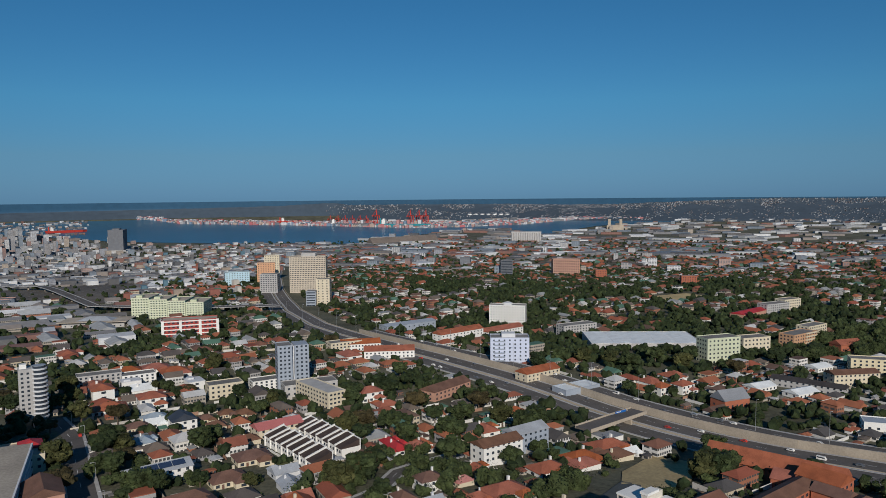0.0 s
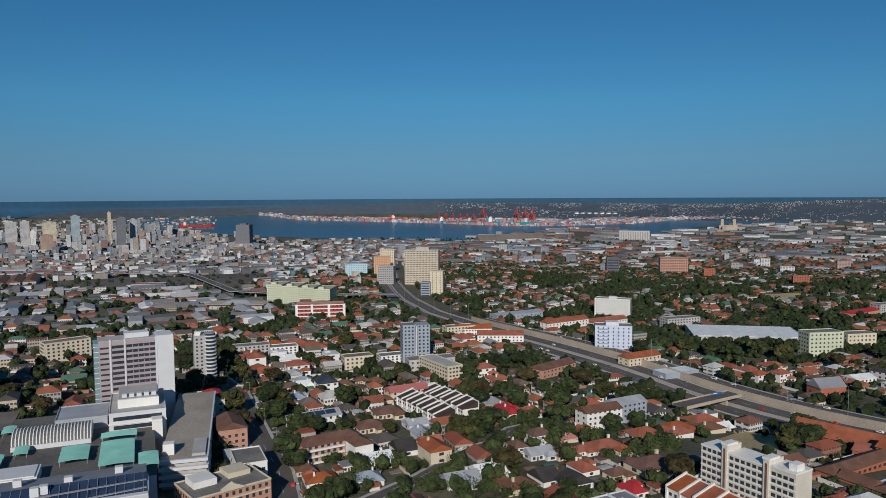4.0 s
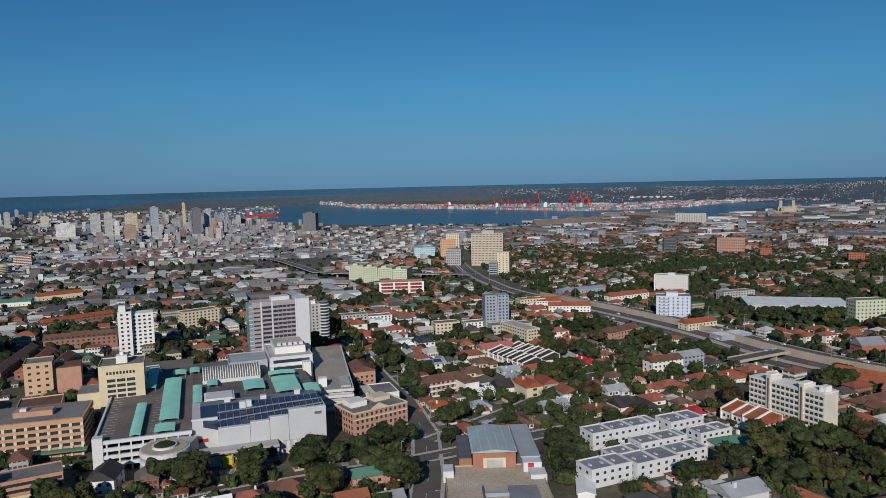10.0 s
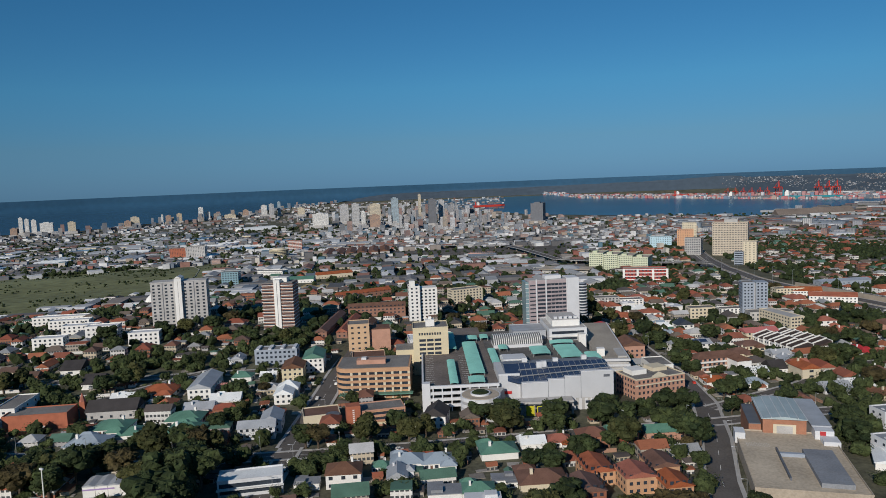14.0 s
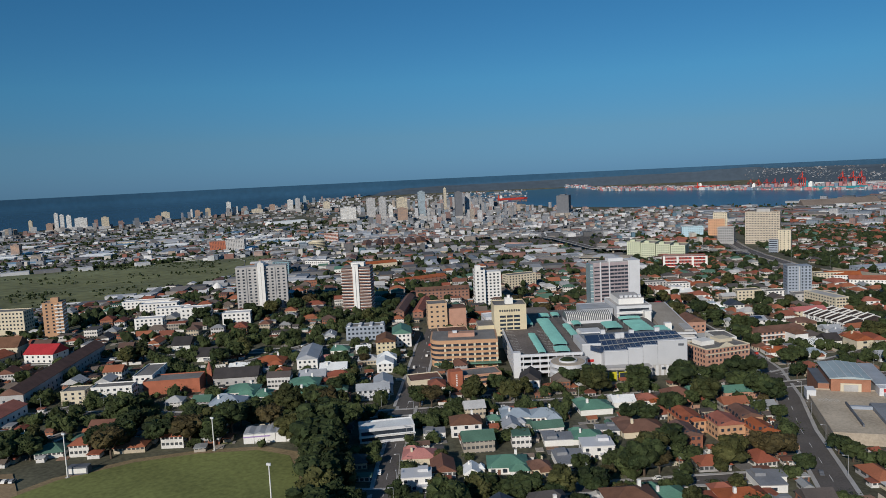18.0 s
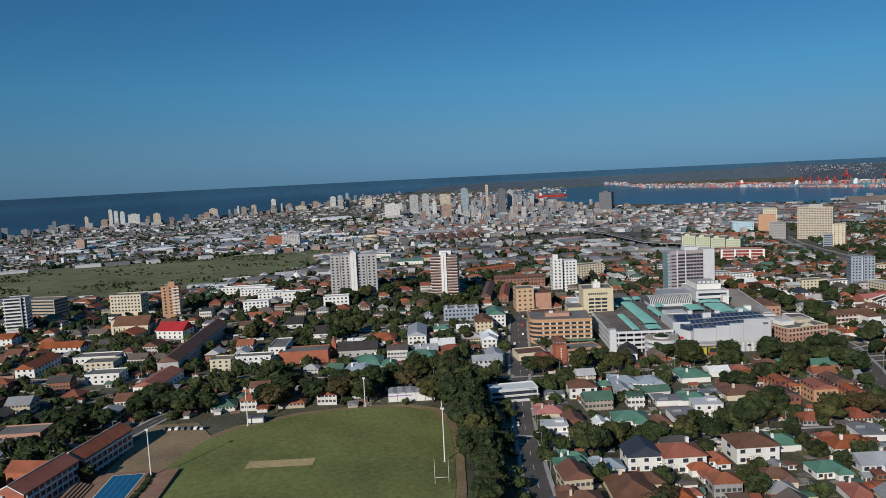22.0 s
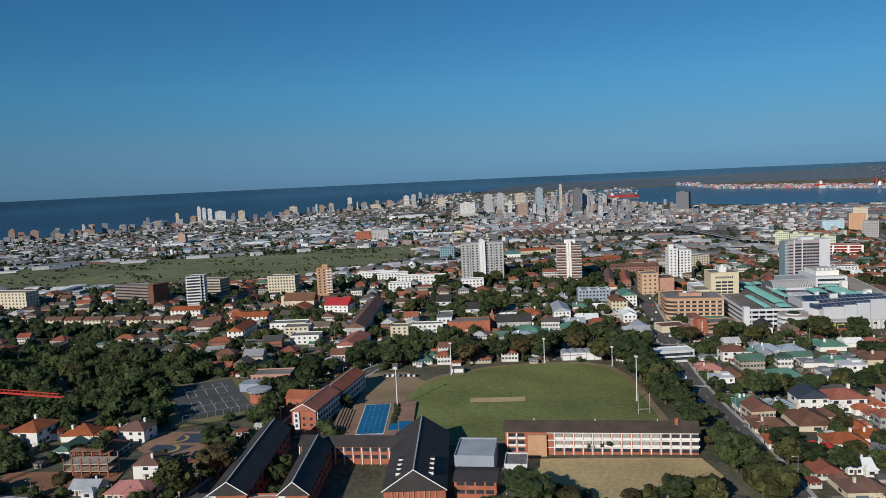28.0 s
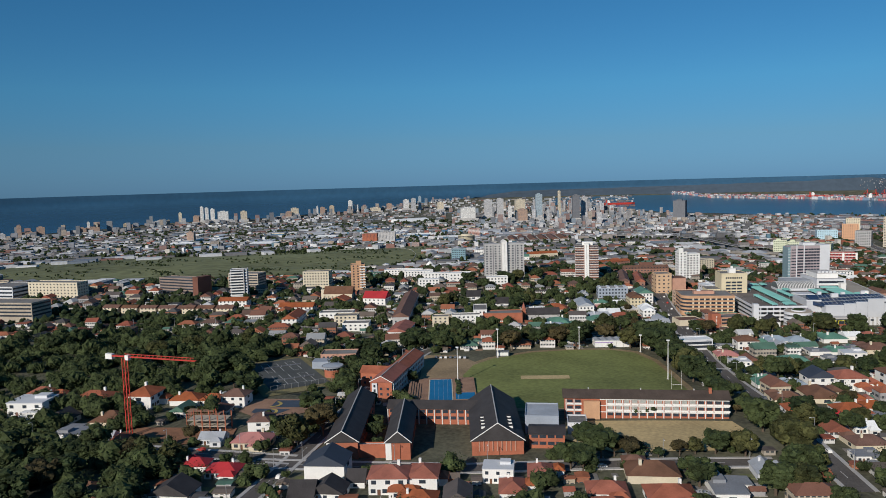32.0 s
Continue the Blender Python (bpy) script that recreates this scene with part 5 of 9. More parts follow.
# white marquee roofs, long flats and shops beyond the motorway
for x, y, w in ((362, 572, 20), (378, 548, 22), (444, 610, 18)):
    t = gabled("tented_hall", x, y, 14, w, 14, 3.4, 2.4, WHITE, SHEET_WHITE, "low hall under a white peaked roof", cols=5)
t = block("shop_building", 366, 474, -32, 30, 14, 5.5, WHITE, "white shop with a blue-grey metal roof", 1, 6, 2, roof=BLUEGREY)
gabled("apartment_block", 424, 568, -4, 38, 13, 9.5, 2.4, CREAM, TILE_BROWN, "cream three-storey flats under a brown roof", cols=10, floors=3)
block("apartment_block", 466, 600, -30, 44, 14, 12, YELLOW, "cream and yellow walk-up flats with a flat roof", 4, 10, 3)
gabled("apartment_block", 384, 588, -55, 52, 11, 6, 2.2, GREYW, TILE_DARK, "long two-storey row under a dark roof", cols=12, floors=2)
t = block("apartment_block", 494, 704, 22, 40, 16, 19, ORANGEB, "tan and brown brick flats with cream balconies", 6, 9, 4, z=42)
for k in range(6):
    slab(t, 20, 40, 2.4 + 3.16 * k, 3.6 + 3.16 * k, CREAM, -.7, "balcony")
block("apartment_block", 540, 742, 22, 34, 14, 12, CREAM, "cream lower flats beside the tan block", 4, 8, 3)
gabled("church_hall", 522, 676, 6, 26, 14, 6, 4, BRICK, TILE_RED, "brick church hall with terracotta gables", cols=5)
gabled("shop_building", 560, 880, 28, 60, 18, 6, 2.5, PINKBRICK, TILE_CRIMSON, "long shop building with a dark red roof", cols=10)
for x, y, w, h in ((610, 905, 40, 12), (650, 925, 30, 14), (318, 850, 44, 12), (690, 700, 34, 14), (620, 640, 40, 12)):
    block("apartment_block", x, y, 14, w, 16, h, GREYW if w > 35 else CREAM, "pale flat-roofed flats beyond the motorway", 4, int(w / 4), 3)
# modern hall and barrel-roofed sheds beside the hospital
t = block("sports_hall", -252, 1060, -6, 74, 30, 8, GREYW, "low modern hall with broad overhanging green-grey roof", 1, 10, 3, z=38, roof=SHEET_GREEN)
box_part(t, "eave_slab", -4, -5, 8, 78, 34, 8.8, SANDROOF)
part("raised_roof", Geo().hip(16, 4, 58, 26, 8.81, 4, 0), SHEET_GREY, t)
t = thing("arched_hall", -345, 1126, 20, "long pale arched shed roof beside a field", "hall", z=30)
arc = [(22 * math.cos(math.pi * i / 8), 7 * math.sin(math.pi * i / 8)) for i in range(9)]
part("roof", Geo().solid([(0, 12 + a, 3 + b) for a, b in arc], [(60, 12 + a, 3 + b) for a, b in arc]), SHEET_WHITE, t)
box_part(t, "wall", .5, -9, -3, 59.5, 33, 3, GREYW)

# blocks on the flats below the ridge, seen over the towers
t = thing("round_office", -951, 1445, 22, "tan round-fronted office block with dark window rings", "office building", z=10)
keep_off(-951, 1445, 22, -28, -28, 28, 28)
part("core", Geo().drum(0, 0, -4, 34, 23, n=28), YELLOW, t)
for k in range(9):
    part("window_ring", Geo().drum(0, 0, 3 + 3.5 * k, 4.7 + 3.5 * k, 23.15, n=28), GLASS, t)
part("roof_cap", Geo().drum(0, 0, 34, 37, 16, 14, n=28), CREAM, t)
t = block("office_tower", -1005, 1585, 22, 36, 18, 44, BRICK, "red and white banded office tower", 12, 9, 4, (2.2, 1.5), z=6)
for k in range(12):
    slab(t, 0, 36, 2.8 + 3.66 * k, 3.9 + 3.66 * k, WHITE, -.5)
block("apartment_block", -1348, 1555, 20, 46, 20, 28, BRICK, "red brick apartment block beyond the racecourse", 8, 10, 4, z=8)
block("office_building", -1272, 1522, 20, 50, 22, 36, GREYW, "grey office block beyond the racecourse", 10, 11, 4, z=8)
for i in range(6):
    gabled("rail_workshop", -800 + 24 * i, 1370 + 10 * i, 22, 22, 130, 6, 4, GREYW, TILE_BROWN, "long brown-roofed railway workshop", "y", "workshop", 3, 1, 0)
block("office_building", -768, 938, 18, 28, 20, 30, mat("teal_blue_cladding", (0.20, 0.33, 0.38), .6, .15), "teal-blue office block below the racecourse", 8, 6, 4, (2.4, 1.8), z=26)
gabled("hall", -661, 960, 20, 46, 24, 6, 4, WHITE, SHEET_GREEN, "hall under a broad green sheeted roof", cols=8)
t = block("apartment_block", -758, 1034, 0, 50, 20, 22, WHITE, "white flats with long balcony bands", 7, 12, 4, (2.6, 1.4), z=24)
for k in range(7):
    slab(t, 0, 50, 2.3 + 3.14 * k, 3.3 + 3.14 * k, WHITE, -.9, "balcony")
gabled("hall", -629, 1012, 40, 62, 16, 7, 4, CREAM, TILE_RED, "long hall with a red tiled roof", cols=12)
gabled("hall", -416, 651, 48, 66, 14, 5, 3, bpy.data.materials["rust_brown_brick"], TILE_RED, "long brick hall with a red tiled roof", cols=12, floors=2)
for i in range(3):
    gabled("brick_row", -330 + 16 * i, 424 + 5 * i, 14, 9, 84 - 16 * i, 5, 3, bpy.data.materials["rust_brown_brick"], TILE_RED if i % 2 else TILE_BROWN, "row of brick terrace houses under red-brown roofs", "y", "row houses", 2, 2, 16)
gabled("apartment_block", -345, 520, 22, 54, 14, 7.5, 3.4, bpy.data.materials["rust_brown_brick"], TILE_BROWN, "brick flats with white sills under a brown roof", cols=14, floors=3)
block("apartment_block", -280, 648, 40, 36, 15, 15, CREAM, "cream five-storey flats behind the hotel", 5, 9, 4)
t = block("office_building", -288, 396, 24, 16, 18, 20, mat("tan_orange_plaster", (0.56, 0.38, 0.24), .8, .1), "tan plaster office with brick wing and flat roof", 5, 3, 3, (1.8, 1.4))
box_part(t, "brick_wing", 16, 3, -4, 32, 20, 15, PINKBRICK)
box_part(t, "wing_roof", 16, 3, 15.01, 32, 20, 15.6, TILE_BROWN)
for x, y in ((330, 2850), (470, 2930)):
    gabled("storage_shed", x, y, 20, 150, 52, 8, 20, GREYW, mat("rusty_brown_sheeting", (0.17, 0.14, 0.12), .8, .25, 6.0) if x < 400 else bpy.data.materials["rusty_brown_sheeting"], "huge brown-grey pitched storage shed at the harbour", cols=0, side=0, z=4)
t = thing("stadium_roof", -1800, 2590, 60, "broad pale arched hall roof behind the beach", "hall", z=4)
arc = [(34 * math.cos(math.pi * i / 8), 14 * math.sin(math.pi * i / 8)) for i in range(9)]
part("roof", Geo().solid([(0, a, 3 + b) for a, b in arc], [(170, a, 3 + b) for a, b in arc]), SHEET_WHITE, t)
part("wall", Geo().box(1, -33, -3, 169, 33, 3), GREYW, t)
# ---- school, playing field, streets, motorway ----
BLIND = mat("window_with_pale_blinds", (0.34, 0.35, 0.33), .3, .3, 2.0, spec=.5)


def school():
    base = 74.0
    t = thing("school_block", -268, -35, 17, "three-storey brick and white school block under a dark tiled roof", "school", z=base)
    keep_off(-268, -35, 17, -4, -6, 86, 20)
    box_part(t, "wall", 0, 0, -3, 80, 10.5, 10, BRICK)
    part("roof", Geo().gable(0, 0, 80, 10.5, 10, 3.0, .9), mat("weathered_dark_tiles", (0.075, 0.056, 0.046), .8, .3, .7, .3), t)
    part("gable_wall", Geo().solid([(0, .02, 9.7), (0, 5.25, 12.6), (0, 10.48, 9.7)], [(80, .02, 9.7), (80, 5.25, 12.6), (80, 10.48, 9.7)]), BRICK, t)
    box_part(t, "stair_tower", 9.5, -1.6, -3, 17.5, 0, 8.6, ORANGEB, "projecting orange brick stair tower")
    for k in range(3):
        for i in range(20):
            x = 1.5 + 4 * i
            if 8 < x < 18:
                continue
            part("window", pane(2.7, 1.5, BLIND if k and 18 < x < 62 else GLASS), None, t, at=pose(x + 1.2, 0, 1.0 + 3.2 * k))
            if k:
                box_part(t, "spandrel", x - .3, -.14, -.5 + 3.2 * k + .4, x + 3.0, .02, .9 + 3.2 * k, WHITE)
            box_part(t, "pier", x - .9, -.3, -.5 + 3.2 * k, x - .5, .02, 2.8 + 3.2 * k, WHITE)
        box_part(t, "ledge", 17.6, -.5, 2.7 + 3.2 * k, 80, .03, 3.0 + 3.2 * k, WHITE)
    for i in range(3):
        part("vent", Geo().box(12 + 26 * i, 5, 12.9, 12.5 + 26 * i, 5.5, 13.7), GREYW, t)
    box_part(t, "chimney", 71, 3, 11, 72.4, 4.4, 14.6, BRICK)
    # the two gabled wings and the great hall, black-tiled
    for x, y, w, d, h, rise, lab in ((-352, -124, 14, 70, 7, 5, "brick school wing with a steep black roof and white barge boards"), (-327, -115, 11, 48, 7, 5, "brick school wing with a steep black roof"),
                                     (-293, -97, 23, 60, 6, 8, "tall school hall with a steep black roof, dormers and brick gable")):
        g = gabled("school_wing" if w < 20 else "school_hall", x, y, 24, w, d, h, rise, BRICK, TILE_DARK, lab, "y", "school", 0, 0, 0, z=base - .5, trim=True, over=.7)
        if w < 20:
            box_part(g, "pilaster", 0, -.2, -3, 2.6, .02, h - .3, WHITE)
            windows(g, 2, d - 2, 1.2, 10, 2, 3.0, 2.2, 1.4, face="right", depth=w)
        else:
            for i in range(9):
                box_part(g, "gable_fin", 3 + 2 * i, -.35, 1, 3.4 + 2 * i, .02, 6 + min(i, 8 - i) * 1.5, PINKBRICK)
            for i in range(4):
                for s in (-1, 1):
                    dm = part("dormer", Geo().box(-1, -1.3, -1.2, 1, 1.3, .5), TILE_DARK, g, "dormer with white front", at=pose(w / 2 + s * 6.2, 6 + 4.5 * i, h + 4.2))
                    part("dormer_front", Geo().box(-.9, -1.42, -.6, .9, -1.31, .5), WHITE, dm)
    t = gabled("school_link", -351, -70, 17, 60, 11, 6.4, 3, BRICK, TILE_DARK, "two-storey school link with white window bays", "x", "school", 15, 2, 0, z=base - .5, win=(2.6, 1.6))
    for i in range(16):
        box_part(t, "pier", i * 4, -.35, -3, i * 4 + .4, .02, 6.2, WHITE)
    t = block("school_porch", -342, -118, 22, 15, 3, 4.4, BRICK, "brick cloister wall between the wings", z=base - .5, roof=LGREY)
    t = gabled("school_wing", -272, -80, 17, 16, 13, 6, 1.5, BRICK, TILE_DARK, "small brick school wing with white window bands", "x", "school", 4, 2, 2, z=base - .5, win=(3.0, 1.5))
    t = block("school_annex", -280, -62, 17, 16, 20, 7.5, BLUEGREY, "grey metal-roofed school annex", z=base - .5, roof=SHEET_GREY)
    t = block("school_annex", -260, -58, 17, 9, 12, 5, LGREY, "small grey flat-roofed school annex", z=base - .5)
    for x, y, w, d, h in ((-383, -33, 13, 33, 9), (-390, 2.5, 12, 38, 8)):
        g = gabled("school_wing", x, y, 12, w, d, h, 3.4, BRICK, TILE_RED, "brick boarding house with an orange tiled roof", "y", "school", 3, 2, 0, z=72, trim=True)
        windows(g, 2, d - 2, 1.0, 8, 2, 3.2, 2.4, 1.5, face="right", depth=w)
        for k in range(3):
            box_part(g, "gallery_rail", w + .02, 1, -.3 + 3.2 * k, w + .5, d - 1, .55 + 3.2 * k, WHITE)
        for i in range(10):
            box_part(g, "gallery_pier", w + .02, 1 + (d - 2.3) * i / 9, -3, w + .62, 1.35 + (d - 2.3) * i / 9, h - .6, WHITE)
        box_part(g, "stair_tower", 1.2, -.9, -3, 4.4, .02, h - .8, LGREY)
        for k in range(3):
            box_part(g, "stair_window", 2.2, -.96, .6 + 2.6 * k, 3.4, -.88, 2.1 + 2.6 * k, GLASS)
    gabled("school_wing", -401, -14, 12, 17, 10, 8, 3.2, BRICK, TILE_RED, "short brick cross wing with an orange roof", "x", "school", 4, 2, 2, z=72)


school()
FIELD = [(-338, -6), (-352, 30), (-356, 56), (-350, 78), (-330, 103), (-307, 118), (-280, 129), (-262, 127), (-246, 108), (-232, 78), (-216, 36), (-205, 2), (-250, -12), (-303, -28)]
sheet("field_margin", [(-285 + (x + 285) * 1.07, 50 + (y - 50) * 1.07) for x, y in FIELD], 71.0, mat("worn_field_edge", (0.24, 0.18, 0.10), .95, .35, 3.0), "worn earth and dry grass margin of the field", draped=True, lift=0.36, cell=10)
sheet("playing_field", FIELD, 71.0, LAWN, "mown green cricket field with worn stripes", draped=True, lift=0.5, cell=10)
keep_off(-285, 45, 22, -78, -70, 72, 78)
sheet("dry_lawn", [(-266, -40), (-190, -16), (-180, -32), (-188, -56), (-235, -74), (-262, -64)], 74, DRYLAWN, "dry tan school lawn", draped=True, lift=0.5, cell=10)
keep_off(-266, -40, 17, -4, -34, 90, 10)
sheet("school_yard", [(-400, 70), (-378, 80), (-352, 60), (-350, 10), (-372, 8)], 72, mat("bare_earth_yard", (0.30, 0.22, 0.13), .95, .3, 3.0), "bare earth school yard beside the field", draped=True, lift=0.4)
keep_off(-375, 40, 15, -26, -30, 26, 36)
keep_off(-360, -125, 17, -6, -4, 108, 78)




def on_field(name, pts, label, material, lift=.52):
    g = Geo()
    g.poly(*[(x, y, land(x, y) + lift + .02) for x, y in pts])
    return tagged(new(name, g.mesh(name, material)), label, name.split("_")[0], kind="structure")


on_field("cricket_square", [(-314, 32), (-286, 43), (-289, 51), (-317, 40)], "worn tan cricket square", DRYLAWN, .62)

def pavilion():
    t = thing("marquee", -292, 135, 24, "long white marquee with a lilac-trimmed front by the field", "marquee", z=71)
    keep_off(-292, 135, 24, -3, -4, 30, 16)
    for i in range(5):
        x = i * 5.2
        part("roof_bay", Geo().gable(x, 0, x + 5.0, 11, 4.2, .6, .1, "y"), SHEET_GREY, t)
        box_part(t, "wall_panel", x, 0, -1, x + 5.0, 11, 4.1, WHITE)
    box_part(t, "trim_band", -.1, -.15, 2.4, 13, .02, 3.0, mat("lilac_cloth", (0.34, 0.25, 0.46), .8, .1))


pavilion()


def mast(x, y, h, z=None, label="tall white floodlight mast beside the playing field"):
    t = thing("floodlight_mast", x, y, 0, label, "mast", z=z)
    part("pole", Geo().drum(0, 0, -1, h, .32, .2, 10), WHITE, t)
    part("head", Geo().box(-.9, -.3, h, .9, .3, h + .8), LGREY, t)
    part("footing", Geo().box(-.7, -.7, -.5, .7, .7, .6), GREYW, t)


for x, y, h in ((-348, 12.6, 22), (-230.5, 61.4, 24), (-348, 82, 20), (-301, 124, 16), (-259, 132, 12)):
    mast(x, y, h)
t = thing("goal_posts", -225, 36, 22, "white rugby goal posts", "goal posts")
for a in (0, 5.6):
    part("post", Geo().drum(a, 0, -.5, 11, .09, .07, 8), WHITE, t)
part("crossbar", Geo().box(0, -.06, 2.9, 5.6, .06, 3.05), WHITE, t)
t = thing("scoreboard", -350, 84, 20, "small dark scoreboard hut with white front panels", "scoreboard")
box_part(t, "hut", 0, 0, -1, 9, 4, 4, DGREY)
box_part(t, "panel", .6, -.1, 1, 8.4, .02, 3.2, WHITE)
t = gabled("dugout", -262, -14, 17, 13, 8, 3, 3, DGREY, TILE_DARK, "low dark-roofed shelter behind the school block", "x", "shelter", 0, 0, 0, z=72)


def pool():
    t = thing("swimming_pool", -334, -27, 115, "blue school swimming pool with lane lines and brick paving", "swimming pool", z=72.3)
    keep_off(-334, -27, 115, -8, -14, 58, 24)
    part("paving", Geo().box(-4, -14, -2, 49, 20, .25), PAVING, t, "brick paving round the pool")
    part("coping", Geo().box(-.6, -.6, .26, 45.6, 13.6, .4), CREAM, t)
    part("basin_water", Geo().box(0, 0, .3, 45, 13, .44), POOLW, t, "clear blue pool water")
    part("learner_pool", Geo().box(4, -13, .27, 16, -2, .44), POOLW, t, "small square learner pool")
    for i in range(4):
        part("lane_line", Geo().box(1, 2.4 + 2.6 * i, .445, 44, 2.5 + 2.6 * i, .46), BLUEGREY, t)
    g = thing("grandstand", -352, -28, 115, "stepped brick pool grandstand", "stand", z=72)
    for i in range(6):
        part("step", Geo().box(0, 1.4 * i, -2, 30, 1.4 * i + 1.4, .5 + .45 * i), PAVING, g)
    h = thing("pool_house", -338, -42, 17, "small blue-roofed pool house", "hut", z=72.4)
    box_part(h, "wall", 0, 0, -1, 10, 4.5, 2.6, WHITE)
    box_part(h, "roof", -.4, -.4, 2.6, 10.4, 4.9, 2.9, BLUEGREY)


pool()
t = thing("hedge", -344, 4, 115, "clipped dark green hedge between pool and field", "hedge")
part("leaves", Geo().box(-1, -1.2, -1, 1, 1.2, 2), LEAF, t, at=Matrix.Diagonal((1, 1, 1, 1)))
for i in range(9):
    part("clump", Geo().drum(-18 + 3.6 * i, math.sin(i) * .4, -1, 2.2 + .3 * (i % 2), 2.1, 1.5, 9), LEAF, t)
DRYGRASS = mat("dry_verge_grass", (0.20, 0.175, 0.085), .95, .35, 3.0)
COURT = mat("dark_court_surface", (0.082, 0.088, 0.086), .9, .2, 2.0)
CU, CV = (.789, -.614), (.614, .789)


def court_spot(u, v):
    return -499 + CU[0] * u + CV[0] * v, -2 + CU[1] * u + CV[1] * v


sheet("court_verge", [court_spot(*q) for q in ((-3, -7), (78, -7), (78, 41), (-3, 41))], 73, DRYGRASS, "dry grass verge round the tennis courts", draped=True, lift=.4)
sheet("tennis_courts", [court_spot(*q) for q in ((0, 0), (68.5, 0), (68.5, 37), (0, 37))], 73, COURT, "dark grey hard tennis courts with white lines", draped=True, lift=.5)
keep_off(-499, -2, -37.9, -2, -4, 76, 40)
for v in (7.9, 12.5, 18.4, 24.5, 30):
    for u0, u1 in ((7, 29), (38, 60)):
        on_field("line_marking", [court_spot(*q) for q in ((u0, v - .13), (u1, v - .13), (u1, v + .13), (u0, v + .13))], "white tennis court line", PAINTLINE, .6)
for u in (7, 29, 38, 60):
    for v in (7.9, 24.5):
        on_field("line_marking", [court_spot(*q) for q in ((u - .07, v), (u + .07, v), (u + .07, v + 4.6), (u - .07, v + 4.6))], "thin white tennis court base line", PAINTLINE, .6)
for u in (18, 49):
    t = thing("tennis_net", *court_spot(u, 6.5), -37.9 + 90, "dark tennis net between steel posts", "net")
    part("mesh_band", Geo().box(0, -.05, .5, 26, .05, 1.45), DGREY, t)
    for k in range(5):
        part("post", Geo().box(6.4 * k, -.12, -.5, 6.4 * k + .2, .12, 1.6), STEEL, t)
t = thing("court_fence", *court_spot(68.8, -.6), -37.9 + 90, "tall wire fence posts beside the tennis courts", "fence")
for k in range(10):
    part("post", Geo().box(4.2 * k, -.07, -1, 4.2 * k + .14, .07, 3.4), STEEL, t)
part("rail", Geo().box(0, -.04, 3.3, 37.9, .04, 3.4), STEEL, t)
sheet("playground", [(-444, -60), (-406, -46), (-400, -66), (-412, -90), (-438, -82)], 73, PAVING, "painted brick-red school playground", draped=True, lift=.5)
keep_off(-422, -68, 20, -22, -20, 20, 20)
YEL = mat("yellow_court_paint", (0.42, 0.32, 0.10), .8, .2)
BLU = mat("blue_court_paint", (0.055, 0.075, 0.105), .8, .2)
on_field("court_marking", [(-430, -58), (-409, -50), (-405, -62), (-426, -70)], "slate-blue painted ball court", BLU, .58)
on_field("court_marking", [(-432, -75), (-413, -69), (-416, -85), (-430, -81)], "slate-blue painted ball court", BLU, .58)
for cx, cy, a0 in ((-428, -65, -1.2), (-422, -77, -1.0)):
    ring = [(cx + r * math.cos(a0 + .35 * k), cy + r * math.sin(a0 + .35 * k)) for r, ks in ((5.6, range(9)), (3.9, range(8, -1, -1))) for k in ks]
    for k in range(8):
        on_field("court_marking", [ring[k], ring[k + 1], ring[16 - k], ring[17 - k]], "yellow painted court arc", YEL, .64)


def tower_crane():
    t = thing("tower_crane", -463, -133, 6, "red lattice tower crane over a building site", "crane", z=70)
    for a in (-.9, .9):
        for b in (-.9, .9):
            part("mast_chord", Geo().box(a - .16, b - .16, 0, a + .16, b + .16, 42), REDSTEEL, t)
    for k in range(14):
        s = 1 if k % 2 else -1
        for f in (-.9, .9):
            part("mast_brace", Geo().solid([(-.9 * s, f - .08, 3 * k), (-.9 * s, f + .08, 3 * k), (-.9 * s, f + .08, 3 * k + .2), (-.9 * s, f - .08, 3 * k + .2)],
                                           [(.9 * s, f - .08, 3 * k + 2.8), (.9 * s, f + .08, 3 * k + 2.8), (.9 * s, f + .08, 3 * k + 3), (.9 * s, f - .08, 3 * k + 3)]), REDSTEEL, t)
    part("jib_chord", Geo().box(0, -.7, 42.6, 42, -.45, 42.9), REDSTEEL, t)
    part("jib_chord", Geo().box(0, .45, 42.6, 42, .7, 42.9), REDSTEEL, t)
    part("jib_chord", Geo().box(0, -.12, 44.0, 41, .12, 44.25), REDSTEEL, t)
    for i in range(17):
        for s in (-.55, .55):
            x = 2.4 * i
            part("jib_brace", Geo().solid([(x, s - .06, 42.8), (x + .15, s - .06, 42.8), (x + .15, s + .06, 42.8), (x, s + .06, 42.8)], [(x + 1.2, -.06, 44.1), (x + 1.35, -.06, 44.1), (x + 1.35, .06, 44.1), (x + 1.2, .06, 44.1)]), REDSTEEL, t)
    part("counter_jib", Geo().box(-11, -.8, 42.6, 0, .8, 43.2), REDSTEEL, t)
    part("counterweight", Geo().box(-11, -1, 41.2, -7, 1, 43.9), WHITE, t, "white counterweight")
    part("cab", Geo().box(.9, -1, 41.2, 3, 1, 43.6), WHITE, t, "white operator cab")


tower_crane()
t = thing("building_site", -440, -118, 20, "unfinished building frame with red scaffold bays", "building site")
keep_off(-440, -118, 20, -14, -12, 26, 16)
for k in range(3):
    box_part(t, "floor_slab", 0, 0, 3 * k, 20, 9, .3 + 3 * k, CONCRETE)
for i in range(6):
    for j in (0, 8.4):
        box_part(t, "post", 4 * i - .2 if i else 0, j, -2, 4 * i + .3, j + .5, 8.8, BRICK)

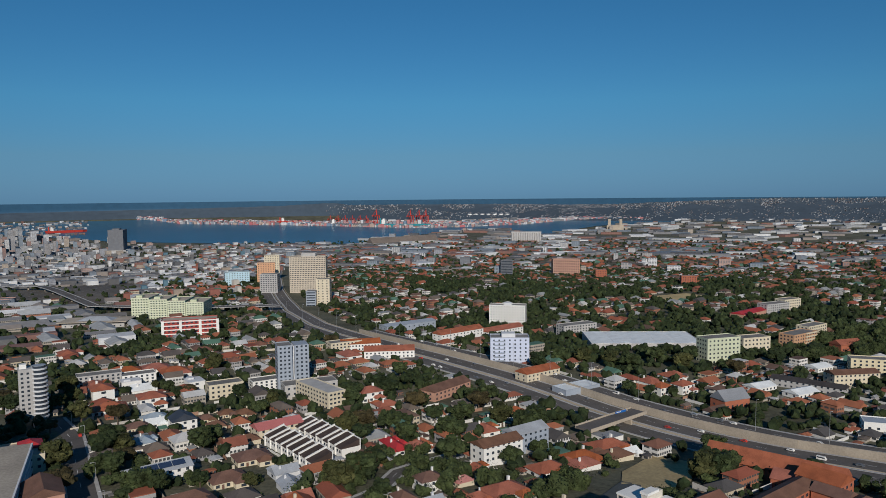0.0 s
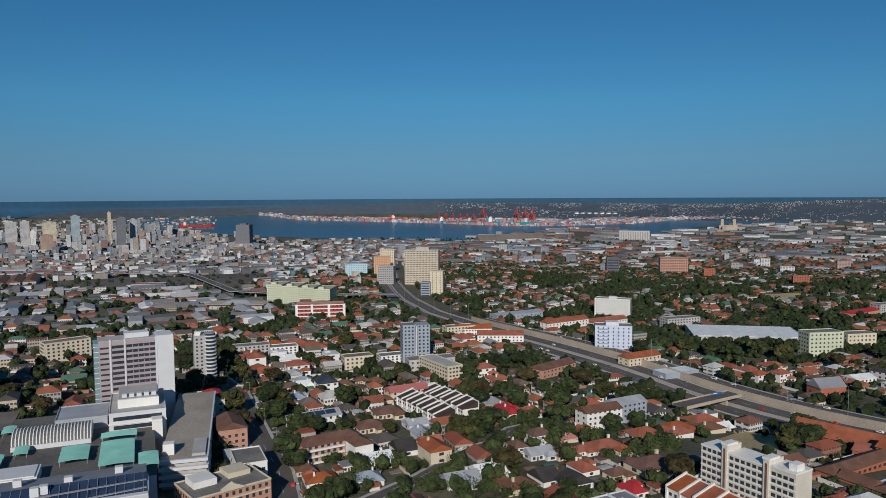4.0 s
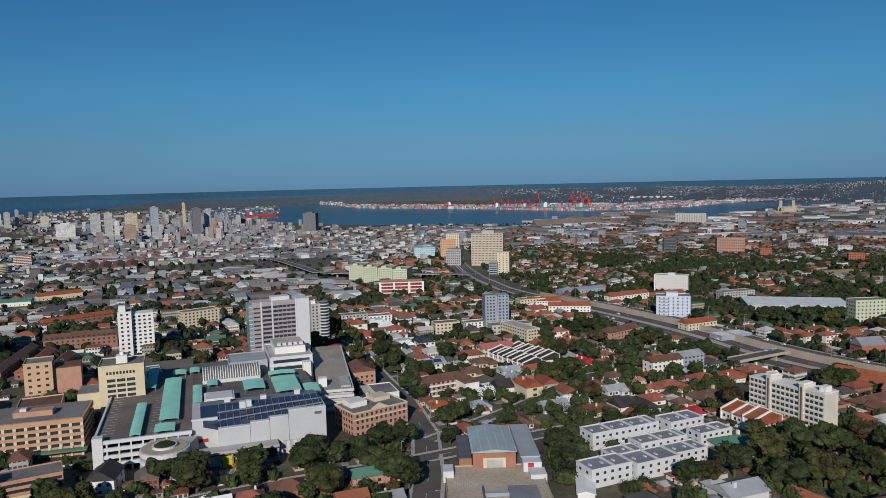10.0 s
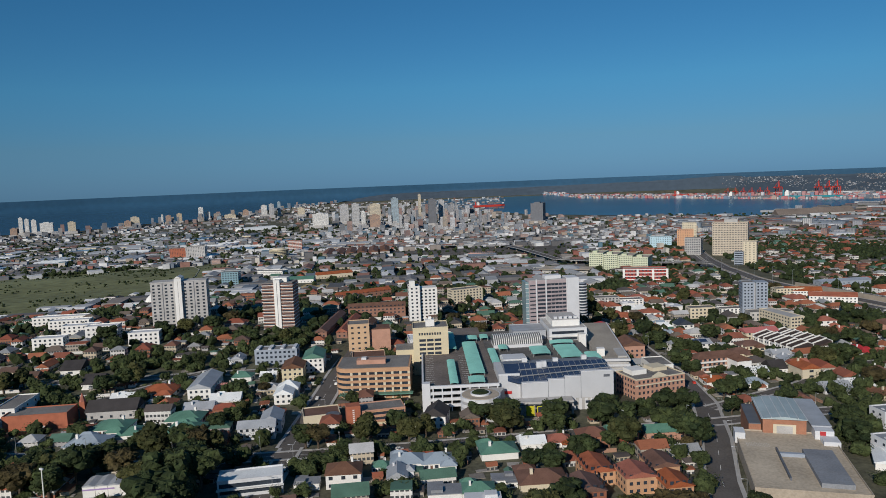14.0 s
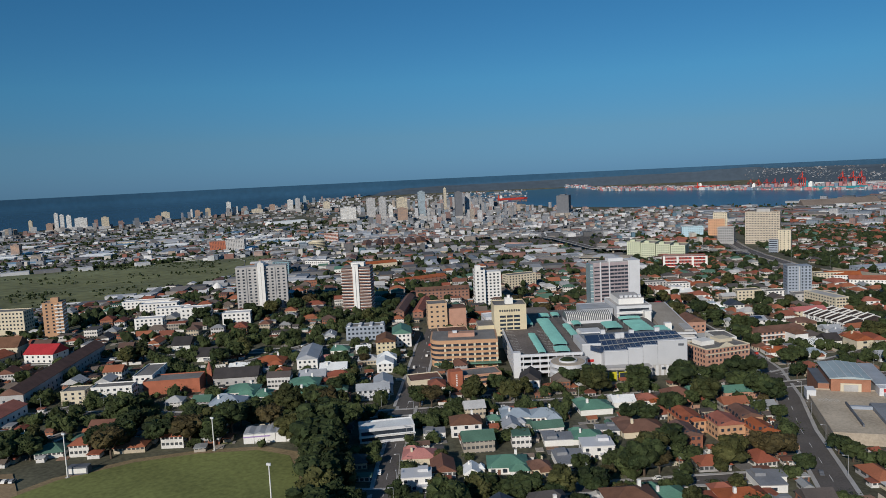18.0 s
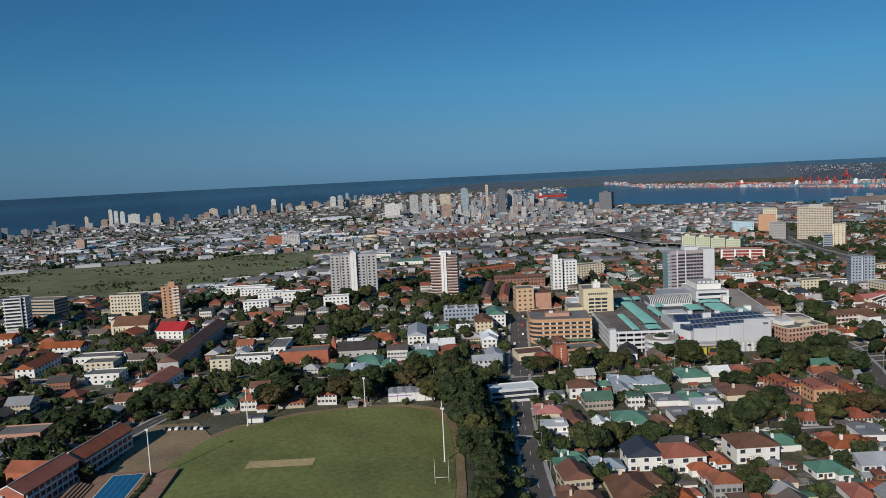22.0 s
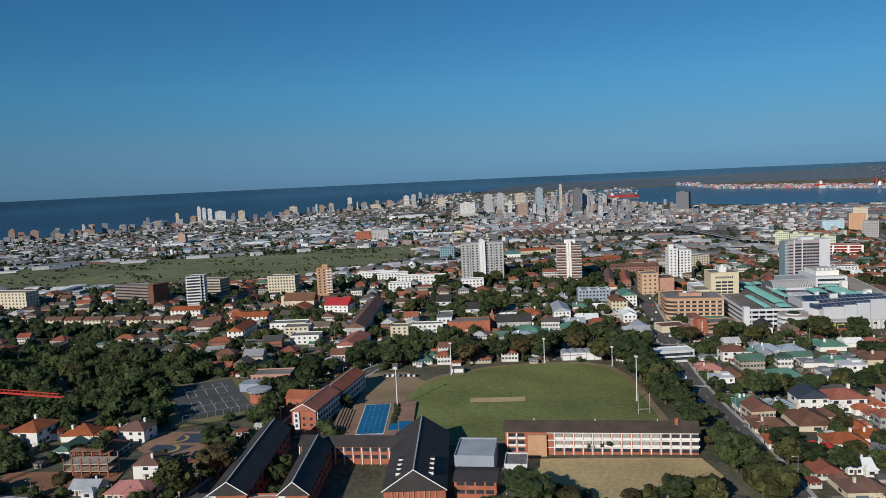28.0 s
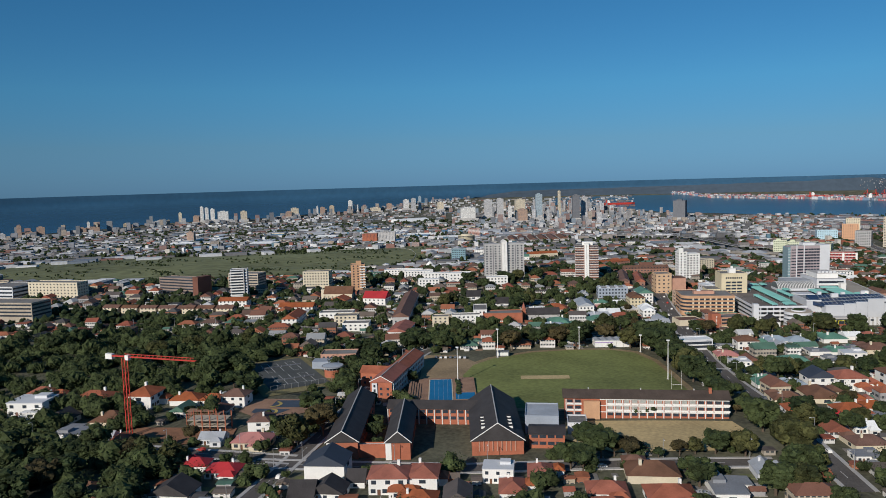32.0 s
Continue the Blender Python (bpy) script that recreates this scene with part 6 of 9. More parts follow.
# ---- streets ----
road("road_avenue", [(-236, 212), (-213, 130), (-190, 60), (-163, -16), (-140, -80)], 9)
road("road_market", [(-306, 470), (-288, 405), (-271, 338), (-250, 262), (-236, 212)], 13)
road("road_shop_street", [(-300, 168), (-262, 188), (-184, 226), (-110, 262), (-36, 296), (40, 330)], 9)
road("road_mall_street", [(-128, 600), (-104, 552), (-84, 489), (-68, 440), (-50, 391), (-36, 332), (-33, 272), (-34, 216), (-30, 140)], 12)
road("road_hill", [(-160, -10), (-217, 96), (-142, 120), (-60, 150)][1:], 8)
road("road_school_front", [(-380, -140), (-340, -128), (-290, -112), (-246, -92), (-170, -62)], 8)
road("road_corner", [(-350, -200), (-366, -130), (-398, 10), (-404, 80), (-396, 130)], 7)
road("road_west", [(-560, -170), (-470, -150), (-366, -130)], 8)
road("road_ridge", [(-700, 60), (-560, 110), (-404, 160), (-300, 176)], 8)
road("road_upper", [(-640, 220), (-500, 262), (-400, 300), (-300, 345)], 8)
road("road_lane", [(-470, 70), (-420, 190), (-360, 330)], 7)
road("road_valley", [(-34, 322), (19, 377), (44, 412), (62, 427), (75, 453), (99, 470), (132, 495)], 6.5)


def motorway():
    line = [(-19, 2100), (-16, 1643), (-10, 1410), (16, 1122), (46, 990), (78, 910), (128, 780), (187, 660), (228, 568), (288, 448), (370, 318), (470, 178)]
    deep = lambda x, y: land(x, y) - 0.2 if math.hypot(x - 270, y - 510) > 260 else land(x, y) - 0.2 + 0.4
    for off, name in ((-11, "road_motorway"), (11, "road_motorway"), (34, "road_service")):
        pts = []
        for i, (x, y) in enumerate(line):
            a, b = line[max(0, i - 1)], line[min(len(line) - 1, i + 1)]
            d = math.hypot(b[0] - a[0], b[1] - a[1])
            pts.append((x - (b[1] - a[1]) / d * off, y + (b[0] - a[0]) / d * off))
        if off > 30:
            road(name, pts[5:], 14, "broad asphalt service road above the motorway wall", lift=2.5)
        else:
            road(name, pts, 15, "broad asphalt motorway carriageway", lift=.45)
    for i in range(len(line) - 1):
        (x0, y0), (x1, y1) = line[i], line[i + 1]
        n = math.hypot(x1 - x0, y1 - y0)
        yaw = math.degrees(math.atan2(y1 - y0, x1 - x0))
        g, wall = Geo(), Geo()
        for off, h, geo in ((0, 1.0, g), (22, 5.5 if 5 <= i <= 10 else 1.2, wall)):
            c, s = math.cos(radians(yaw)), math.sin(radians(yaw))
            k = max(1, int(n / 15))
            for j in range(k):
                p = [(x0 + (n * q / k) * c - off * s, y0 + (n * q / k) * s + off * c) for q in (j, j + 1)]
                geo.solid([(p[0][0], p[0][1], land(*p[0]) - 1), (p[1][0], p[1][1], land(*p[1]) - 1), (p[1][0] - s * .6, p[1][1] + c * .6, land(*p[1]) - 1), (p[0][0] - s * .6, p[0][1] + c * .6, land(*p[0]) - 1)],
                          [(p[0][0], p[0][1], land(*p[0]) + h), (p[1][0], p[1][1], land(*p[1]) + h), (p[1][0] - s * .6, p[1][1] + c * .6, land(*p[1]) + h), (p[0][0] - s * .6, p[0][1] + c * .6, land(*p[0]) + h)])
        tagged(new("median_barrier", g.mesh("median_barrier", CONCRETE)), "beige concrete median barrier of the motorway", "barrier", kind="structure")
        tagged(new("retaining_wall", wall.mesh("retaining_wall", CONCRETE)), "tall beige concrete retaining wall along the motorway", "wall", kind="structure")
        keep_off(x0, y0, yaw, -4, -22, n + 4, 44)
    t = thing("road_bridge", 222, 520, 28, "concrete road bridge over the motorway with dark parapets", "bridge", z=47)
    box_part(t, "deck", -22, 0, 5.4, 36, 12, 6.6, ASPHALT)
    for y in (-.4, 12):
        box_part(t, "parapet", -22, y, 5.4, 36, y + .4, 7.6, CONCRETE)
    for x in (-14, 4, 22):
        box_part(t, "pier", x, 2, -3, x + 1.4, 10, 5.4, CONCRETE)
    g = thing("overhead_sign", 236, 540, 22, "blue overhead motorway sign on a steel gantry", "road sign", z=46)
    for x in (-10, 8):
        part("post", Geo().drum(x, 0, -1, 8, .25, .2, 8), STEEL, g)
    part("beam", Geo().box(-10, -.2, 7.4, 8, .2, 7.9), STEEL, g)
    part("panel", Geo().box(-4, -.35, 5.2, 6, -.2, 9), mat("blue_sign_paint", (0.02, 0.13, 0.42), .5, .1), g, "blue direction panel with pale bars")
    for i in range(3):
        part("lettering_bar", Geo().box(-3.2, -.37, 8.1 - i, 1 + i, -.35, 8.5 - i), WHITE, g)


motorway()

# street lamps along the motorway and the avenues
def street_lamp(x, y, h=10, yaw=0, z=None):
    t = thing("street_lamp", x, y, yaw, "grey steel street lamp with a curved arm", "street lamp", z=z, group="street lamps")
    part("pole", Geo().drum(0, 0, -1, h, .14, .09, 6), STEEL, t)
    arm = part("arm", Geo().box(0, -.06, h - .1, 1.8, .06, h + .05), STEEL, t)
    part("lamp_head", Geo().box(1.4, -.15, h - .15, 2.3, .15, h + .05), LGREY, arm)


for i in range(22):
    f = i / 21
    x, y = 380 + (-20 - 380) * f, 330 + (1120 - 330) * f + 20 * math.sin(f * 3.14)
    street_lamp(x, y, 22, 20)
for track, side, width, hgt in ROADS[:9]:
    for i in range(2, len(track) - 1, 4):
        (x, y), (sx, sy) = track[i], side[i]
        street_lamp(x + sx * (width / 2 + 1), y + sy * (width / 2 + 1), 9, math.degrees(math.atan2(-sy, -sx)))


# ---- vehicles ----
def car_kind(name, paint, label, van=False):
    t = new(name)
    tagged(t, label, "car" if not van else "minibus", "vehicles on the roads")
    n, h = (4.3, 1.45) if not van else (4.9, 2.1)
    side = [(-n / 2, .35), (n / 2, .35), (n / 2, .75), (n * .28, .9), (n * .12, h), (-n * .3, h), (-n * .47, .95)] if not van else [(-n / 2, .35), (n / 2, .35), (n / 2, 1.0), (n * .36, h), (-n / 2, h)]
    part("body", Geo().solid([(x, -.85, z) for x, z in side], [(x, .85, z) for x, z in side]), paint, t)
    q = [(n * .245, .95), (n * .11, h - .08), (-n * .29, h - .08), (-n * .40, .97)] if not van else [(n * .42, 1.2), (n * .35, h - .15), (-n * .46, h - .15), (-n * .46, 1.2)]
    part("side_glass", Geo().solid([(x, -.87, z) for x, z in q], [(x, .87, z) for x, z in q]), GLASS, t)
    part("windscreen", Geo().box(n * .10, -.75, .95, n * .2, .75, h - .15), GLASS, t)
    for a in (-n * .32, n * .32):
        for b in (-.8, .8):
            part("wheel", Geo().solid([(a + .33 * math.cos(.785 * i), b - .1, .33 + .33 * math.sin(.785 * i)) for i in range(8)], [(a + .33 * math.cos(.785 * i), b + .1, .33 + .33 * math.sin(.785 * i)) for i in range(8)]), DGREY, t)
    return t


CARS = [car_kind("car", WHITE, "small white hatchback car on the asphalt"), car_kind("car", STEEL, "silver hatchback car on the asphalt"), car_kind("car", DGREY, "dark grey car on the asphalt"),
        car_kind("car", REDSTEEL, "red hatchback car on the asphalt"), car_kind("minibus", WHITE, "white minibus taxi on the road", True)]
PARKED = set()


def car(k, x, y, yaw, z=None):
    m = pose(x, y, (land(x, y) + .24) if z is None else z, 0, 0, yaw)
    if k in PARKED:
        copy_thing(CARS[k], m)
    else:
        CARS[k].matrix_basis = m
        PARKED.add(k)


rc = random.Random(4)
for n, (track, side, width, hgt) in enumerate(ROADS):
    big = width > 12
    for i in range(1, len(track) - 1):
        if rc.random() < (.30 if big else .12):
            (x, y), (sx, sy) = track[i], side[i]
            o = rc.choice((-1, 1)) * (width * (.25 if big or rc.random() < .3 else .40))
            yaw = math.degrees(math.atan2(-sx, sy)) + (180 if o > 0 else 0)
            if math.hypot(x + 75, y + 145) < 1000:
                car(rc.choice((0, 0, 0, 1, 2, 3, 4)), x + sx * o, y + sy * o, yaw, hgt(x, y) + .03)
for i in range(7):
    car(rc.choice((0, 1, 2)), -388 + 3.2 * i, 66 + 1.0 * i, 108, land(-380, 66) + .45)


# ---- rail yards, viaducts and playing fields below the ridge ----
YARD = mat("oily_rail_yard_ground", (0.12, 0.105, 0.09), .95, .3, 8.0)
sheet("rail_yard", [(-720, 1380), (-470, 1250), (-240, 1280), (-250, 1650), (-400, 2250), (-640, 2250), (-740, 1800)], 0, YARD, "dark oily ground of the railway yards", draped=True, lift=.5, cell=40)
keep_off(-460, 1500, 0, -220, -200, 200, 560)
tracks = Geo()
for i in range(12):
    x0 = -640 + 30 * i
    for k in range(14):
        p, q = (x0 + 6 * k, 1330 + 50 * k), (x0 + 6 * k + 6, 1380 + 50 * k)
        tracks.poly((p[0], p[1], land(*p) + .7), (p[0] + 2.2, p[1], land(*p) + .7), (q[0] + 2.2, q[1], land(*q) + .7), (q[0], q[1], land(*q) + .7))
tagged(new("railway_tracks", tracks.mesh("railway_tracks", mat("pale_track_ballast", (0.21, 0.19, 0.17), .95, .3, 3.0))), "pale ballast strips of many railway tracks", "railway", kind="stuff")


def viaduct(pts, h, w=13):
    road("road_viaduct", pts, w, "raised concrete road viaduct on piers", z=lambda x, y: land(x, y) + h, step=40)
    for (x0, y0), (x1, y1) in zip(pts, pts[1:]):
        n = max(1, int(math.hypot(x1 - x0, y1 - y0) / 55))
        for i in range(n):
            x, y = x0 + (x1 - x0) * (i + .5) / n, y0 + (y1 - y0) * (i + .5) / n
            t = thing("viaduct_pier", x, y, 22, "concrete pier under the road viaduct", "pier", group="viaduct piers")
            part("column", Geo().box(-1.2, -2, -1, 1.2, 2, h - 2), CONCRETE, t)
            part("crosshead", Geo().box(-1.4, -w / 2, h - 2, 1.4, w / 2, h - .7), CONCRETE, t)


viaduct([(-1080, 1800), (-880, 1690), (-690, 1630), (-572, 1763), (-470, 2049), (-380, 2400)], 9)
viaduct([(-690, 1640), (-520, 1580), (-411, 1510), (-324, 1339), (-250, 1200), (-100, 1140), (10, 1125)], 8)
sheet("school_field", [(171, 402), (183, 392), (212, 412), (240, 448), (225, 474), (190, 440)], 0, DRYLAWN, "dry tan school playing field", draped=True, lift=.5)
sheet("school_court", [(150, 388), (165, 376), (196, 405), (180, 420)], 0, COURT, "grey school ball court", draped=True, lift=.5)
keep_off(190, 420, 48, -52, -18, 52, 18)
sheet("park_field", [(-520, 640), (-440, 650), (-452, 712), (-535, 700)], 0, LAWN, "pale green park field among trees", draped=True, lift=.5)
keep_off(-485, 675, 5, -44, -34, 44, 34)
sheet("park_field", [(-610, 905), (-545, 915), (-555, 965), (-620, 955)], 0, DRYLAWN, "dry open field below the flats", draped=True, lift=.5)
keep_off(-582, 935, 5, -36, -30, 36, 30)
sheet("park_field", [(560, 1060), (640, 1075), (630, 1130), (555, 1115)], 0, DRYLAWN, "dry open field among red roofs", draped=True, lift=.5)
keep_off(600, 1095, 5, -44, -38, 44, 38)

# red scaffolding and stacked formwork on the building site
t = thing("scaffolding", -452, -106, 20, "red steel scaffolding bays on the building site", "scaffolding")
for i in range(7):
    for j in range(3):
        part("standard", Geo().box(3 * i, 2.5 * j, -1, 3 * i + .14, 2.5 * j + .14, 5 + (i * 7 % 3)), REDSTEEL, t)
for i in range(4):
    part("platform", Geo().box(0, 0, 1.4 + 1.5 * i, 18 - 3 * (i % 2), 5.2, 1.5 + 1.5 * i), PAVING, t)
sheet("site_ground", [(-470, -122), (-420, -104), (-412, -118), (-430, -134), (-462, -136)], 0, mat("red_site_earth", (0.26, 0.13, 0.075), .95, .3, 2.0), "red bare earth of the building site", draped=True, lift=.45)
# ---- the distance: sea, bay, hills, harbour, city ----
def at_bearing(b, r):
    return EYE.x - r * math.sin(radians(b)), EYE.y + r * math.cos(radians(b))


def sea_level(r):
    return 2.0 if r < 3000 else 2.0 - 0.0052 * (r - 3000) * min(1, (r - 3000) / 20000)


def water_sheet(name, label, b0, b1, inner, outer, lift, material, step=0.5, rings=24):
    geo = Geo()
    n = int((b1 - b0) / step)
    for i in range(n + 1):
        b = b0 + (b1 - b0) * i / n
        r0, r1 = inner(b), max(inner(b) + 1, outer(b))
        for k in range(rings + 1):
            r = r0 * (r1 / r0) ** (k / rings)
            x, y = at_bearing(b, r)
            geo.v.append(draw_in(x, y, max(sea_level(r), -1e9) + 2.4 + lift))
    for i in range(n):
        for k in range(rings):
            q = i * (rings + 1) + k
            geo.f.append((q, q + 1, q + rings + 2, q + rings + 1))
    ob = tagged(new(name, geo.mesh(name, material)), label, "water", kind="structure")
    return ob


SEAW = mat("open_sea_water", (0.030, 0.085, 0.150), 0.2, 0.12, 60.0, 0.0, spec=0.5)
BAYW = mat("harbour_water", (0.040, 0.125, 0.20), 0.3, 0.15, 40.0, 0.1, spec=0.25)
NEAR_SHORE = [(19, 4961), (17.4, 4700), (10.1, 3615), (1.1, 3216), (-6.5, 3124), (-7.6, 3389), (-11.6, 3768), (-14.0, 4110), (-16.1, 4271), (-17.3, 4084), (-19.8, 3583), (-21.8, 4069), (-23.8, 4572), (-26.6, 4879), (-29.3, 5236)]
FAR_SHORE = [(19, 4990), (18.1, 6700), (8.3, 6900), (6.2, 5658), (0.6, 5186), (-3.5, 4865), (-8.1, 4520), (-11.1, 4397), (-14.4, 4487), (-16.0, 4611), (-18.5, 4819), (-21.4, 5433), (-24.6, 5628), (-29.3, 5427)]
water_sheet("water_sea", "deep blue open sea reaching the horizon", -60, 100, lambda b: between(COAST, b), lambda b: 70000, 0.0, SEAW)
water_sheet("water_bay", "blue harbour water between quays and the bluff", -29.3, 19, lambda b: between(NEAR_SHORE, b), lambda b: between(FAR_SHORE, b), 0.6, BAYW)


def hills():
    """The long wooded bluff and the built-up hills beyond the harbour, below the horizon."""
    crest = [(26, -0.030), (23.5, -0.0230), (21.5, -0.0190), (19.3, -0.0180), (14.2, -0.0176), (8.6, -0.0165), (2.6, -0.0150), (-0.5, -0.0140), (-3.2, -0.0116), (-4.7, -0.0114), (-5.5, -0.0137), (-10.8, -0.0140),
             (-17.0, -0.0142), (-21.3, -0.0158), (-25.6, -0.0150), (-29.7, -0.0122), (-35.5, -0.0090), (-43.1, -0.0095), (-60, -0.012)]
    geo = Geo()
    n, rings = 340, 10
    for i in range(n + 1):
        b = 26 - 86 * i / n
        r0, r1 = (7300, 8600) if b > -5 else (5900, 8300)
        if b < -5:
            r0 = max(5300, r0 - 30 * (-5 - b))
        top = between(crest, b) + 0.0007 * noise.noise((b * 0.9, 0, 0)) + 0.0004 * noise.noise((b * 3.1, 5, 0))
        for k in range(rings + 1):
            f = k / rings
            r = r0 + (r1 - r0) * f
            zt = EYE.z + top * r1 + (noise.noise((b * 0.8, f * 4, 3)) * 14 if 0 < f < 1 else 0)
            z = sea_level(r) + 1 + (zt - sea_level(r1)) * (f ** 0.75)
            x, y = at_bearing(b, r)
            geo.v.append(draw_in(x, y, z))
    for i in range(n):
        for k in range(rings):
            q = i * (rings + 1) + k
            geo.f.append((q, q + rings + 1, q + rings + 2, q + 1))
    # the blue of distance haze is put into the slopes' base colour
    m = mat("hazed_wooded_slopes", (0.052, 0.074, 0.100), 0.95, 0.14, 60.0)
    ob = tagged(new("far_hills", geo.mesh("far_hills", m)), "dark wooded bluff and hills beyond the harbour, haze blue in their colour", "hills", kind="structure")
    for p in ob.data.polygons:
        p.use_smooth = True
    houses, trees = Geo(), Geo()
    rng = random.Random(5)
    for i in range(5200):
        b = rng.uniform(-46, -3.6)
        f = rng.random() ** 0.8 * 0.99
        r0 = max(5300, 5900 - 30 * (-5 - b)) if b < -5 else 7300
        r1 = 8300 if b < -5 else 8600
        if noise.noise((b * 0.55, f * 3.0, 8)) + 0.25 * f < -0.02 or rng.random() > (-2.6 - b) / 9:
            continue
        r = r0 + (r1 - r0) * f
        top = between(crest, b)
        z = sea_level(r) + 1 + (EYE.z + top * r1 - sea_level(r1)) * (f ** 0.75)
        x, y = at_bearing(b, r)
        x, y, z = draw_in(x, y, z)
        w, h = rng.uniform(2.5, 8), rng.uniform(1.2, 2.8)
        houses.box(x - w / 2, y - 3, z - 4, x + w / 2, y + 3, z + h)
    tagged(new("hillside_houses", houses.mesh("hillside_houses", HAZED_HOUSES)), "pale scattered houses on the far hills, haze grey in their colours", "houses", kind="stuff")


hills()


def far_block(geo, x, y, w, d, h, yaw=22, z=None):
    x1, y1, z1 = draw_in(x, y, land(x, y) if z is None else z)
    k = math.hypot(x1 - EYE.x, y1 - EYE.y) / max(1.0, math.hypot(x - EYE.x, y - EYE.y))
    box = Geo().box(-w / 2 * k, -d / 2 * k, -3, w / 2 * k, d / 2 * k, h * k)
    geo.moved(box, pose(x1, y1, z1, 0, 0, yaw))


def city_tower(x, y, w, h, tone, label, yaw=22, d=None):
    """A far tower: shaft, plinth and roof plant; past the near city it is drawn in with the distance."""
    b, r = math.degrees(math.atan2(EYE.x - x, y - EYE.y)), math.hypot(x - EYE.x, y - EYE.y)
    f = 1.25 if b < 27 else max(1.0, between(COAST, b) * 0.95 / r) if r > 2600 else 1.15
    f = min(f, 1.55)
    h = 193 + (h * 0.93 - 193) * f
    x, y, w, d = EYE.x + (x - EYE.x) * f, EYE.y + (y - EYE.y) * f, w * f, (d or w * 0.6) * f
    x1, y1, z1 = draw_in(x, y, 4.0)
    k = math.hypot(x1 - EYE.x, y1 - EYE.y) / (r * f)
    w, h, d = w * k * 0.7, max(h, 22) * k, d * k
    t = thing("city_tower", x1, y1, yaw, label, "tower", z=z1, group="city towers")
    part("shaft", Geo().box(-w / 2, -d / 2, 0, w / 2, d / 2, h), tone, t)
    part("plinth", Geo().box(-w * 0.7, -d * 0.7, -3, w * 0.7, d * 0.7, min(14, h * 0.2)), GREYW, t)
    part("plant_room", Geo().box(-w * 0.25, -d * 0.25, h, w * 0.2, d * 0.25, h + 4 * k), tone, t)


def tower_tone(name, rgb, storey=3.4, bay=3.6):
    return windowed(name, [rgb], storey, bay)


T_WHITE = tower_tone("white_tower_walls", (0.72, 0.71, 0.68), 3.4, 5.0)
T_TAN = tower_tone("tan_tower_walls", (0.54, 0.43, 0.29))
T_BROWN = tower_tone("brown_tower_walls", (0.42, 0.28, 0.20))
T_GREY = tower_tone("grey_tower_walls", (0.48, 0.48, 0.48))
T_DARK = tower_tone("dark_tower_walls", (0.16, 0.165, 0.18))
T_BLUE = tower_tone("blue_glass_tower_walls", (0.34, 0.43, 0.48), 3.4, 2.0)
T_CREAM = tower_tone("cream_tower_walls", (0.62, 0.54, 0.40))
WT, TN, BR, GY, DK, BL, CR = ((T_WHITE, "tall white apartment tower near the shore"), (T_TAN, "tan high-rise tower in the city"), (T_BROWN, "brown brick high-rise tower"),
                              (T_GREY, "grey concrete office tower"), (T_DARK, "dark glass office tower"), (T_BLUE, "blue glass office tower"), (T_CREAM, "cream high-rise apartment tower"))
for x, y, w, h, tone in ((-2286, 1732, 53, 61, GY), (-2610, 2120, 20, 83, CR), (-2492, 2102, 34, 69, BR), (-2562, 2203, 21, 108, WT), (-2547, 2218, 22, 101, WT),
                         (-2544, 2250, 26, 95, WT), (-2519, 2290, 68, 80, WT), (-2487, 2391, 43, 75, CR), (-2261, 2459, 37, 69, BR), (-2270, 2516, 50, 83, CR)):
    city_tower(x, y, w, h, *tone, yaw=40)
for x, y, w, h, tone in ((-2215, 2625, 11, 87, WT), (-2195, 2640, 31, 81, BR), (-2009, 2467, 30, 96, TN), (-1911, 2476, 26, 120, WT), (-1890, 2490, 30, 100, WT), (-1686, 2266, 24, 83, BL),
                         (-1707, 2372, 60, 60, CR), (-1709, 2489, 30, 103, BR), (-1596, 2441, 31, 122, WT), (-1521, 2369, 25, 129, GY), (-1545, 2470, 16, 135, BL)):
    city_tower(x, y, w, h, *tone, yaw=36)
for x, y, w, h, tone in ((-1423, 2423, 38, 108, CR), (-1220, 2189, 78, 93, WT), (-1188, 2315, 45, 120, GY), (-1110, 2240, 35, 125, GY), (-1026, 2113, 19, 101, WT), (-1009, 2174, 51, 123, CR),
                         (-953, 2035, 44, 92, BR), (-946, 2198, 33, 142, BL), (-932, 2415, 14, 147, CR), (-796, 2144, 33, 137, DK), (-782, 2201, 25, 130, GY), (-1744, 1288, 30, 63, BR)):
    city_tower(x, y, w, h, *tone, yaw=26)
city_tower(-455, 2175, 55, 112, *DK, yaw=0, d=50)
for x, y, w, h, tone in ((-2700, 1500, 40, 60, BR), (-2760, 1450, 22, 70, BR), (-2790, 1300, 60, 35, GY), (-2690, 1700, 16, 66, WT), (-2670, 1720, 16, 60, CR), (-2660, 1650, 40, 40, BR), (-2700, 1350, 30, 40, GY),
                         (-2800, 1150, 26, 44, BR), (-2350, 1240, 60, 34, BR), (-2230, 1390, 60, 40, BR), (-2650, 1850, 24, 50, TN)):
    city_tower(x, y, w, h, *tone, yaw=50)


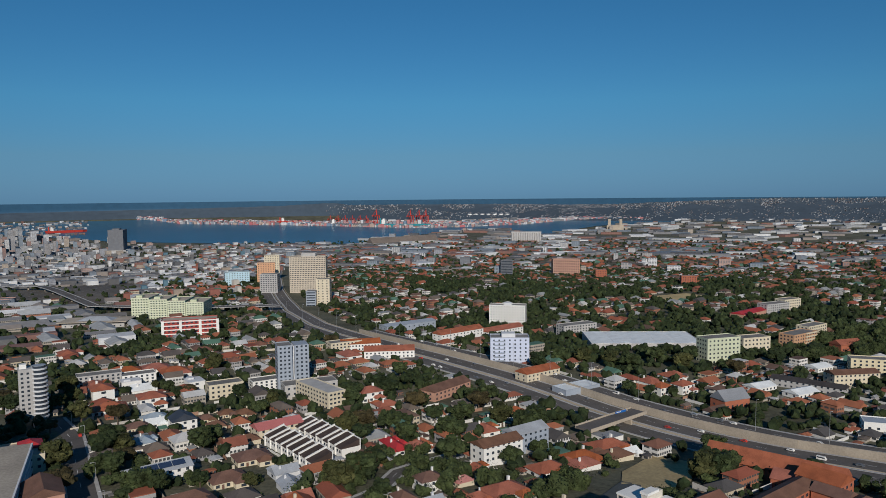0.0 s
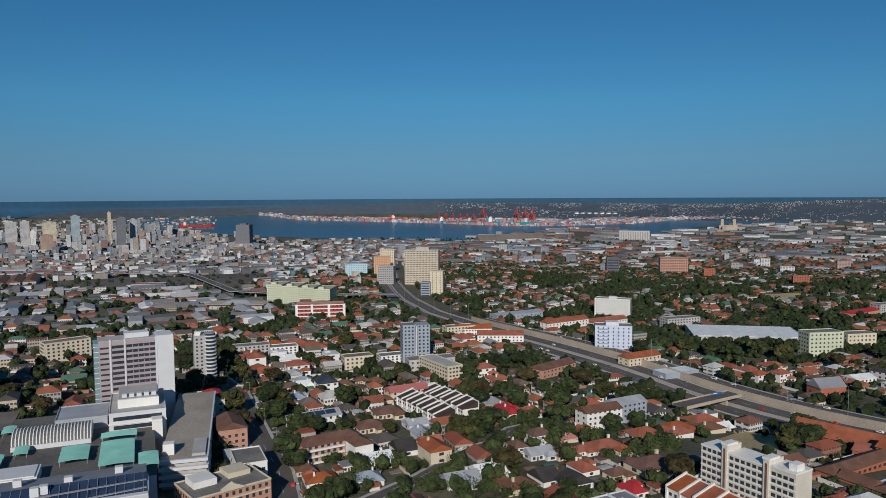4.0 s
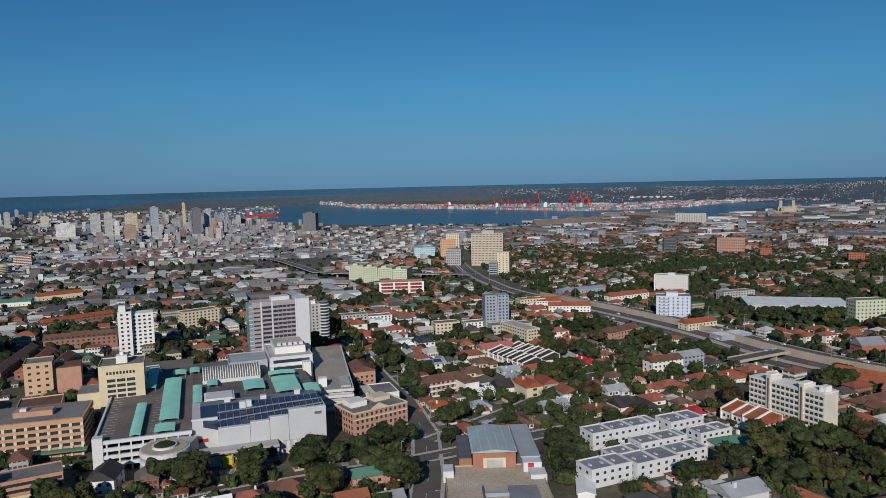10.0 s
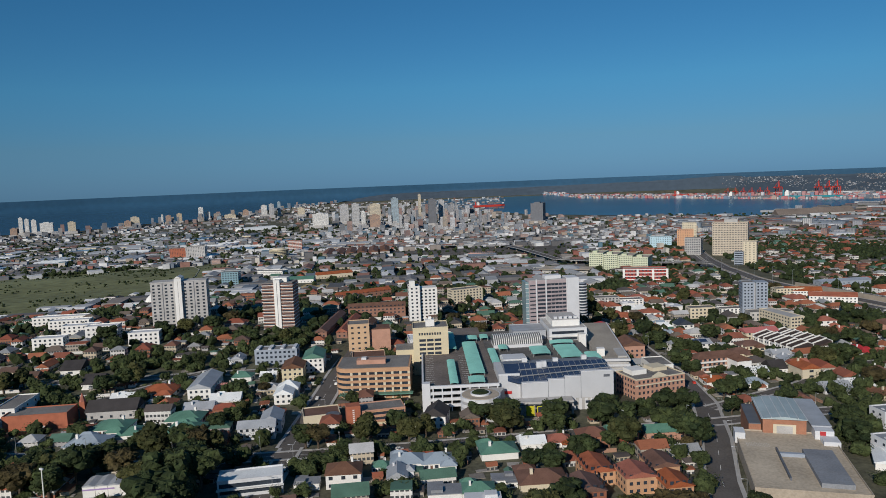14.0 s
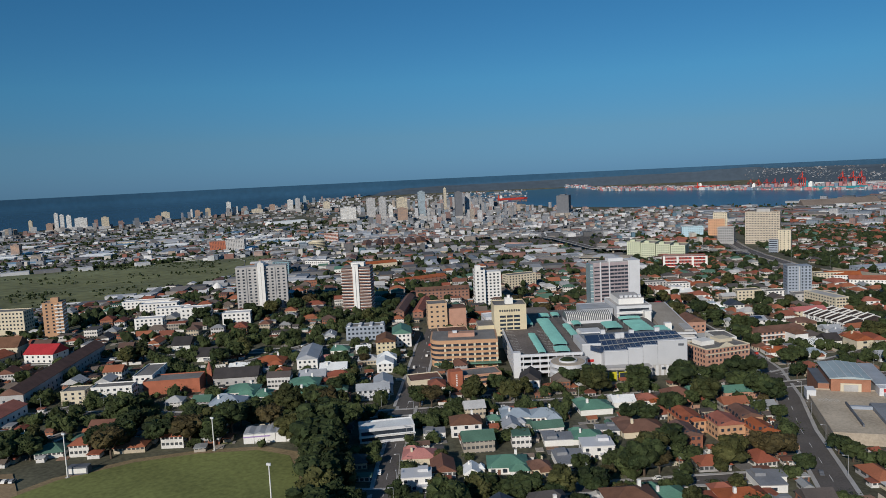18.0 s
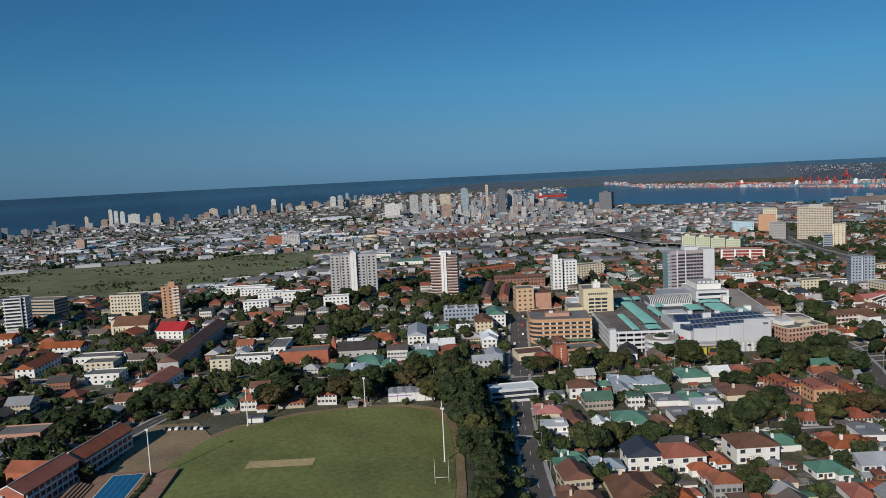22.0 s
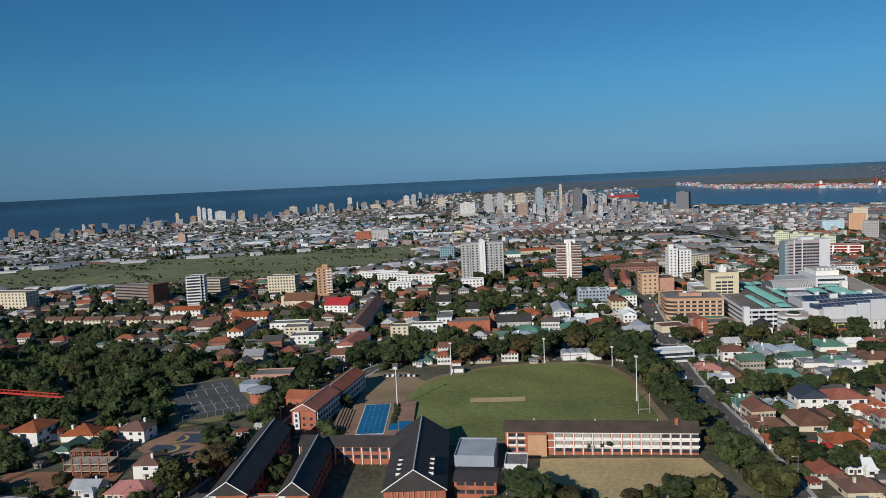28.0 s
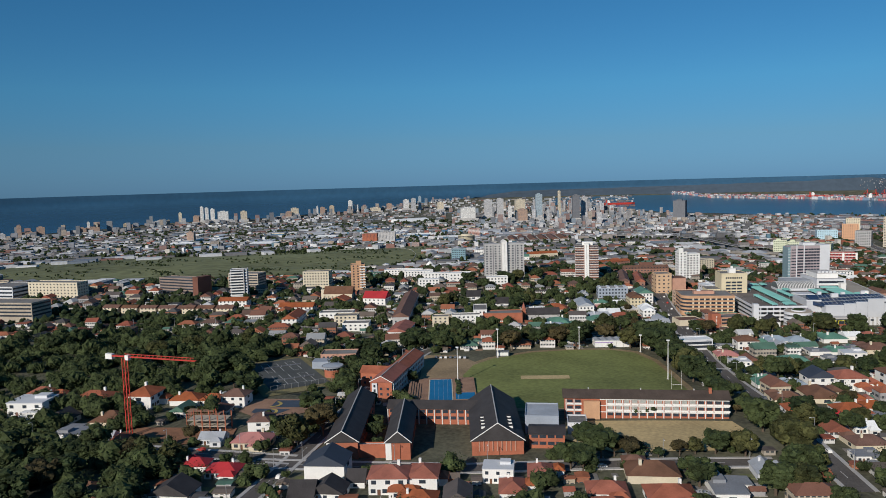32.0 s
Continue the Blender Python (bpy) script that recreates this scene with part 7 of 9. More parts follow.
SMALLS = many("lower_town_paint", [(0.60, 0.60, 0.60), (0.27, 0.11, 0.085), (0.42, 0.42, 0.43), (0.26, 0.265, 0.28), (0.11, 0.112, 0.12), (0.15, 0.148, 0.15), (0.66, 0.66, 0.67), (0.32, 0.26, 0.21), (0.24, 0.26, 0.29), (0.50, 0.47, 0.42), (0.10, 0.18, 0.23), (0.13, 0.13, 0.135)])
BOXES = many("mixed_containers", [(0.42, 0.13, 0.14), (0.50, 0.50, 0.52), (0.16, 0.22, 0.30), (0.38, 0.29, 0.25), (0.48, 0.49, 0.51), (0.24, 0.25, 0.28), (0.34, 0.34, 0.35), (0.40, 0.17, 0.17), (0.13, 0.15, 0.18), (0.40, 0.22, 0.22)])


def inside(poly, x, y):
    hit = False
    for (x0, y0), (x1, y1) in zip(poly, poly[1:] + poly[:1]):
        if (y0 > y) != (y1 > y) and x < (x1 - x0) * (y - y0) / (y1 - y0) + x0:
            hit = not hit
    return hit


RACECOURSE = [(-1420, 430), (-1062, 540), (-1000, 600), (-937, 632), (-902, 690), (-895, 767), (-870, 850), (-850, 955), (-885, 1090), (-960, 1280), (-1077, 1390), (-1260, 1410), (-1390, 1310), (-1530, 1150), (-1690, 1030), (-1917, 891), (-1700, 600)]


def city_fill():
    """The close-packed city and harbour-side blocks between the towers, and the low sheds before them."""
    rng = random.Random(11)
    tall, low, sheds, small = Geo(), Geo(), Geo(), Geo()
    for i in range(3000):
        b = rng.uniform(-2, 37)
        r = rng.uniform(1750, 3250 if b < 22 else 3000)
        core = math.exp(-((b - 18) / 7) ** 2) * math.exp(-((r - 2900) / 420) ** 2)
        x, y = at_bearing(b, r)
        if rng.random() < (0.03 if b < 27 else 0.015) + 0.12 * core:
            h = rng.uniform(8, 18) + 44 * core * rng.random() ** 2
            far_block(tall, x, y, rng.uniform(9, 24), rng.uniform(9, 20), h, rng.choice((20, 22, 26)))
        elif rng.random() < 0.6:
            far_block(low, x, y, rng.uniform(8, 28), rng.uniform(8, 20), rng.uniform(4, 12), rng.choice((20, 22, 26)))
    for i in range(800):
        b = rng.uniform(34, 64)
        r = rng.uniform(1900, 3200)
        x, y = at_bearing(b, r)
        if r < 2150 + (b - 34) * 6 and rng.random() < 0.6:
            continue
        if rng.random() < 0.04:
            far_block(tall, x, y, rng.uniform(12, 26), rng.uniform(14, 26), rng.uniform(12, 26), 45)
        far_block(sheds, x + 20, y - 30, rng.uniform(20, 70), rng.uniform(16, 36), rng.uniform(4, 9), rng.choice((40, 46, 50)))
    for i in range(200):
        b = rng.uniform(25, 62)
        shore = between(COAST, b)
        x, y = at_bearing(b, rng.uniform(shore - 420, shore - 90))
        far_block(tall, x, y, rng.uniform(10, 26), rng.uniform(9, 18), rng.uniform(8, 24) + (22 if rng.random() < .2 else 0), 45)
    for i in range(2600):
        b = rng.uniform(12, 64)
        x, y = at_bearing(b, rng.uniform(2300, min(6800, between(COAST, b) - 350)))
        far_block(low if rng.random() < .5 else sheds, x, y, rng.uniform(8, 22) * (3 if rng.random() < .15 else 1), rng.uniform(9, 26), rng.uniform(3, 10), rng.choice((20, 40, 46, 112)))
    for i in range(1000):
        b = rng.uniform(-46, -1)
        r = rng.uniform(1900, between(NEAR_SHORE, b) if b > -29 else 5200)
        x, y = at_bearing(b, r)
        big = r > 2500
        if rng.random() < (0.75 if big else 0.3):
            far_block(sheds, x, y, rng.uniform(25, 110 if big else 50), rng.uniform(18, 50), rng.uniform(5, 10), rng.choice((-30, -25, 22)))
        elif rng.random() < 0.2:
            far_block(tall, x, y, rng.uniform(12, 30), rng.uniform(12, 20), rng.uniform(10, 24), -25)
    hip = Geo()
    for i in range(3600):
        b, r = rng.uniform(-46, 4), 1750 + 1500 * rng.random() ** 1.3
        x, y = at_bearing(b, r)
        if free(x, y, 4) and r < between(NEAR_SHORE, b) - 60:
            w, d = rng.uniform(9, 24), rng.uniform(8, 13)
            hip.moved(Geo().hip(-w / 2, -d / 2, w / 2, d / 2, 4.2, 2.6, thick=3.5), pose(x, y, land(x, y), 0, 0, rng.uniform(0, 180)))
    tagged(new("distant_house_roofs", hip.mesh("distant_house_roofs", ROOFS)), "red, brown and grey roofs of the far suburbs", "roofs", kind="stuff")
    for i in range(600):
        b = rng.uniform(-44, -6)
        f0 = between(FAR_SHORE, b) if b > -29 else 5300
        r = rng.uniform(f0 + 40, f0 + 1100)
        x, y = at_bearing(b, r)
        far_block(sheds, x, y, rng.uniform(15, 90), rng.uniform(14, 40), rng.uniform(4, 12), rng.uniform(-30, 30))
    for i in range(2600):
        b, r = rng.uniform(-3, 56), rng.uniform(1450, 2700)
        x, y = at_bearing(b, r)
        if free(x, y, 8) and not inside(RACECOURSE, x, y):
            far_block(small, x, y, rng.uniform(5, 20), rng.uniform(5, 14), rng.uniform(3.5, 9) + (8 if rng.random() < .12 else 0), rng.choice((18, 22, 26, 112)))
    for i in range(520):
        b, r = rng.gauss(17, 7), rng.uniform(2400, 4400)
        if not 0 < b < 29 or r > between(NEAR_SHORE, b) - 80 and b < 19:
            continue
        x, y = at_bearing(b, r)
        core = math.exp(-((b - 18) / 8) ** 2) * min(1, (r - 2200) / 700)
        far_block(tall, x, y, rng.uniform(8, 20), rng.uniform(9, 16), rng.uniform(7, 15) + rng.random() ** 3 * 56 * core, rng.choice((18, 22, 26, 40)))
    quay = Geo()
    for i in range(3000):
        b = rng.uniform(-27, 9)
        f0 = between(FAR_SHORE, b)
        x, y = at_bearing(b, f0 + 12 + 620 * rng.random() ** 1.4)
        dense = noise.noise((b * 0.8, 2, 0)) > -0.25
        far_block(quay, x, y, rng.uniform(8, 34), rng.uniform(8, 16), rng.uniform(3, 18 if dense else 7), rng.choice((-20, -24, 62)))
    tagged(new("container_stacks", quay.mesh("container_stacks", BOXES)), "stacked red, grey and blue containers on the quays", "containers", kind="stuff")
    tagged(new("town_blocks", small.mesh("town_blocks", SMALLS)), "small white, grey and red shops and flats of the lower town", "buildings", kind="stuff")
    tagged(new("city_blocks", tall.mesh("city_blocks", TOWERS)), "crowded mid-rise blocks of the city centre", "buildings", kind="stuff")
    tagged(new("low_city_roofs", low.mesh("low_city_roofs", SHEDS)), "low mixed roofs of shops and workshops", "buildings", kind="stuff")
    tagged(new("sheds", sheds.mesh("sheds", SHEDS)), "pale long warehouse and factory roofs", "sheds", kind="stuff")


city_fill()


def ship(x, y, yaw, length, hull, label, boxes=None):
    x1, y1, z1 = draw_in(x, y, 4.0)
    k = math.hypot(x1 - EYE.x, y1 - EYE.y) / math.hypot(x - EYE.x, y - EYE.y)
    n = length * k
    b, h = n * 0.13, n * 0.055
    t = thing("ship", x1, y1, yaw, label, "ship", z=z1 + 1.0)
    ring = [(-n / 2, -b / 2), (n * .38, -b / 2), (n / 2, 0), (n * .38, b / 2), (-n / 2, b / 2)]
    part("hull", Geo().solid([(a * .97, c * .8, -1) for a, c in ring], [(a, c, h) for a, c in ring]), hull, t)
    part("bridge", Geo().box(-n * .38, -b * .4, h, -n * .32, b * .4, h + n * .07).box(-n * .37, -b * .2, h + n * .07, -n * .335, b * .2, h + n * .09), WHITE, t, "white bridge house")
    part("funnel", Geo().drum(-n * .42, 0, h, h + n * .1, n * .015), hull, t)
    if boxes:
        g = Geo()
        for i in range(9):
            g.box(-n * .24 + i * n * .065, -b * .42, h, -n * .24 + i * n * .065 + n * .055, b * .42, h + n * (.03 + .02 * (i % 3)))
        part("deck_cargo", g, boxes, t, "stacked containers")


CYAN = mat("turquoise_ship_paint", (0.03, 0.24, 0.29), 0.6, 0.1)
ship(685, 4352, -23, 330, CYAN, "long turquoise container ship at the quay", BOXES)
ship(395, 4630, -23, 280, DGREY, "dark-hulled container ship with red boxes", BOXES)
ship(85, 5290, 18, 250, REDSTEEL, "red-hulled cargo ship under way in the bay")
ship(-1150, 4430, 30, 210, REDSTEEL, "red tanker moored beyond the city")


def quay_crane(x, y, yaw, s=1.0):
    x1, y1, z1 = draw_in(x, y, 4.0)
    k = s * math.hypot(x1 - EYE.x, y1 - EYE.y) / math.hypot(x - EYE.x, y - EYE.y)
    t = thing("quay_crane", x1, y1, yaw, "tall red container crane on the quay", "crane", z=z1, group="quay cranes")
    for a in (-14, 14):
        for b in (-10, 10):
            part("leg", Geo().box((a - 1.6) * k, (b - 1.6) * k, 0, (a + 1.6) * k, (b + 1.6) * k, 46 * k), REDSTEEL, t)
    part("boom", Geo().box(-60 * k, -3 * k, 44 * k, 34 * k, 3 * k, 49 * k), REDSTEEL, t)
    part("mast", Geo().solid([(-3 * k, -3 * k, 49 * k), (3 * k, -3 * k, 49 * k), (3 * k, 3 * k, 49 * k), (-3 * k, 3 * k, 49 * k)],
                             [(-1 * k, -1 * k, 78 * k), (1 * k, -1 * k, 78 * k), (1 * k, 1 * k, 78 * k), (-1 * k, 1 * k, 78 * k)]), REDSTEEL, t)
    part("stay", Geo().solid([(-56 * k, -1 * k, 49 * k), (-54 * k, -1 * k, 49 * k), (-54 * k, 1 * k, 49 * k), (-56 * k, 1 * k, 49 * k)],
                             [(-1 * k, -1 * k, 77 * k), (1 * k, -1 * k, 77 * k), (1 * k, 1 * k, 77 * k), (-1 * k, 1 * k, 77 * k)]), REDSTEEL, t)


for x, y, s in ((300, 4850, .8), (345, 4835, .8), (390, 4815, .8), (435, 4800, .8), (480, 4780, .8), (520, 4765, .8), (578, 4727, 1.25), (780, 4640, 1.2), (830, 4615, 1.2), (870, 4600, 1.2)):
    quay_crane(x, y, 62, s)
for i in range(7):
    x1, y1, z1 = draw_in(1489 + 45 * i, 5918 - 24 * i, 4)
    t = thing("storage_tank", x1, y1, 0, "white round oil storage tank at the harbour", "tank", z=z1, group="storage tanks")
    part("shell", Geo().drum(0, 0, -2, 19, 14, n=20), WHITE, t)
    part("roof", Geo().drum(0, 0, 19, 21, 14.2, 2, n=20), LGREY, t)
t = thing("grain_silo", 876, 2848, -19.5, "long concrete grain silo with ribbed drums by the quay", "silo")
for i in range(13):
    part("drum", Geo().drum(4.5 + i * 9, 5, -3, 36, 4.7, n=14), GREYW, t)
part("head_house", Geo().box(0, 1, 36, 117, 9, 42), GREYW, t)
t = thing("grain_silo", 1530, 3400, -20, "pale concrete hopper silo with two towers", "silo", z=4)
part("body", Geo().box(0, 0, -3, 80, 20, 34), CONCRETE, t)
for a in (6, 60):
    part("tower", Geo().box(a, 2, 34, a + 13, 16, 62), CONCRETE, t)

# ---- trees ----
def lobes(rng, n, r, flat, detail, leaves, leaf):
    """A crown: uneven lobes set round each other, shot through with single leaf sprays."""
    bm = bmesh.new()
    spots = []
    for i in range(n):
        a, q = rng.uniform(0, 6.283), math.sqrt(rng.random()) * r * 0.75
        z = rng.uniform(-0.35, 0.6) * r * flat
        s = r * rng.uniform(0.2, 0.42)
        c = Vector((q * math.cos(a), q * math.sin(a), z))
        spots.append((c, s))
        got = bmesh.ops.create_icosphere(bm, subdivisions=detail, radius=s)["verts"]
        for v in got:
            d = v.co.normalized()
            v.co = c + Vector((d.x, d.y, d.z * 0.8)) * s * (1 + 0.7 * noise.noise(d * 2.6 + c * 0.7))
    for i in range(leaves):
        c, s = rng.choice(spots)
        d = Vector((rng.gauss(0, 1), rng.gauss(0, 1), rng.gauss(0.3, 1))).normalized()
        p = c + Vector((d.x, d.y, d.z * 0.8)) * s * rng.uniform(0.95, 1.3)
        u = Vector((rng.gauss(0, 1), rng.gauss(0, 1), rng.gauss(0, 0.6))).normalized() * leaf * rng.uniform(0.6, 1.3)
        w = u.cross(d)
        w = w.normalized() * leaf * 0.6 if w.length > 1e-6 else Vector((0, 0, leaf))
        bm.faces.new([bm.verts.new(p + e) for e in (-u, w, u, -w)])
    me = bpy.data.meshes.new("crown")
    bm.to_mesh(me)
    bm.free()
    return me


def trunk_mesh(rng, h, r):
    g = Geo().drum(0, 0, -1.5, h * 0.55, r, r * 0.7, 8)
    for i in range(4):
        a = 1.57 * i + rng.uniform(-.5, .5)
        c, s = math.cos(a), math.sin(a)
        base = [(q * r * .5, w * r * .5, h * 0.4) for q, w in ((1, 0), (0, 1), (-1, 0), (0, -1))]
        g.solid(base, [(x + c * h * .35, y + s * h * .35, z + h * .45) for x, y, z in base])
    return g


CROWNS = []
rng = random.Random(3)
for i in range(8):
    r, flat = ((5.0, .9), (4.2, 1.0), (6.0, .75), (3.6, 1.1), (6.5, .6), (5.2, .85), (4.6, .95), (7.0, .7))[i]
    me = lobes(rng, 32, r, flat, 2, 1100, 0.42)
    me.materials.append((LEAF, LEAF, LEAF, LEAFY2, RUSSET, LEAF, LEAFY2, LEAF)[i])
    hh = r * (1.05 if flat < .8 else 0.9) + 1.0
    CROWNS.append((me, trunk_mesh(rng, hh, 0.32 + r * 0.03).mesh("trunk", BARK), hh, r, "broad brownish tree with a thinning crown" if i == 4 else "broad olive-green garden tree with a spreading crown" if i in (3, 6) else "dense dark green tree with a rounded crown"))


def palm_meshes():
    g = Geo()
    for i in range(14):
        a, droop = 6.283 * i / 14, 0.6 + 0.5 * (i % 3)
        c, s = math.cos(a), math.sin(a)
        pts = [(q, 0.5 - droop * (q / 3) ** 2 * 1.6 + 0.5 * q / 3) for q in (0, .8, 1.6, 2.4, 3.0)]
        for (q0, z0), (q1, z1) in zip(pts, pts[1:]):
            w0, w1 = 0.55 * (1 - q0 / 3.6), 0.55 * (1 - q1 / 3.6)
            g.poly((c * q0 - s * w0, s * q0 + c * w0, z0 - .2), (c * q1 - s * w1, s * q1 + c * w1, z1 - .2), (c * q1, s * q1, z1), (c * q0, s * q0, z0))
            g.poly((c * q0, s * q0, z0), (c * q1, s * q1, z1), (c * q1 + s * w1, s * q1 - c * w1, z1 - .2), (c * q0 + s * w0, s * q0 - c * w0, z0 - .2))
    return g.mesh("crown", PALM), Geo().drum(0, 0, -1, 7, .28, .2, 8).mesh("trunk", BARK)


PALM_CROWN, PALM_TRUNK = palm_meshes()
TREES = []


def tree(x, y, kind=None, s=1.0, rng=random.Random(8)):
    """One broad-leaved tree on its trunk."""
    k = rng.randrange(8) if kind is None else kind
    me, tr, hh, r, label = CROWNS[k]
    t = thing("tree", x, y, rng.uniform(0, 360), label, "tree", group="trees")
    t.scale = (s, s, s)
    part("trunk", tr, None, t)
    part("crown", me, None, t, at=pose(0, 0, hh))
    TREES.append((x, y))


def palm(x, y, s=1.0):
    t = thing("palm_tree", x, y, (x * 37 + y * 11) % 360, "slim palm tree with drooping fronds", "palm", group="palms")
    t.scale = (s, s, s)
    part("trunk", PALM_TRUNK, None, t)
    part("crown", PALM_CROWN, None, t, at=pose(0, 0, 7))


def template(rng, n, r, flat, detail):
    bm = bmesh.new()
    for i in range(n):
        a, q = rng.uniform(0, 6.283), rng.random() * r * 0.7
        c = Vector((q * math.cos(a), q * math.sin(a), r * flat * rng.uniform(.5, 1.1)))
        s = r * (rng.uniform(.4, .65) if n < 5 else rng.uniform(.28, .52))
        for v in bmesh.ops.create_icosphere(bm, subdivisions=detail, radius=s)["verts"]:
            d = v.co.normalized()
            v.co = c + d * s * (1 + .7 * noise.noise(d * 2.4 + c))
    if detail == 2:
        for i in range(150 if n > 8 else 100):
            d = Vector((rng.gauss(0, 1), rng.gauss(0, 1), abs(rng.gauss(0, 1)))).normalized()
            p = Vector((0, 0, r * flat * .75)) + Vector((d.x, d.y, d.z * .75)) * r * rng.uniform(.8, 1.25)
            u = Vector((rng.gauss(0, 1), rng.gauss(0, 1), rng.gauss(0, .5))).normalized() * .09
            w = u.cross(d) * .6
            bm.faces.new([bm.verts.new(p + e) for e in (-u, w, u, -w)])
    bm.verts.ensure_lookup_table()
    bm.verts.index_update()
    out = np.array([v.co[:] for v in bm.verts]), [tuple(v.index for v in f.verts) for f in bm.faces]
    bm.free()
    return out


TEMPLATES = {d: [template(random.Random(40 + i), (3, 8, 12)[d - 1], 1.0, .8, min(d, 2)) for i in range(5)] for d in (1, 2, 3)}


def wood(name, label, spots, detail, material=None):
    """Many far crowns joined into one: spots of (x, y, radius)."""
    rng = random.Random(len(spots))
    vs, fs, base = [], [], 0
    for x, y, r in spots:
        v, f = rng.choice(TEMPLATES[detail])
        a = rng.uniform(0, 6.283)
        c, s = math.cos(a), math.sin(a)
        m = np.array(((c, -s, 0), (s, c, 0), (0, 0, rng.uniform(.8, 1.15)))) * r
        p = v @ m.T + (x, y, land(x, y) + rng.uniform(-.15, .2) * r)
        vs.append(p)
        fs += [tuple(base + q for q in t) for t in f]
        base += len(v)
    me = bpy.data.meshes.new(name)
    me.from_pydata(np.concatenate(vs).tolist(), [], fs)
    me.materials.append(material or LEAF)
    return tagged(new(name, me), label, "trees", kind="stuff")


# ---- houses ----
def house_kind(name, label, w, d, storeys, wall, roof, shape, wing=0.0):
    """One house with walls, roof, windows, door and chimney; it is copied to its plots."""
    t = new(name)
    tagged(t, label, "house", "houses of the suburb")
    h = 3.1 * storeys
    body = part("wall", Geo().box(0, 0, -2.5, w, d, h), wall, t)
    g = Geo()
    if shape == "hip":
        g.hip(0, 0, w, d, h, min(w, d) * .27)
    elif shape == "gable":
        g.gable(0, 0, w, d, h, d * .30)
        part("gable_wall", Geo().solid([(0, 0.02, h - .26), (0, d / 2, h + d * .30 - .3), (0, d - .02, h - .26)], [(w, 0.02, h - .26), (w, d / 2, h + d * .30 - .3), (w, d - .02, h - .26)]), wall, t)
    elif shape == "front":
        g.gable(0, 0, w, d, h, w * .30, along="y")
        part("gable_wall", Geo().solid([(w - .02, 0, h - .26), (w / 2, 0, h + w * .30 - .3), (0.02, 0, h - .26)], [(w - .02, d, h - .26), (w / 2, d, h + w * .30 - .3), (0.02, d, h - .26)]), wall, t)
    else:
        g.box(-.2, -.2, h, w + .2, d + .2, h + .35).box(w * .55, d * .5, h + .35, w * .9, d * .9, h + 1.6)
    top = part("roof", g, roof, t)
    if wing:
        part("wing", Geo().box(w * .55, -wing, -2.5, w, 0, 3.0), wall, t)
        part("wing_roof", Geo().hip(w * .55, -wing, w, 0.6, 3.0, 1.7) if shape != "flat" else Geo().box(w * .52, -wing - .3, 3.0, w + .3, 0, 3.3), roof, t)
        part("window", pane(2.2, 1.3), None, t, at=pose(w * .77, -wing, .9))
    for k in range(storeys):
        for a in (.12, .42) if wing and k == 0 else (.14, .5, .84):
            part("window", pane(1.5, 1.4), None, body, at=pose(w * a, 0, .9 + 3.1 * k))
        part("window", pane(2.2, 1.3), None, body, at=pose(0, d * .5, .9 + 3.1 * k, 0, 0, -90))
        part("window", pane(2.2, 1.3), None, body, at=pose(w, d * .5, .9 + 3.1 * k, 0, 0, 90))
    part("door", pane(1.0, 2.1, TILE_BROWN), None, body, at=pose(w * .27, 0, 0.05))
    if shape in ("hip", "gable"):
        part("chimney", Geo().box(w * .7, d * .62, h, w * .7 + .9, d * .62 + .9, h + d * .27 + .9), wall, top)
    return t, w, d


KINDS = [
    house_kind("house", "white single-storey house under a terracotta hipped roof", 15, 11, 1, WHITE, TILE_RED, "hip", 4.0),
    house_kind("house", "cream two-storey house with terracotta tiled gables", 13, 10, 2, CREAM, TILE_RED, "gable", 3.5),
    house_kind("house", "white house with a charcoal tiled gable roof", 14, 10, 1, WHITE, TILE_DARK, "front"),
    house_kind("house", "pale house under a green sheeted roof", 13, 10, 1, WHITE, SHEET_GREEN, "hip", 3.0),
    house_kind("house", "white flat-roofed modern two-storey house", 14, 11, 2, WHITE, LGREY, "flat", 3.0),
    house_kind("house", "cream house with a brown tiled hipped roof", 15, 11, 1, CREAM, TILE_BROWN, "hip", 4.0),
    house_kind("house", "white two-storey house under a brown tiled roof", 13, 11, 2, WHITE, TILE_BROWN, "hip"),
    house_kind("house", "white house with a crimson sheeted roof", 14, 10, 1, WHITE, TILE_CRIMSON, "hip", 3.0),
    house_kind("house", "pale grey house with a grey metal gable roof", 13, 9, 1, LGREY, SHEET_GREY, "gable", 3.0),
    house_kind("house", "red brick house with terracotta tiles", 14, 11, 1, BRICK, TILE_RED, "gable", 3.0),
    house_kind("house", "white two-storey house with a terracotta hipped roof", 12, 10, 2, WHITE, TILE_RED, "hip", 3.0),
    house_kind("house", "white cottage with a pale metal roof", 12, 9, 1, WHITE, SHEET_WHITE, "gable", 2.5),
    house_kind("house", "white two-storey house with a slate-blue gable roof", 13, 11, 2, WHITE, mat("slate_blue_roof_sheet", (0.045, 0.055, 0.075), .6, .2), "front"),
    house_kind("house", "low pale house with a flat grey roof", 14, 10, 1, WHITE, SHEETDARK, "flat", 3.0),
    house_kind("house", "white house under a pale blue-grey metal roof", 14, 11, 1, WHITE, mat("pale_blue_grey_sheet", (0.30, 0.36, 0.42), .55, .15), "hip", 3.0),
    house_kind("house", "cream house with a faded pinkish roof", 14, 10, 1, CREAM, mat("faded_pink_roof_sheet", (0.46, 0.20, 0.18), .7, .15), "hip", 3.0),
]
USED = {}


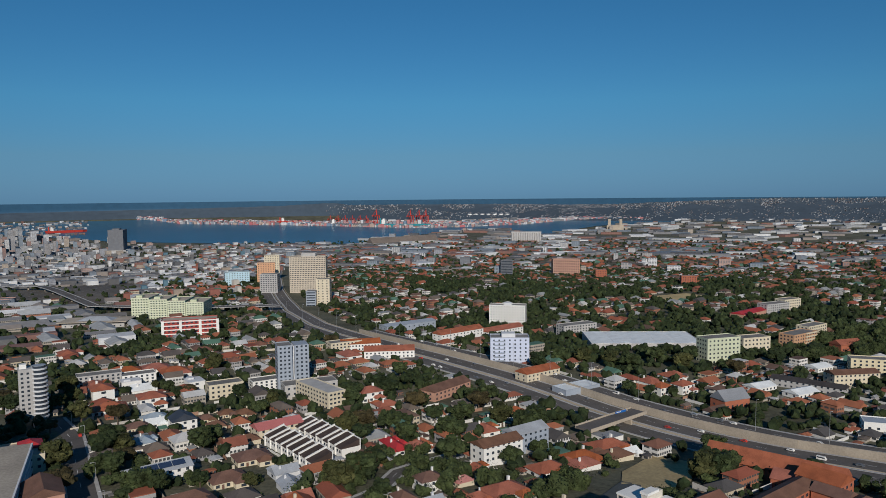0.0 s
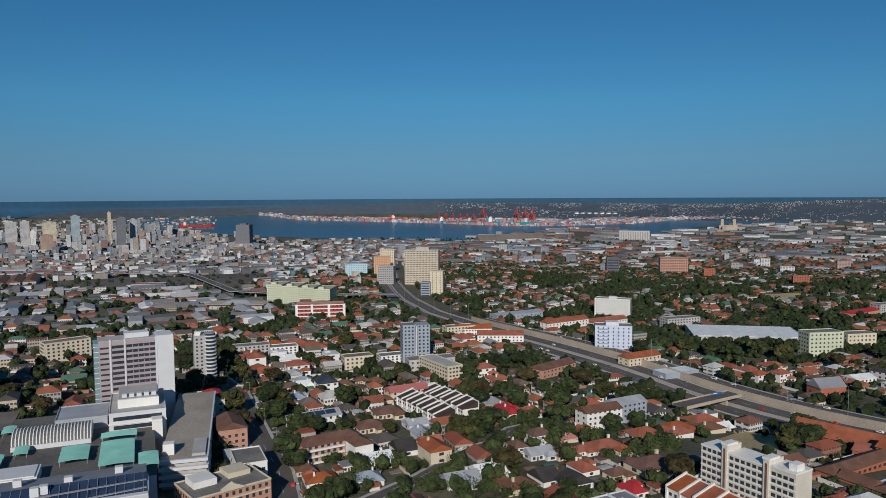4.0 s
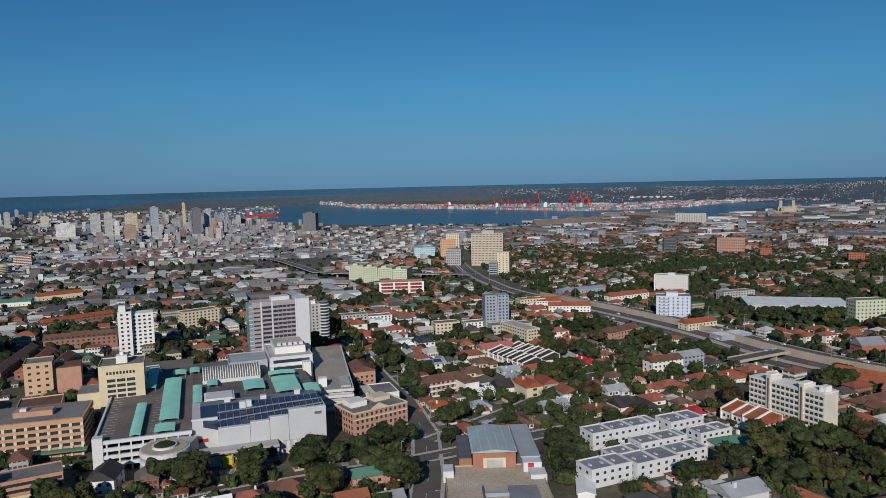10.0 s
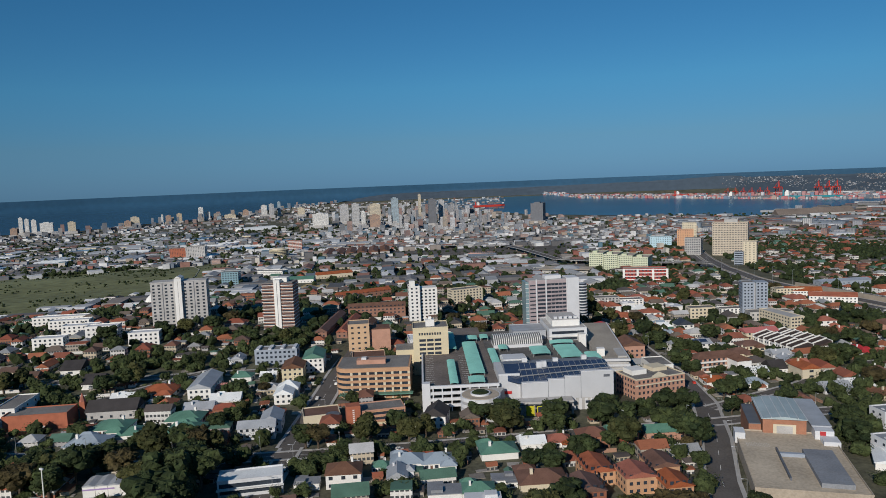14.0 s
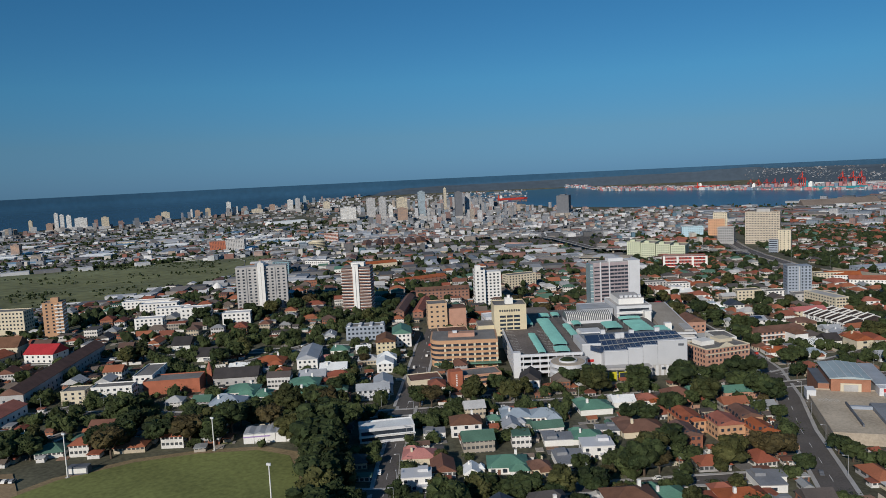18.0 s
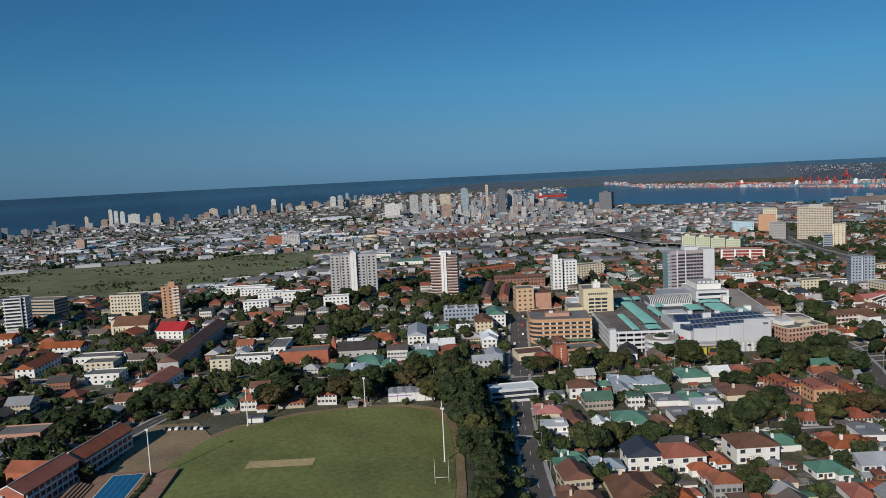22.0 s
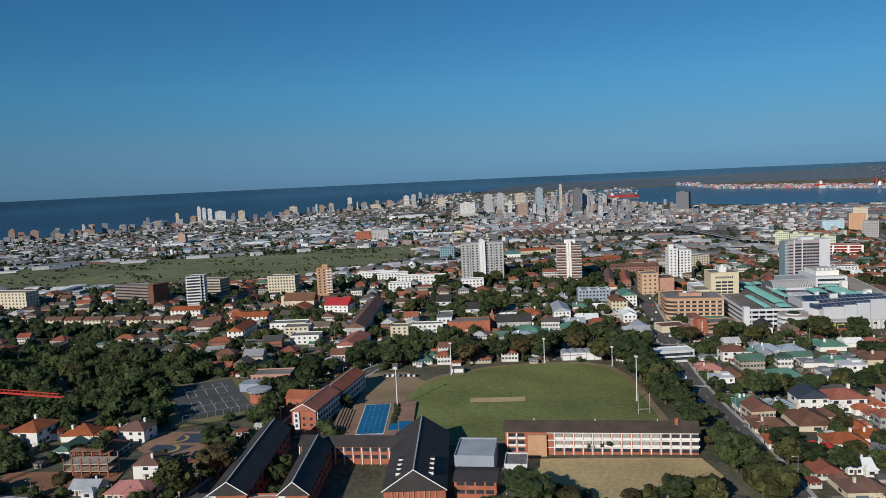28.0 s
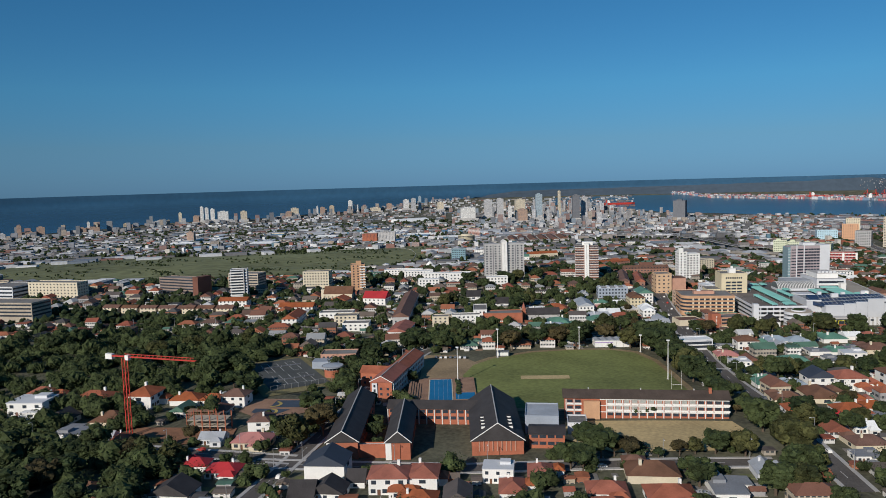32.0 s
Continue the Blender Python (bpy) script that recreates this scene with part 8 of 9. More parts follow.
def house(kind, x, y, yaw, s=1.0):
    """Sets one house with its middle at (x, y); the first of a kind is moved, the others are copies."""
    ob, w, d = KINDS[kind]
    m = pose(x, y, land(x, y), 0, 0, yaw) @ Matrix.Diagonal((s, s, .5 + s / 2, 1)) @ pose(-w / 2, -d / 2, 0)
    if kind in USED:
        ob = copy_thing(USED[kind], m @ Matrix.Diagonal((1 / USED[kind].scale.x, 1 / USED[kind].scale.y, 1 / USED[kind].scale.z, 1)))
    else:
        ob.matrix_basis = m
        USED[kind] = ob
    keep_off(x, y, yaw, -w / 2 * s - .3, -d / 2 * s - 2.0 * s, w / 2 * s + .3, d / 2 * s + .3)
    return ob


E2 = (math.cos(radians(22)), math.sin(radians(22)))


def in_sight(x, y):
    """The wedge of land in front of the flight, with a margin."""
    b = math.degrees(math.atan2(-(x + 90), y + 420))
    c = math.degrees(math.atan2(-(x - 40), y - 40))
    return (b < 62 and b > -8 and y > -260) or (c > -48 and c < 40 and y > 180)


WOODS = [[(-770, -20), (-640, 60), (-520, 66), (-490, 14), (-448, -41), (-530, -84), (-610, -112), (-720, -120)],
         [(-470, -225), (-385, -200), (-400, -160), (-440, -146), (-560, -150), (-600, -200)],
         [(92, 240), (165, 236), (205, 312), (150, 300), (118, 290)], [(-560, -60), (-480, -50), (-470, -30), (-480, 30), (-540, 40)], [(430, 640), (560, 640), (680, 740), (620, 790), (520, 700)]]


def set_houses(spots):
    for x, y, kind, *size in spots:
        if free(x, y, 0.5 if size else 3.5):
            house(kind, x, y, 20 + ((x * 7 + y * 13) % 4 * 90 if not size else (0, 0, 180, 90)[(x * 3 + y) % 4]) + (x % 7) - 3, *size)


def set_trees(spots, size=4.8):
    for x, y, s in spots:
        if free(x, y, -1.0) and min([(x - a) ** 2 + (y - b) ** 2 for a, b in TREES] + [99]) > 20:
            k = (x * 5 + y * 3) % 8
            tree(x, y, k, s * size / CROWNS[k][3])


set_houses(((95, 241, 8, 1.45), (160, 266, 9, 1.4), (180, 268, 0, 1.2), (-219, 132, 4, 1.28), (-206, 172, 13, 0.78), (-192, 180, 6, 1.16), (-202, 140, 15, 1.06), (-182, 198, 3, 0.62), (-172, 206, 14, 1.1), (-158, 210, 14, 1.1), (-145, 177, 13, 1.0), (-132, 182, 3, 1.06), (-134, 228, 3, 1.34), (-120, 242, 11, 1.03), (-108, 248, 0, 0.87), (-108, 198, 5, 1.35), (-161, 140, 3, 1.3), (-148, 140, 5, 0.78), (-136, 151, 13, 1.18), (-125, 164, 4, 1.02), (-193, 112, 4, 0.89), (-174, 129, 11, 0.78), (-193, 70, 1, 1.03), (-177, 77, 3, 0.87), (-162, 72, 14, 0.89), (-149, 83, 12, 1.19), (-134, 86, 10, 1.45)))
set_houses(((-122, 94, 0, 0.78), (-106, 106, 6, 1.41), (-94, 120, 3, 1.17), (-66, 124, 0, 1.2), (-56, 143, 13, 1.05), (-59, 106, 8, 1.28), (-78, 94, 3, 1.01), (-180, 49, 3, 1.1), (-98, 82, 5, 0.85), (-70, 73, 0, 0.86), (-121, 75, 0, 0.62), (-166, 32, 5, 1.05), (-150, 49, 5, 1.45), (-131, 48, 0, 0.8), (-126, 36, 0, 0.87), (-137, 23, 0, 1.05), (-145, 9, 7, 0.69), (-160, 12, 0, 1.0), (-120, 14, 13, 1.17), (-134, -6, 11, 0.85), (-342, 210, 3, 1.45), (-347, 233, 7, 1.45), (-362, 274, 0, 1.38), (-374, 256, 11, 1.21)))
set_houses(((-386, 276, 9, 0.95), (-312, 232, 3, 1.45), (-299, 215, 3, 1.45), (-288, 199, 0, 0.9), (-276, 208, 9, 0.82), (-264, 184, 13, 1.16), (-310, 268, 11, 1.45), (-316, 250, 8, 1.29), (-326, 290, 15, 0.9), (-328, 314, 3, 1.0), (-312, 320, 11, 0.9), (-336, 186, 14, 1.37), (-458, 305, 2, 1.39), (-418, 281, 2, 1.28), (-124, 196, 13, 0.76), (77, 500, 7, 0.83), (94, 499, 0, 0.65), (85, 425, 6, 0.93), (113, 444, 0, 0.85), (117, 409, 0, 1.23), (149, 441, 0, 1.18), (177, 465, 0, 1.22), (203, 487, 0, 1.45), (103, 404, 0, 0.65)))
set_houses(((97, 376, 0, 0.89), (111, 346, 7, 0.87), (88, 357, 2, 1.01), (51, 376, 11, 1.22), (37, 366, 8, 1.24), (62, 356, 5, 1.05), (80, 400, 8, 1.06), (25, 414, 1, 0.89), (131, 376, 5, 1.45), (19, 457, 8, 0.97), (-8, 453, 5, 1.12), (2, 483, 5, 1.19), (-3, 398, 11, 1.24), (-15, 393, 13, 0.79), (113, 293, 3, 1.45), (93, 398, 5, 0.77), (111, 367, 5, 0.73), (-74, 634, 10, 1.45), (-113, 662, 10, 1.45), (-98, 618, 0, 1.45), (-125, 690, 0, 1.24), (-187, 848, 0, 1.45), (-44, 568, 12, 1.13), (-64, 588, 14, 1.1)))
set_houses(((-59, 528, 14, 0.84), (-70, 566, 5, 0.85), (-51, 684, 4, 1.1), (-32, 584, 5, 0.72), (-20, 597, 5, 0.74), (-9, 595, 5, 0.81), (-24, 564, 5, 0.69), (-12, 514, 5, 0.82), (-2, 520, 5, 0.82), (-111, 739, 0, 1.45), (-91, 749, 0, 1.45), (-73, 732, 0, 1.45), (75, 766, 0, 1.45), (78, 619, 10, 1.33), (87, 593, 0, 1.03), (90, 490, 0, 0.9), (11, 556, 8, 0.94), (15, 490, 8, 0.95), (22, 437, 8, 1.08), (27, 402, 1, 1.2), (11, 414, 2, 1.05), (118, 840, 0, 1.29), (-87, 675, 11, 1.45), (150, 545, 3, 0.98)))
set_houses(((170, 566, 0, 1.01), (140, 527, 0, 1.06), (172, 450, 0, 1.07), (199, 469, 5, 1.17), (102, 428, 15, 0.67), (212, 476, 11, 0.78), (214, 508, 13, 1.01), (312, 592, 10, 1.13), (295, 592, 10, 1.01), (297, 616, 0, 1.02), (322, 625, 0, 1.23), (-530, -97, 0, 1.35), (-497, -90, 10, 1.45), (-477, -79, 0, 1.1), (-462, -74, 0, 0.94), (-448, -71, 6, 1.06), (-517, -128, 2, 0.96), (-489, -143, 13, 1.2), (-488, -122, 5, 1.15), (-460, -141, 0, 0.66), (-470, -142, 8, 0.86), (-396, -120, 15, 1.24), (-417, -124, 8, 0.92), (-553, -103, 0, 1.06)))
set_houses(((-136, -44, 13, 0.79),))
set_houses(((-400, -154, 7, 0.88), (-383, -155, 7, 1.01), (-385, -181, 2, 1.15), (-341, -139, 12, 1.3), (-325, -142, 2, 0.75), (-310, -142, 10, 1.27), (-298, -135, 10, 1.16), (-548, -123, 4, 1.45), (-572, -99, 0, 0.92), (-273, -117, 4, 0.89), (-257, -110, 0, 0.97), (-263, -128, 0, 0.93), (-229, -117, 0, 1.01), (-216, -94, 5, 1.34), (-206, -113, 0, 1.18), (-176, -69, 13, 1.42), (-187, -100, 13, 1.21), (-146, -80, 0, 1.11), (-28, 374, 0, 0.95), (-6, 374, 14, 0.85), (-37, 388, 5, 0.62), (70, 405, 6, 0.75),))
set_houses(((46, 376, 11), (60, 357, 11), (73, 396, 8), (76, 365, 2), (-191, 59, 5), (-178, 67, 3), (-180, 42, 3), (-163, 68, 8), (-150, 84, 2), (-135, 82, 0), (-122, 88, 0), (-172, 35, 5), (-166, 19, 5), (-148, 37, 5), (-153, 48, 5), (-128, 35, 0), (-138, 15, 0), (-145, 2, 7), (-114, 35, 8), (-121, 44, 11), (-107, 104, 5), (-159, 5, 0), (-114, 2, 9), (-121, -5, 9), (-133, -11, 11), (-191, 179, 6), (-219, 139, 4), (-212, 123, 2), (-171, 190, 8), (-158, 201, 8), (-135, 231, 3), (-120, 233, 11), (-163, 145, 3), (-156, 136, 3)))
set_houses(((-124, 159, 5), (-136, 180, 3), (-227, 171, 4), (-176, 121, 11), (-191, 109, 7), (-145, 205, 8), (-152, 169, 11), (-107, 200, 5), (-107, 249, 0), (-97, 128, 3), (-378, -158, 7), (-396, -158, 7), (-395, -118, 7), (-407, -100, 6), (-497, -86, 10), (-518, -126, 10), (-549, -124, 4), (-530, -94, 0), (-519, -88, 7), (-473, -79, 0), (-459, -76, 0), (-448, -67, 0), (-566, -104, 0), (-550, -99, 9), (-484, -138, 11), (-484, -119, 5), (-345, -141, 2), (-337, -162, 2), (-329, -157, 2), (-414, -120, 11)))
set_houses(((-383, -187, 5), (-417, -195, 5), (-255, -118, 10), (-229, -123, 10), (-216, -98, 5), (-206, -118, 0), (-174, -77, 8), (-146, -83, 0), (-134, -28, 5), (-140, -45, 5), (-134, -52, 4), (-264, -116, 4), (-310, -140, 10), (-297, -133, 10), (-293, -151, 0), (-273, -117, 4), (-256, -118, 10), (-262, -134, 0), (-321, -149, 2), (-339, -143, 2), (-332, -158, 2), (-340, -134, 2), (-184, 841, 0), (-108, 739, 0), (-87, 748, 0), (-69, 732, 0), (-72, 629, 1), (-99, 616, 0), (-113, 650, 0), (-125, 682, 0)))
set_houses(((-49, 525, 10), (-63, 526, 0), (-44, 563, 4), (-61, 575, 11), (79, 488, 7), (92, 490, 0), (82, 590, 0), (78, 620, 0), (53, 656, 0), (88, 431, 5), (-99, 691, 4), (-115, 710, 11), (-355, 267, 10), (-341, 230, 7), (-313, 235, 3), (-301, 215, 3), (-324, 288, 7), (-311, 265, 11), (-354, 349, 8), (-323, 329, 5), (-331, 322, 5), (-370, 254, 4), (-294, 200, 0), (-276, 208, 0), (-325, 206, 3), (-311, 324, 2)))
set_trees(((-226, 107, 1.7), (-218, 81, 1.7), (-210, 54, 1.6), (-202, 35, 1.5), (-196, 22, 1.4), (-205, 93, 2.04), (-179, 102, 1.32), (-163, 106, 1.62), (-146, 110, 1.63), (-134, 111, 1.18), (-120, 118, 1.65), (-112, 130, 1.86), (-102, 156, 2.1), (-96, 137, 2.06), (-79, 140, 2.1), (-69, 157, 2.1), (-54, 166, 2.1), (-47, 173, 1.74), (-252, 146, 2.05), (-241, 115, 2.1), (-218, 63, 1.91), (-208, 41, 1.91), (-231, 92, 1.78), (-222, 214, 1.93), (-250, 197, 1.33), (-194, 217, 2.1), (-175, 242, 1.61), (-139, 263, 2.08), (-113, 264, 1.87), (-86, 287, 2.1), (-105, 212, 1.5), (-192, 246, 1.63), (-134, 260, 1.89), (-90, 278, 2.1), (-80, 269, 1.73), (-69, 309, 1.55), (-57, 311, 1.9)), 3.7)
set_trees(((-47, 313, 1.91), (-37, 302, 2.03), (-25, 341, 1.66), (-18, 348, 1.69), (-25, 282, 1.13), (-26, 263, 1.23), (-93, 227, 1.84), (-90, 202, 1.58), (-77, 253, 2.1), (-48, 262, 2.1), (-42, 228, 1.12), (-113, 212, 1.51), (34, 264, 2.06), (30, 286, 1.49), (10, 372, 2.1), (56, 444, 2.06), (66, 441, 2.1), (-46, 423, 2.1), (-42, 389, 1.63), (-11, 389, 1.22), (29, 298, 1.63), (28, 267, 1.77), (62, 323, 1.44), (77, 327, 1.46), (256, 471, 2.1), (137, 357, 1.99), (149, 356, 1.46), (65, 533, 2.1), (129, 544, 2.1), (134, 454, 1.52), (105, 581, 2.1), (8, 336, 1.29)), 3.7)
set_trees(((3, 444, 1.02), (157, 476, 1.37), (173, 388, 1.18), (149, 307, 1.31), (130, 308, 1.3), (-82, 450, 2.1), (-94, 492, 2.1), (-72, 448, 2.1), (-76, 524, 1.93), (-67, 511, 1.69), (42, 436, 1.86), (55, 438, 2.1), (62, 417, 1.34), (10, 620, 1.59), (26, 553, 1.0), (66, 615, 2.1), (86, 641, 1.9), (110, 681, 1.78), (-85, 583, 1.95), (-108, 590, 2.0), (-139, 671, 2.1), (-68, 665, 1.49), (-51, 657, 1.46), (-41, 736, 2.1), (-20, 450, 1.13), (6, 449, 0.64), (62, 818, 2.1), (-167, 662, 2.1), (-167, 629, 2.1), (90, 533, 1.56), (94, 468, 1.36), (66, 459, 1.32)), 3.7)
set_trees(((240, 434, 2.1), (155, 540, 2.03), (149, 577, 2.1), (161, 464, 1.05), (171, 651, 1.73), (229, 525, 1.46), (112, 507, 2.05), (158, 428, 0.81), (114, 430, 0.94), (270, 596, 1.45), (228, 679, 2.1), (250, 688, 2.1), (272, 690, 2.1), (292, 678, 2.1), (303, 663, 2.1), (337, 681, 2.1), (346, 652, 2.1), (374, 618, 2.1), (427, 641, 2.1), (439, 624, 2.1), (365, 674, 2.1), (-176, -19, 1.97), (-158, -3, 1.8), (-189, -1, 0.78), (-260, 168, 2.1), (-247, 124, 2.01), (-234, 108, 2.1), (-206, 48, 1.65), (-196, 30, 1.28), (-203, 100, 2.1), (-180, 108, 1.55), (-165, 113, 1.91)), 3.7)
set_trees(((-193, 100, 1.52), (-133, 117, 1.75), (-122, 132, 1.99), (-103, 143, 2.1), (-109, 214, 2.1), (-240, 202, 1.91), (-200, 225, 2.1), (-182, 236, 1.78), (-138, 269, 2.1), (-113, 276, 2.1), (-206, -13, 1.15), (-214, -22, 0.87), (-296, 185, 2.1), (-277, 191, 2.1), (-306, 166, 1.85), (-320, 149, 1.81), (-124, 103, 1.02), (-133, 5, 1.18), (-123, 24, 1.11), (-375, -118, 2.09), (-396, -71, 1.89), (-402, -28, 1.56), (-356, -86, 1.3), (-336, -96, 1.37), (-334, -125, 0.76), (-318, -119, 0.75), (-320, -87, 0.68), (-307, -90, 1.33), (-375, 4, 1.07), (-433, -113, 1.4), (-428, -128, 1.21), (-411, -91, 0.94)), 3.7)
set_trees(((-455, -160, 2.1), (-431, -163, 1.86), (-453, -170, 1.63), (-495, -138, 1.01), (-546, 28, 2.1), (-555, 7, 2.1), (-526, 35, 2.1), (-500, -31, 2.1), (-565, -37, 2.1), (-662, 0, 2.1), (-666, -20, 2.1), (-568, -14, 2.1), (-490, -20, 1.78), (-457, -98, 0.84), (-421, 38, 1.79), (-417, 92, 2.1), (-397, 99, 2.1), (-245, -80, 1.92), (-234, -78, 1.15), (-216, -74, 0.64), (-208, -68, 1.03), (-202, -64, 1.04), (-192, -54, 1.07), (-183, -54, 1.07), (-176, -25, 2.1), (-166, -45, 2.1), (-159, -7, 1.67), (-170, 84, 2.1), (-253, 154, 2.1), (-237, 117, 1.82), (-268, 142, 2.1), (-289, 155, 2.1)), 3.7)
set_trees(((-316, 142, 2.1), (-330, 123, 2.1), (-349, 118, 1.93), (-217, -14, 0.75), (-164, -69, 1.41), (-248, -98, 1.58), (-203, -86, 0.98), (-202, 87, 2.1), (-168, 110, 1.97), (-184, 86, 1.13), (-155, -66, 1.42), (-133, 9, 1.43)), 3.7)
set_trees(((-440, -209, 1.5), (-441, -197, 1.6), (-437, -189, 1.5), (-444, -169, 1.3), (-433, -166, 1.5), (-412, -206, 1.2), (-425, -160, 1.3), (-410, -161, 1.1), (-476, -178, 1.4), (-475, -188, 1.5), (-463, -176, 1.3), (-395, -189, 0.8), (-411, -154, 1.0), (-367, -113, 1.7), (-382, -80, 1.3), (-434, -116, 0.9), (-454, -55, 1.3), (-470, -48, 1.2), (-453, -48, 1.0), (-474, 36, 0.9), (-239, -82, 1.6), (-228, -80, 1.2), (-242, -101, 1.3), (-204, -72, 1.3), (-194, -61, 1.2), (-182, -60, 1.2), (-177, -30, 1.6), (-163, -49, 1.7), (-159, -76, 1.5), (-197, -98, 1.3)))
set_trees(((-185, -101, 1.2), (-170, -95, 1.4), (-160, -94, 1.4), (-151, -61, 1.2), (-158, -13, 1.2), (-215, -75, 0.7), (-199, 74, 1.2), (-221, 101, 1.3), (-231, 106, 1.5), (-211, 67, 1.2), (-162, 102, 1.0), (-147, 100, 1.0), (-147, -101, 1.0), (-211, -28, 0.8), (-204, -21, 0.9), (-257, 132, 1.6), (-251, 156, 1.7), (-235, 108, 1.5), (-240, 83, 1.3), (-226, 82, 1.3), (-212, 58, 1.2), (-201, 35, 1.3), (-196, 17, 1.3), (-190, -2, 1.2), (-219, 207, 1.4), (-202, 213, 1.1), (-188, 226, 1.1), (-173, 244, 0.9), (-138, 262, 1.5), (-111, 264, 1.1)))
set_trees(((-90, 279, 1.3), (-92, 213, 1.7), (-92, 171, 1.5), (-202, 91, 1.2), (-209, 82, 1.0), (-194, 94, 1.0), (-180, 100, 1.0), (-164, 101, 1.2), (-155, 109, 1.0), (-146, 106, 1.2), (-137, 109, 1.1), (-124, 124, 1.3), (-115, 131, 1.3), (-106, 139, 1.3), (-97, 147, 1.2), (-191, 139, 0.7), (-178, -23, 1.5), (-156, -15, 1.4), (-149, -10, 1.1), (-139, -13, 1.1), (-136, 44, 0.9), (-131, 50, 0.9), (-126, 40, 0.8), (-109, 69, 1.0), (-105, 63, 1.0), (-138, -31, 1), (-115, 201, 1.1), (-270, 196, 1.2), (-251, 195, 1.0), (-269, 178, 1.3)))
set_trees(((-25, 506, 1.5), (-72, 514, 1.3), (-65, 474, 1.4), (-47, 444, 1.5), (-61, 487, 1.2), (-16, 449, 0.9), (45, 431, 1.4), (59, 427, 1.5), (63, 508, 1.3), (94, 627, 1.4), (111, 644, 1.3), (-110, 599, 1.0), (-84, 583, 1.1), (-129, 648, 1.2), (-14, 645, 1.2), (2, 594, 1.2), (-159, 620, 1.4), (-139, 575, 1.3), (23, 676, 0.9), (94, 462, 1.3), (-183, 696, 1.2), (-119, 565, 1), (-78, 675, 0.9), (-57, 658, 0.9), (64, 606, 1.2), (111, 586, 1.2), (113, 551, 1.2), (-48, 910, 1.2), (-205, 952, 1.3), (-357, 319, 1.4)))
set_trees(((-338, 292, 1.3), (-329, 272, 1.2), (-310, 282, 1.2), (-298, 290, 0.9), (-285, 245, 1.1), (-287, 225, 1.1), (-284, 235, 1.1), (-229, 214, 1.3), (-345, 250, 0.8), (-344, 401, 1.2), (-371, 397, 1.3), (-463, 404, 1.5), (-449, 417, 1.5), (-428, 426, 1.6), (-432, 460, 1.5), (-380, 396, 1.3), (-403, 402, 1.3), (-351, 384, 1.1), (-329, 401, 1.0), (-406, 375, 1.2), (-494, 459, 1.2), (-394, 281, 1.4), (-152, 269, 1.4), (-94, 274, 1.5), (-79, 286, 1.3), (-58, 278, 1.4), (-51, 314, 1.5), (-38, 284, 1.6), (-41, 258, 1.5), (-68, 299, 1.2)))
set_trees(((-108, 262, 1.2), (-28, 281, 1.2), (-23, 312, 1.1), (29, 293, 1.3), (101, 261, 1.6), (120, 273, 1.7), (140, 284, 1.6), (151, 277, 1.7), (173, 289, 1.5), (97, 240, 1.6), (116, 244, 1.6), (134, 248, 1.6), (155, 253, 1.7), (179, 281, 1.4), (87, 251, 1.3), (79, 252, 1.3), (228, 417, 1.8), (-240, 516, 1.4), (-233, 470, 1.2), (-209, 491, 1.2), (-249, 574, 1.3), (-134, 628, 1.2), (-249, 119, 1.6), (-229, 90, 1.6), (-266, 148, 1.5), (-245, 137, 1.5), (-333, 152, 1.4), (-315, 146, 1.4), (-309, 158, 1.3), (-298, 170, 1.4)))
set_trees(((-291, 183, 1.4), (-273, 181, 1.4), (-418, 98, 1.6), (-396, 95, 1.5), (-405, 77, 1.6), (-392, 105, 1.3), (-349, 113, 1.1), (-362, 119, 1.1), (-205, 93, 1.2), (-201, 97, 1.2), (-210, 95, 1.2), (-341, 133, 1.3)))


for spots, s in ((((-129, 142), (-120, 120), (-117, 135), (-110, 118), (-108, 145), (-101, 133), (-95, 143), (-88, 131), (-95, 117), (-84, 117), (-79, 107), (-73, 152), (-67, 158), (-67, 135), (-57, 163), (-56, 145), (-48, 176), (-91, 204), (-99, 231), (-83, 248), (-91, 271), (-69, 294), (-43, 297), (-47, 253)), 0.82),
                 (((-58, 243), (-139, 263), (-112, 260), (-151, 244), (-173, 240), (-190, 221), (-205, 209), (-222, 213), (-23, 185), (-19, 176), (11, 363), (-24, 308), (-15, 329), (-50, 438), (-43, 425), (-58, 125), (-40, 158), (-30, 151), (-413, 85)), 0.85),
                 (((-404, 88), (-392, 86), (-354, 109), (-346, 106), (-340, 130), (-323, 139), (-307, 147), (-317, 127), (-305, 130), (-308, 175), (-295, 170), (-288, 179), (-281, 188), (-270, 144), (-262, 146), (-252, 142), (-238, 125), (-257, 120), (-242, 94), (-235, 96), (-223, 82), (-227, 71), (-219, 66), (-202, 88)), 1.6),
                 (((-362, 137), (-381, 154), (-393, 288), (-398, 266), (-464, 266), (-468, 254), (-494, 375), (-465, 349), (-452, 396), (-357, 316), (-339, 299), (-286, 249), (236, 436), (253, 456), (231, 413), (221, 415), (117, 506), (105, 465), (116, 484), (164, 519), (175, 530)), 1.5),
                 (((-76, 506), (-57, 465), (-46, 457), (-39, 444), (-52, 435), (-53, 416), (-47, 406), (-26, 503), (-21, 522), (40, 437), (52, 441), (61, 453), (60, 426), (60, 376), (87, 506), (81, 529), (55, 520), (149, 592), (160, 590), (-132, 651)), 1.4)):
    set_trees([(x, y, s * (.85 + (x * 7 + y * 3) % 11 * .03)) for x, y in spots])


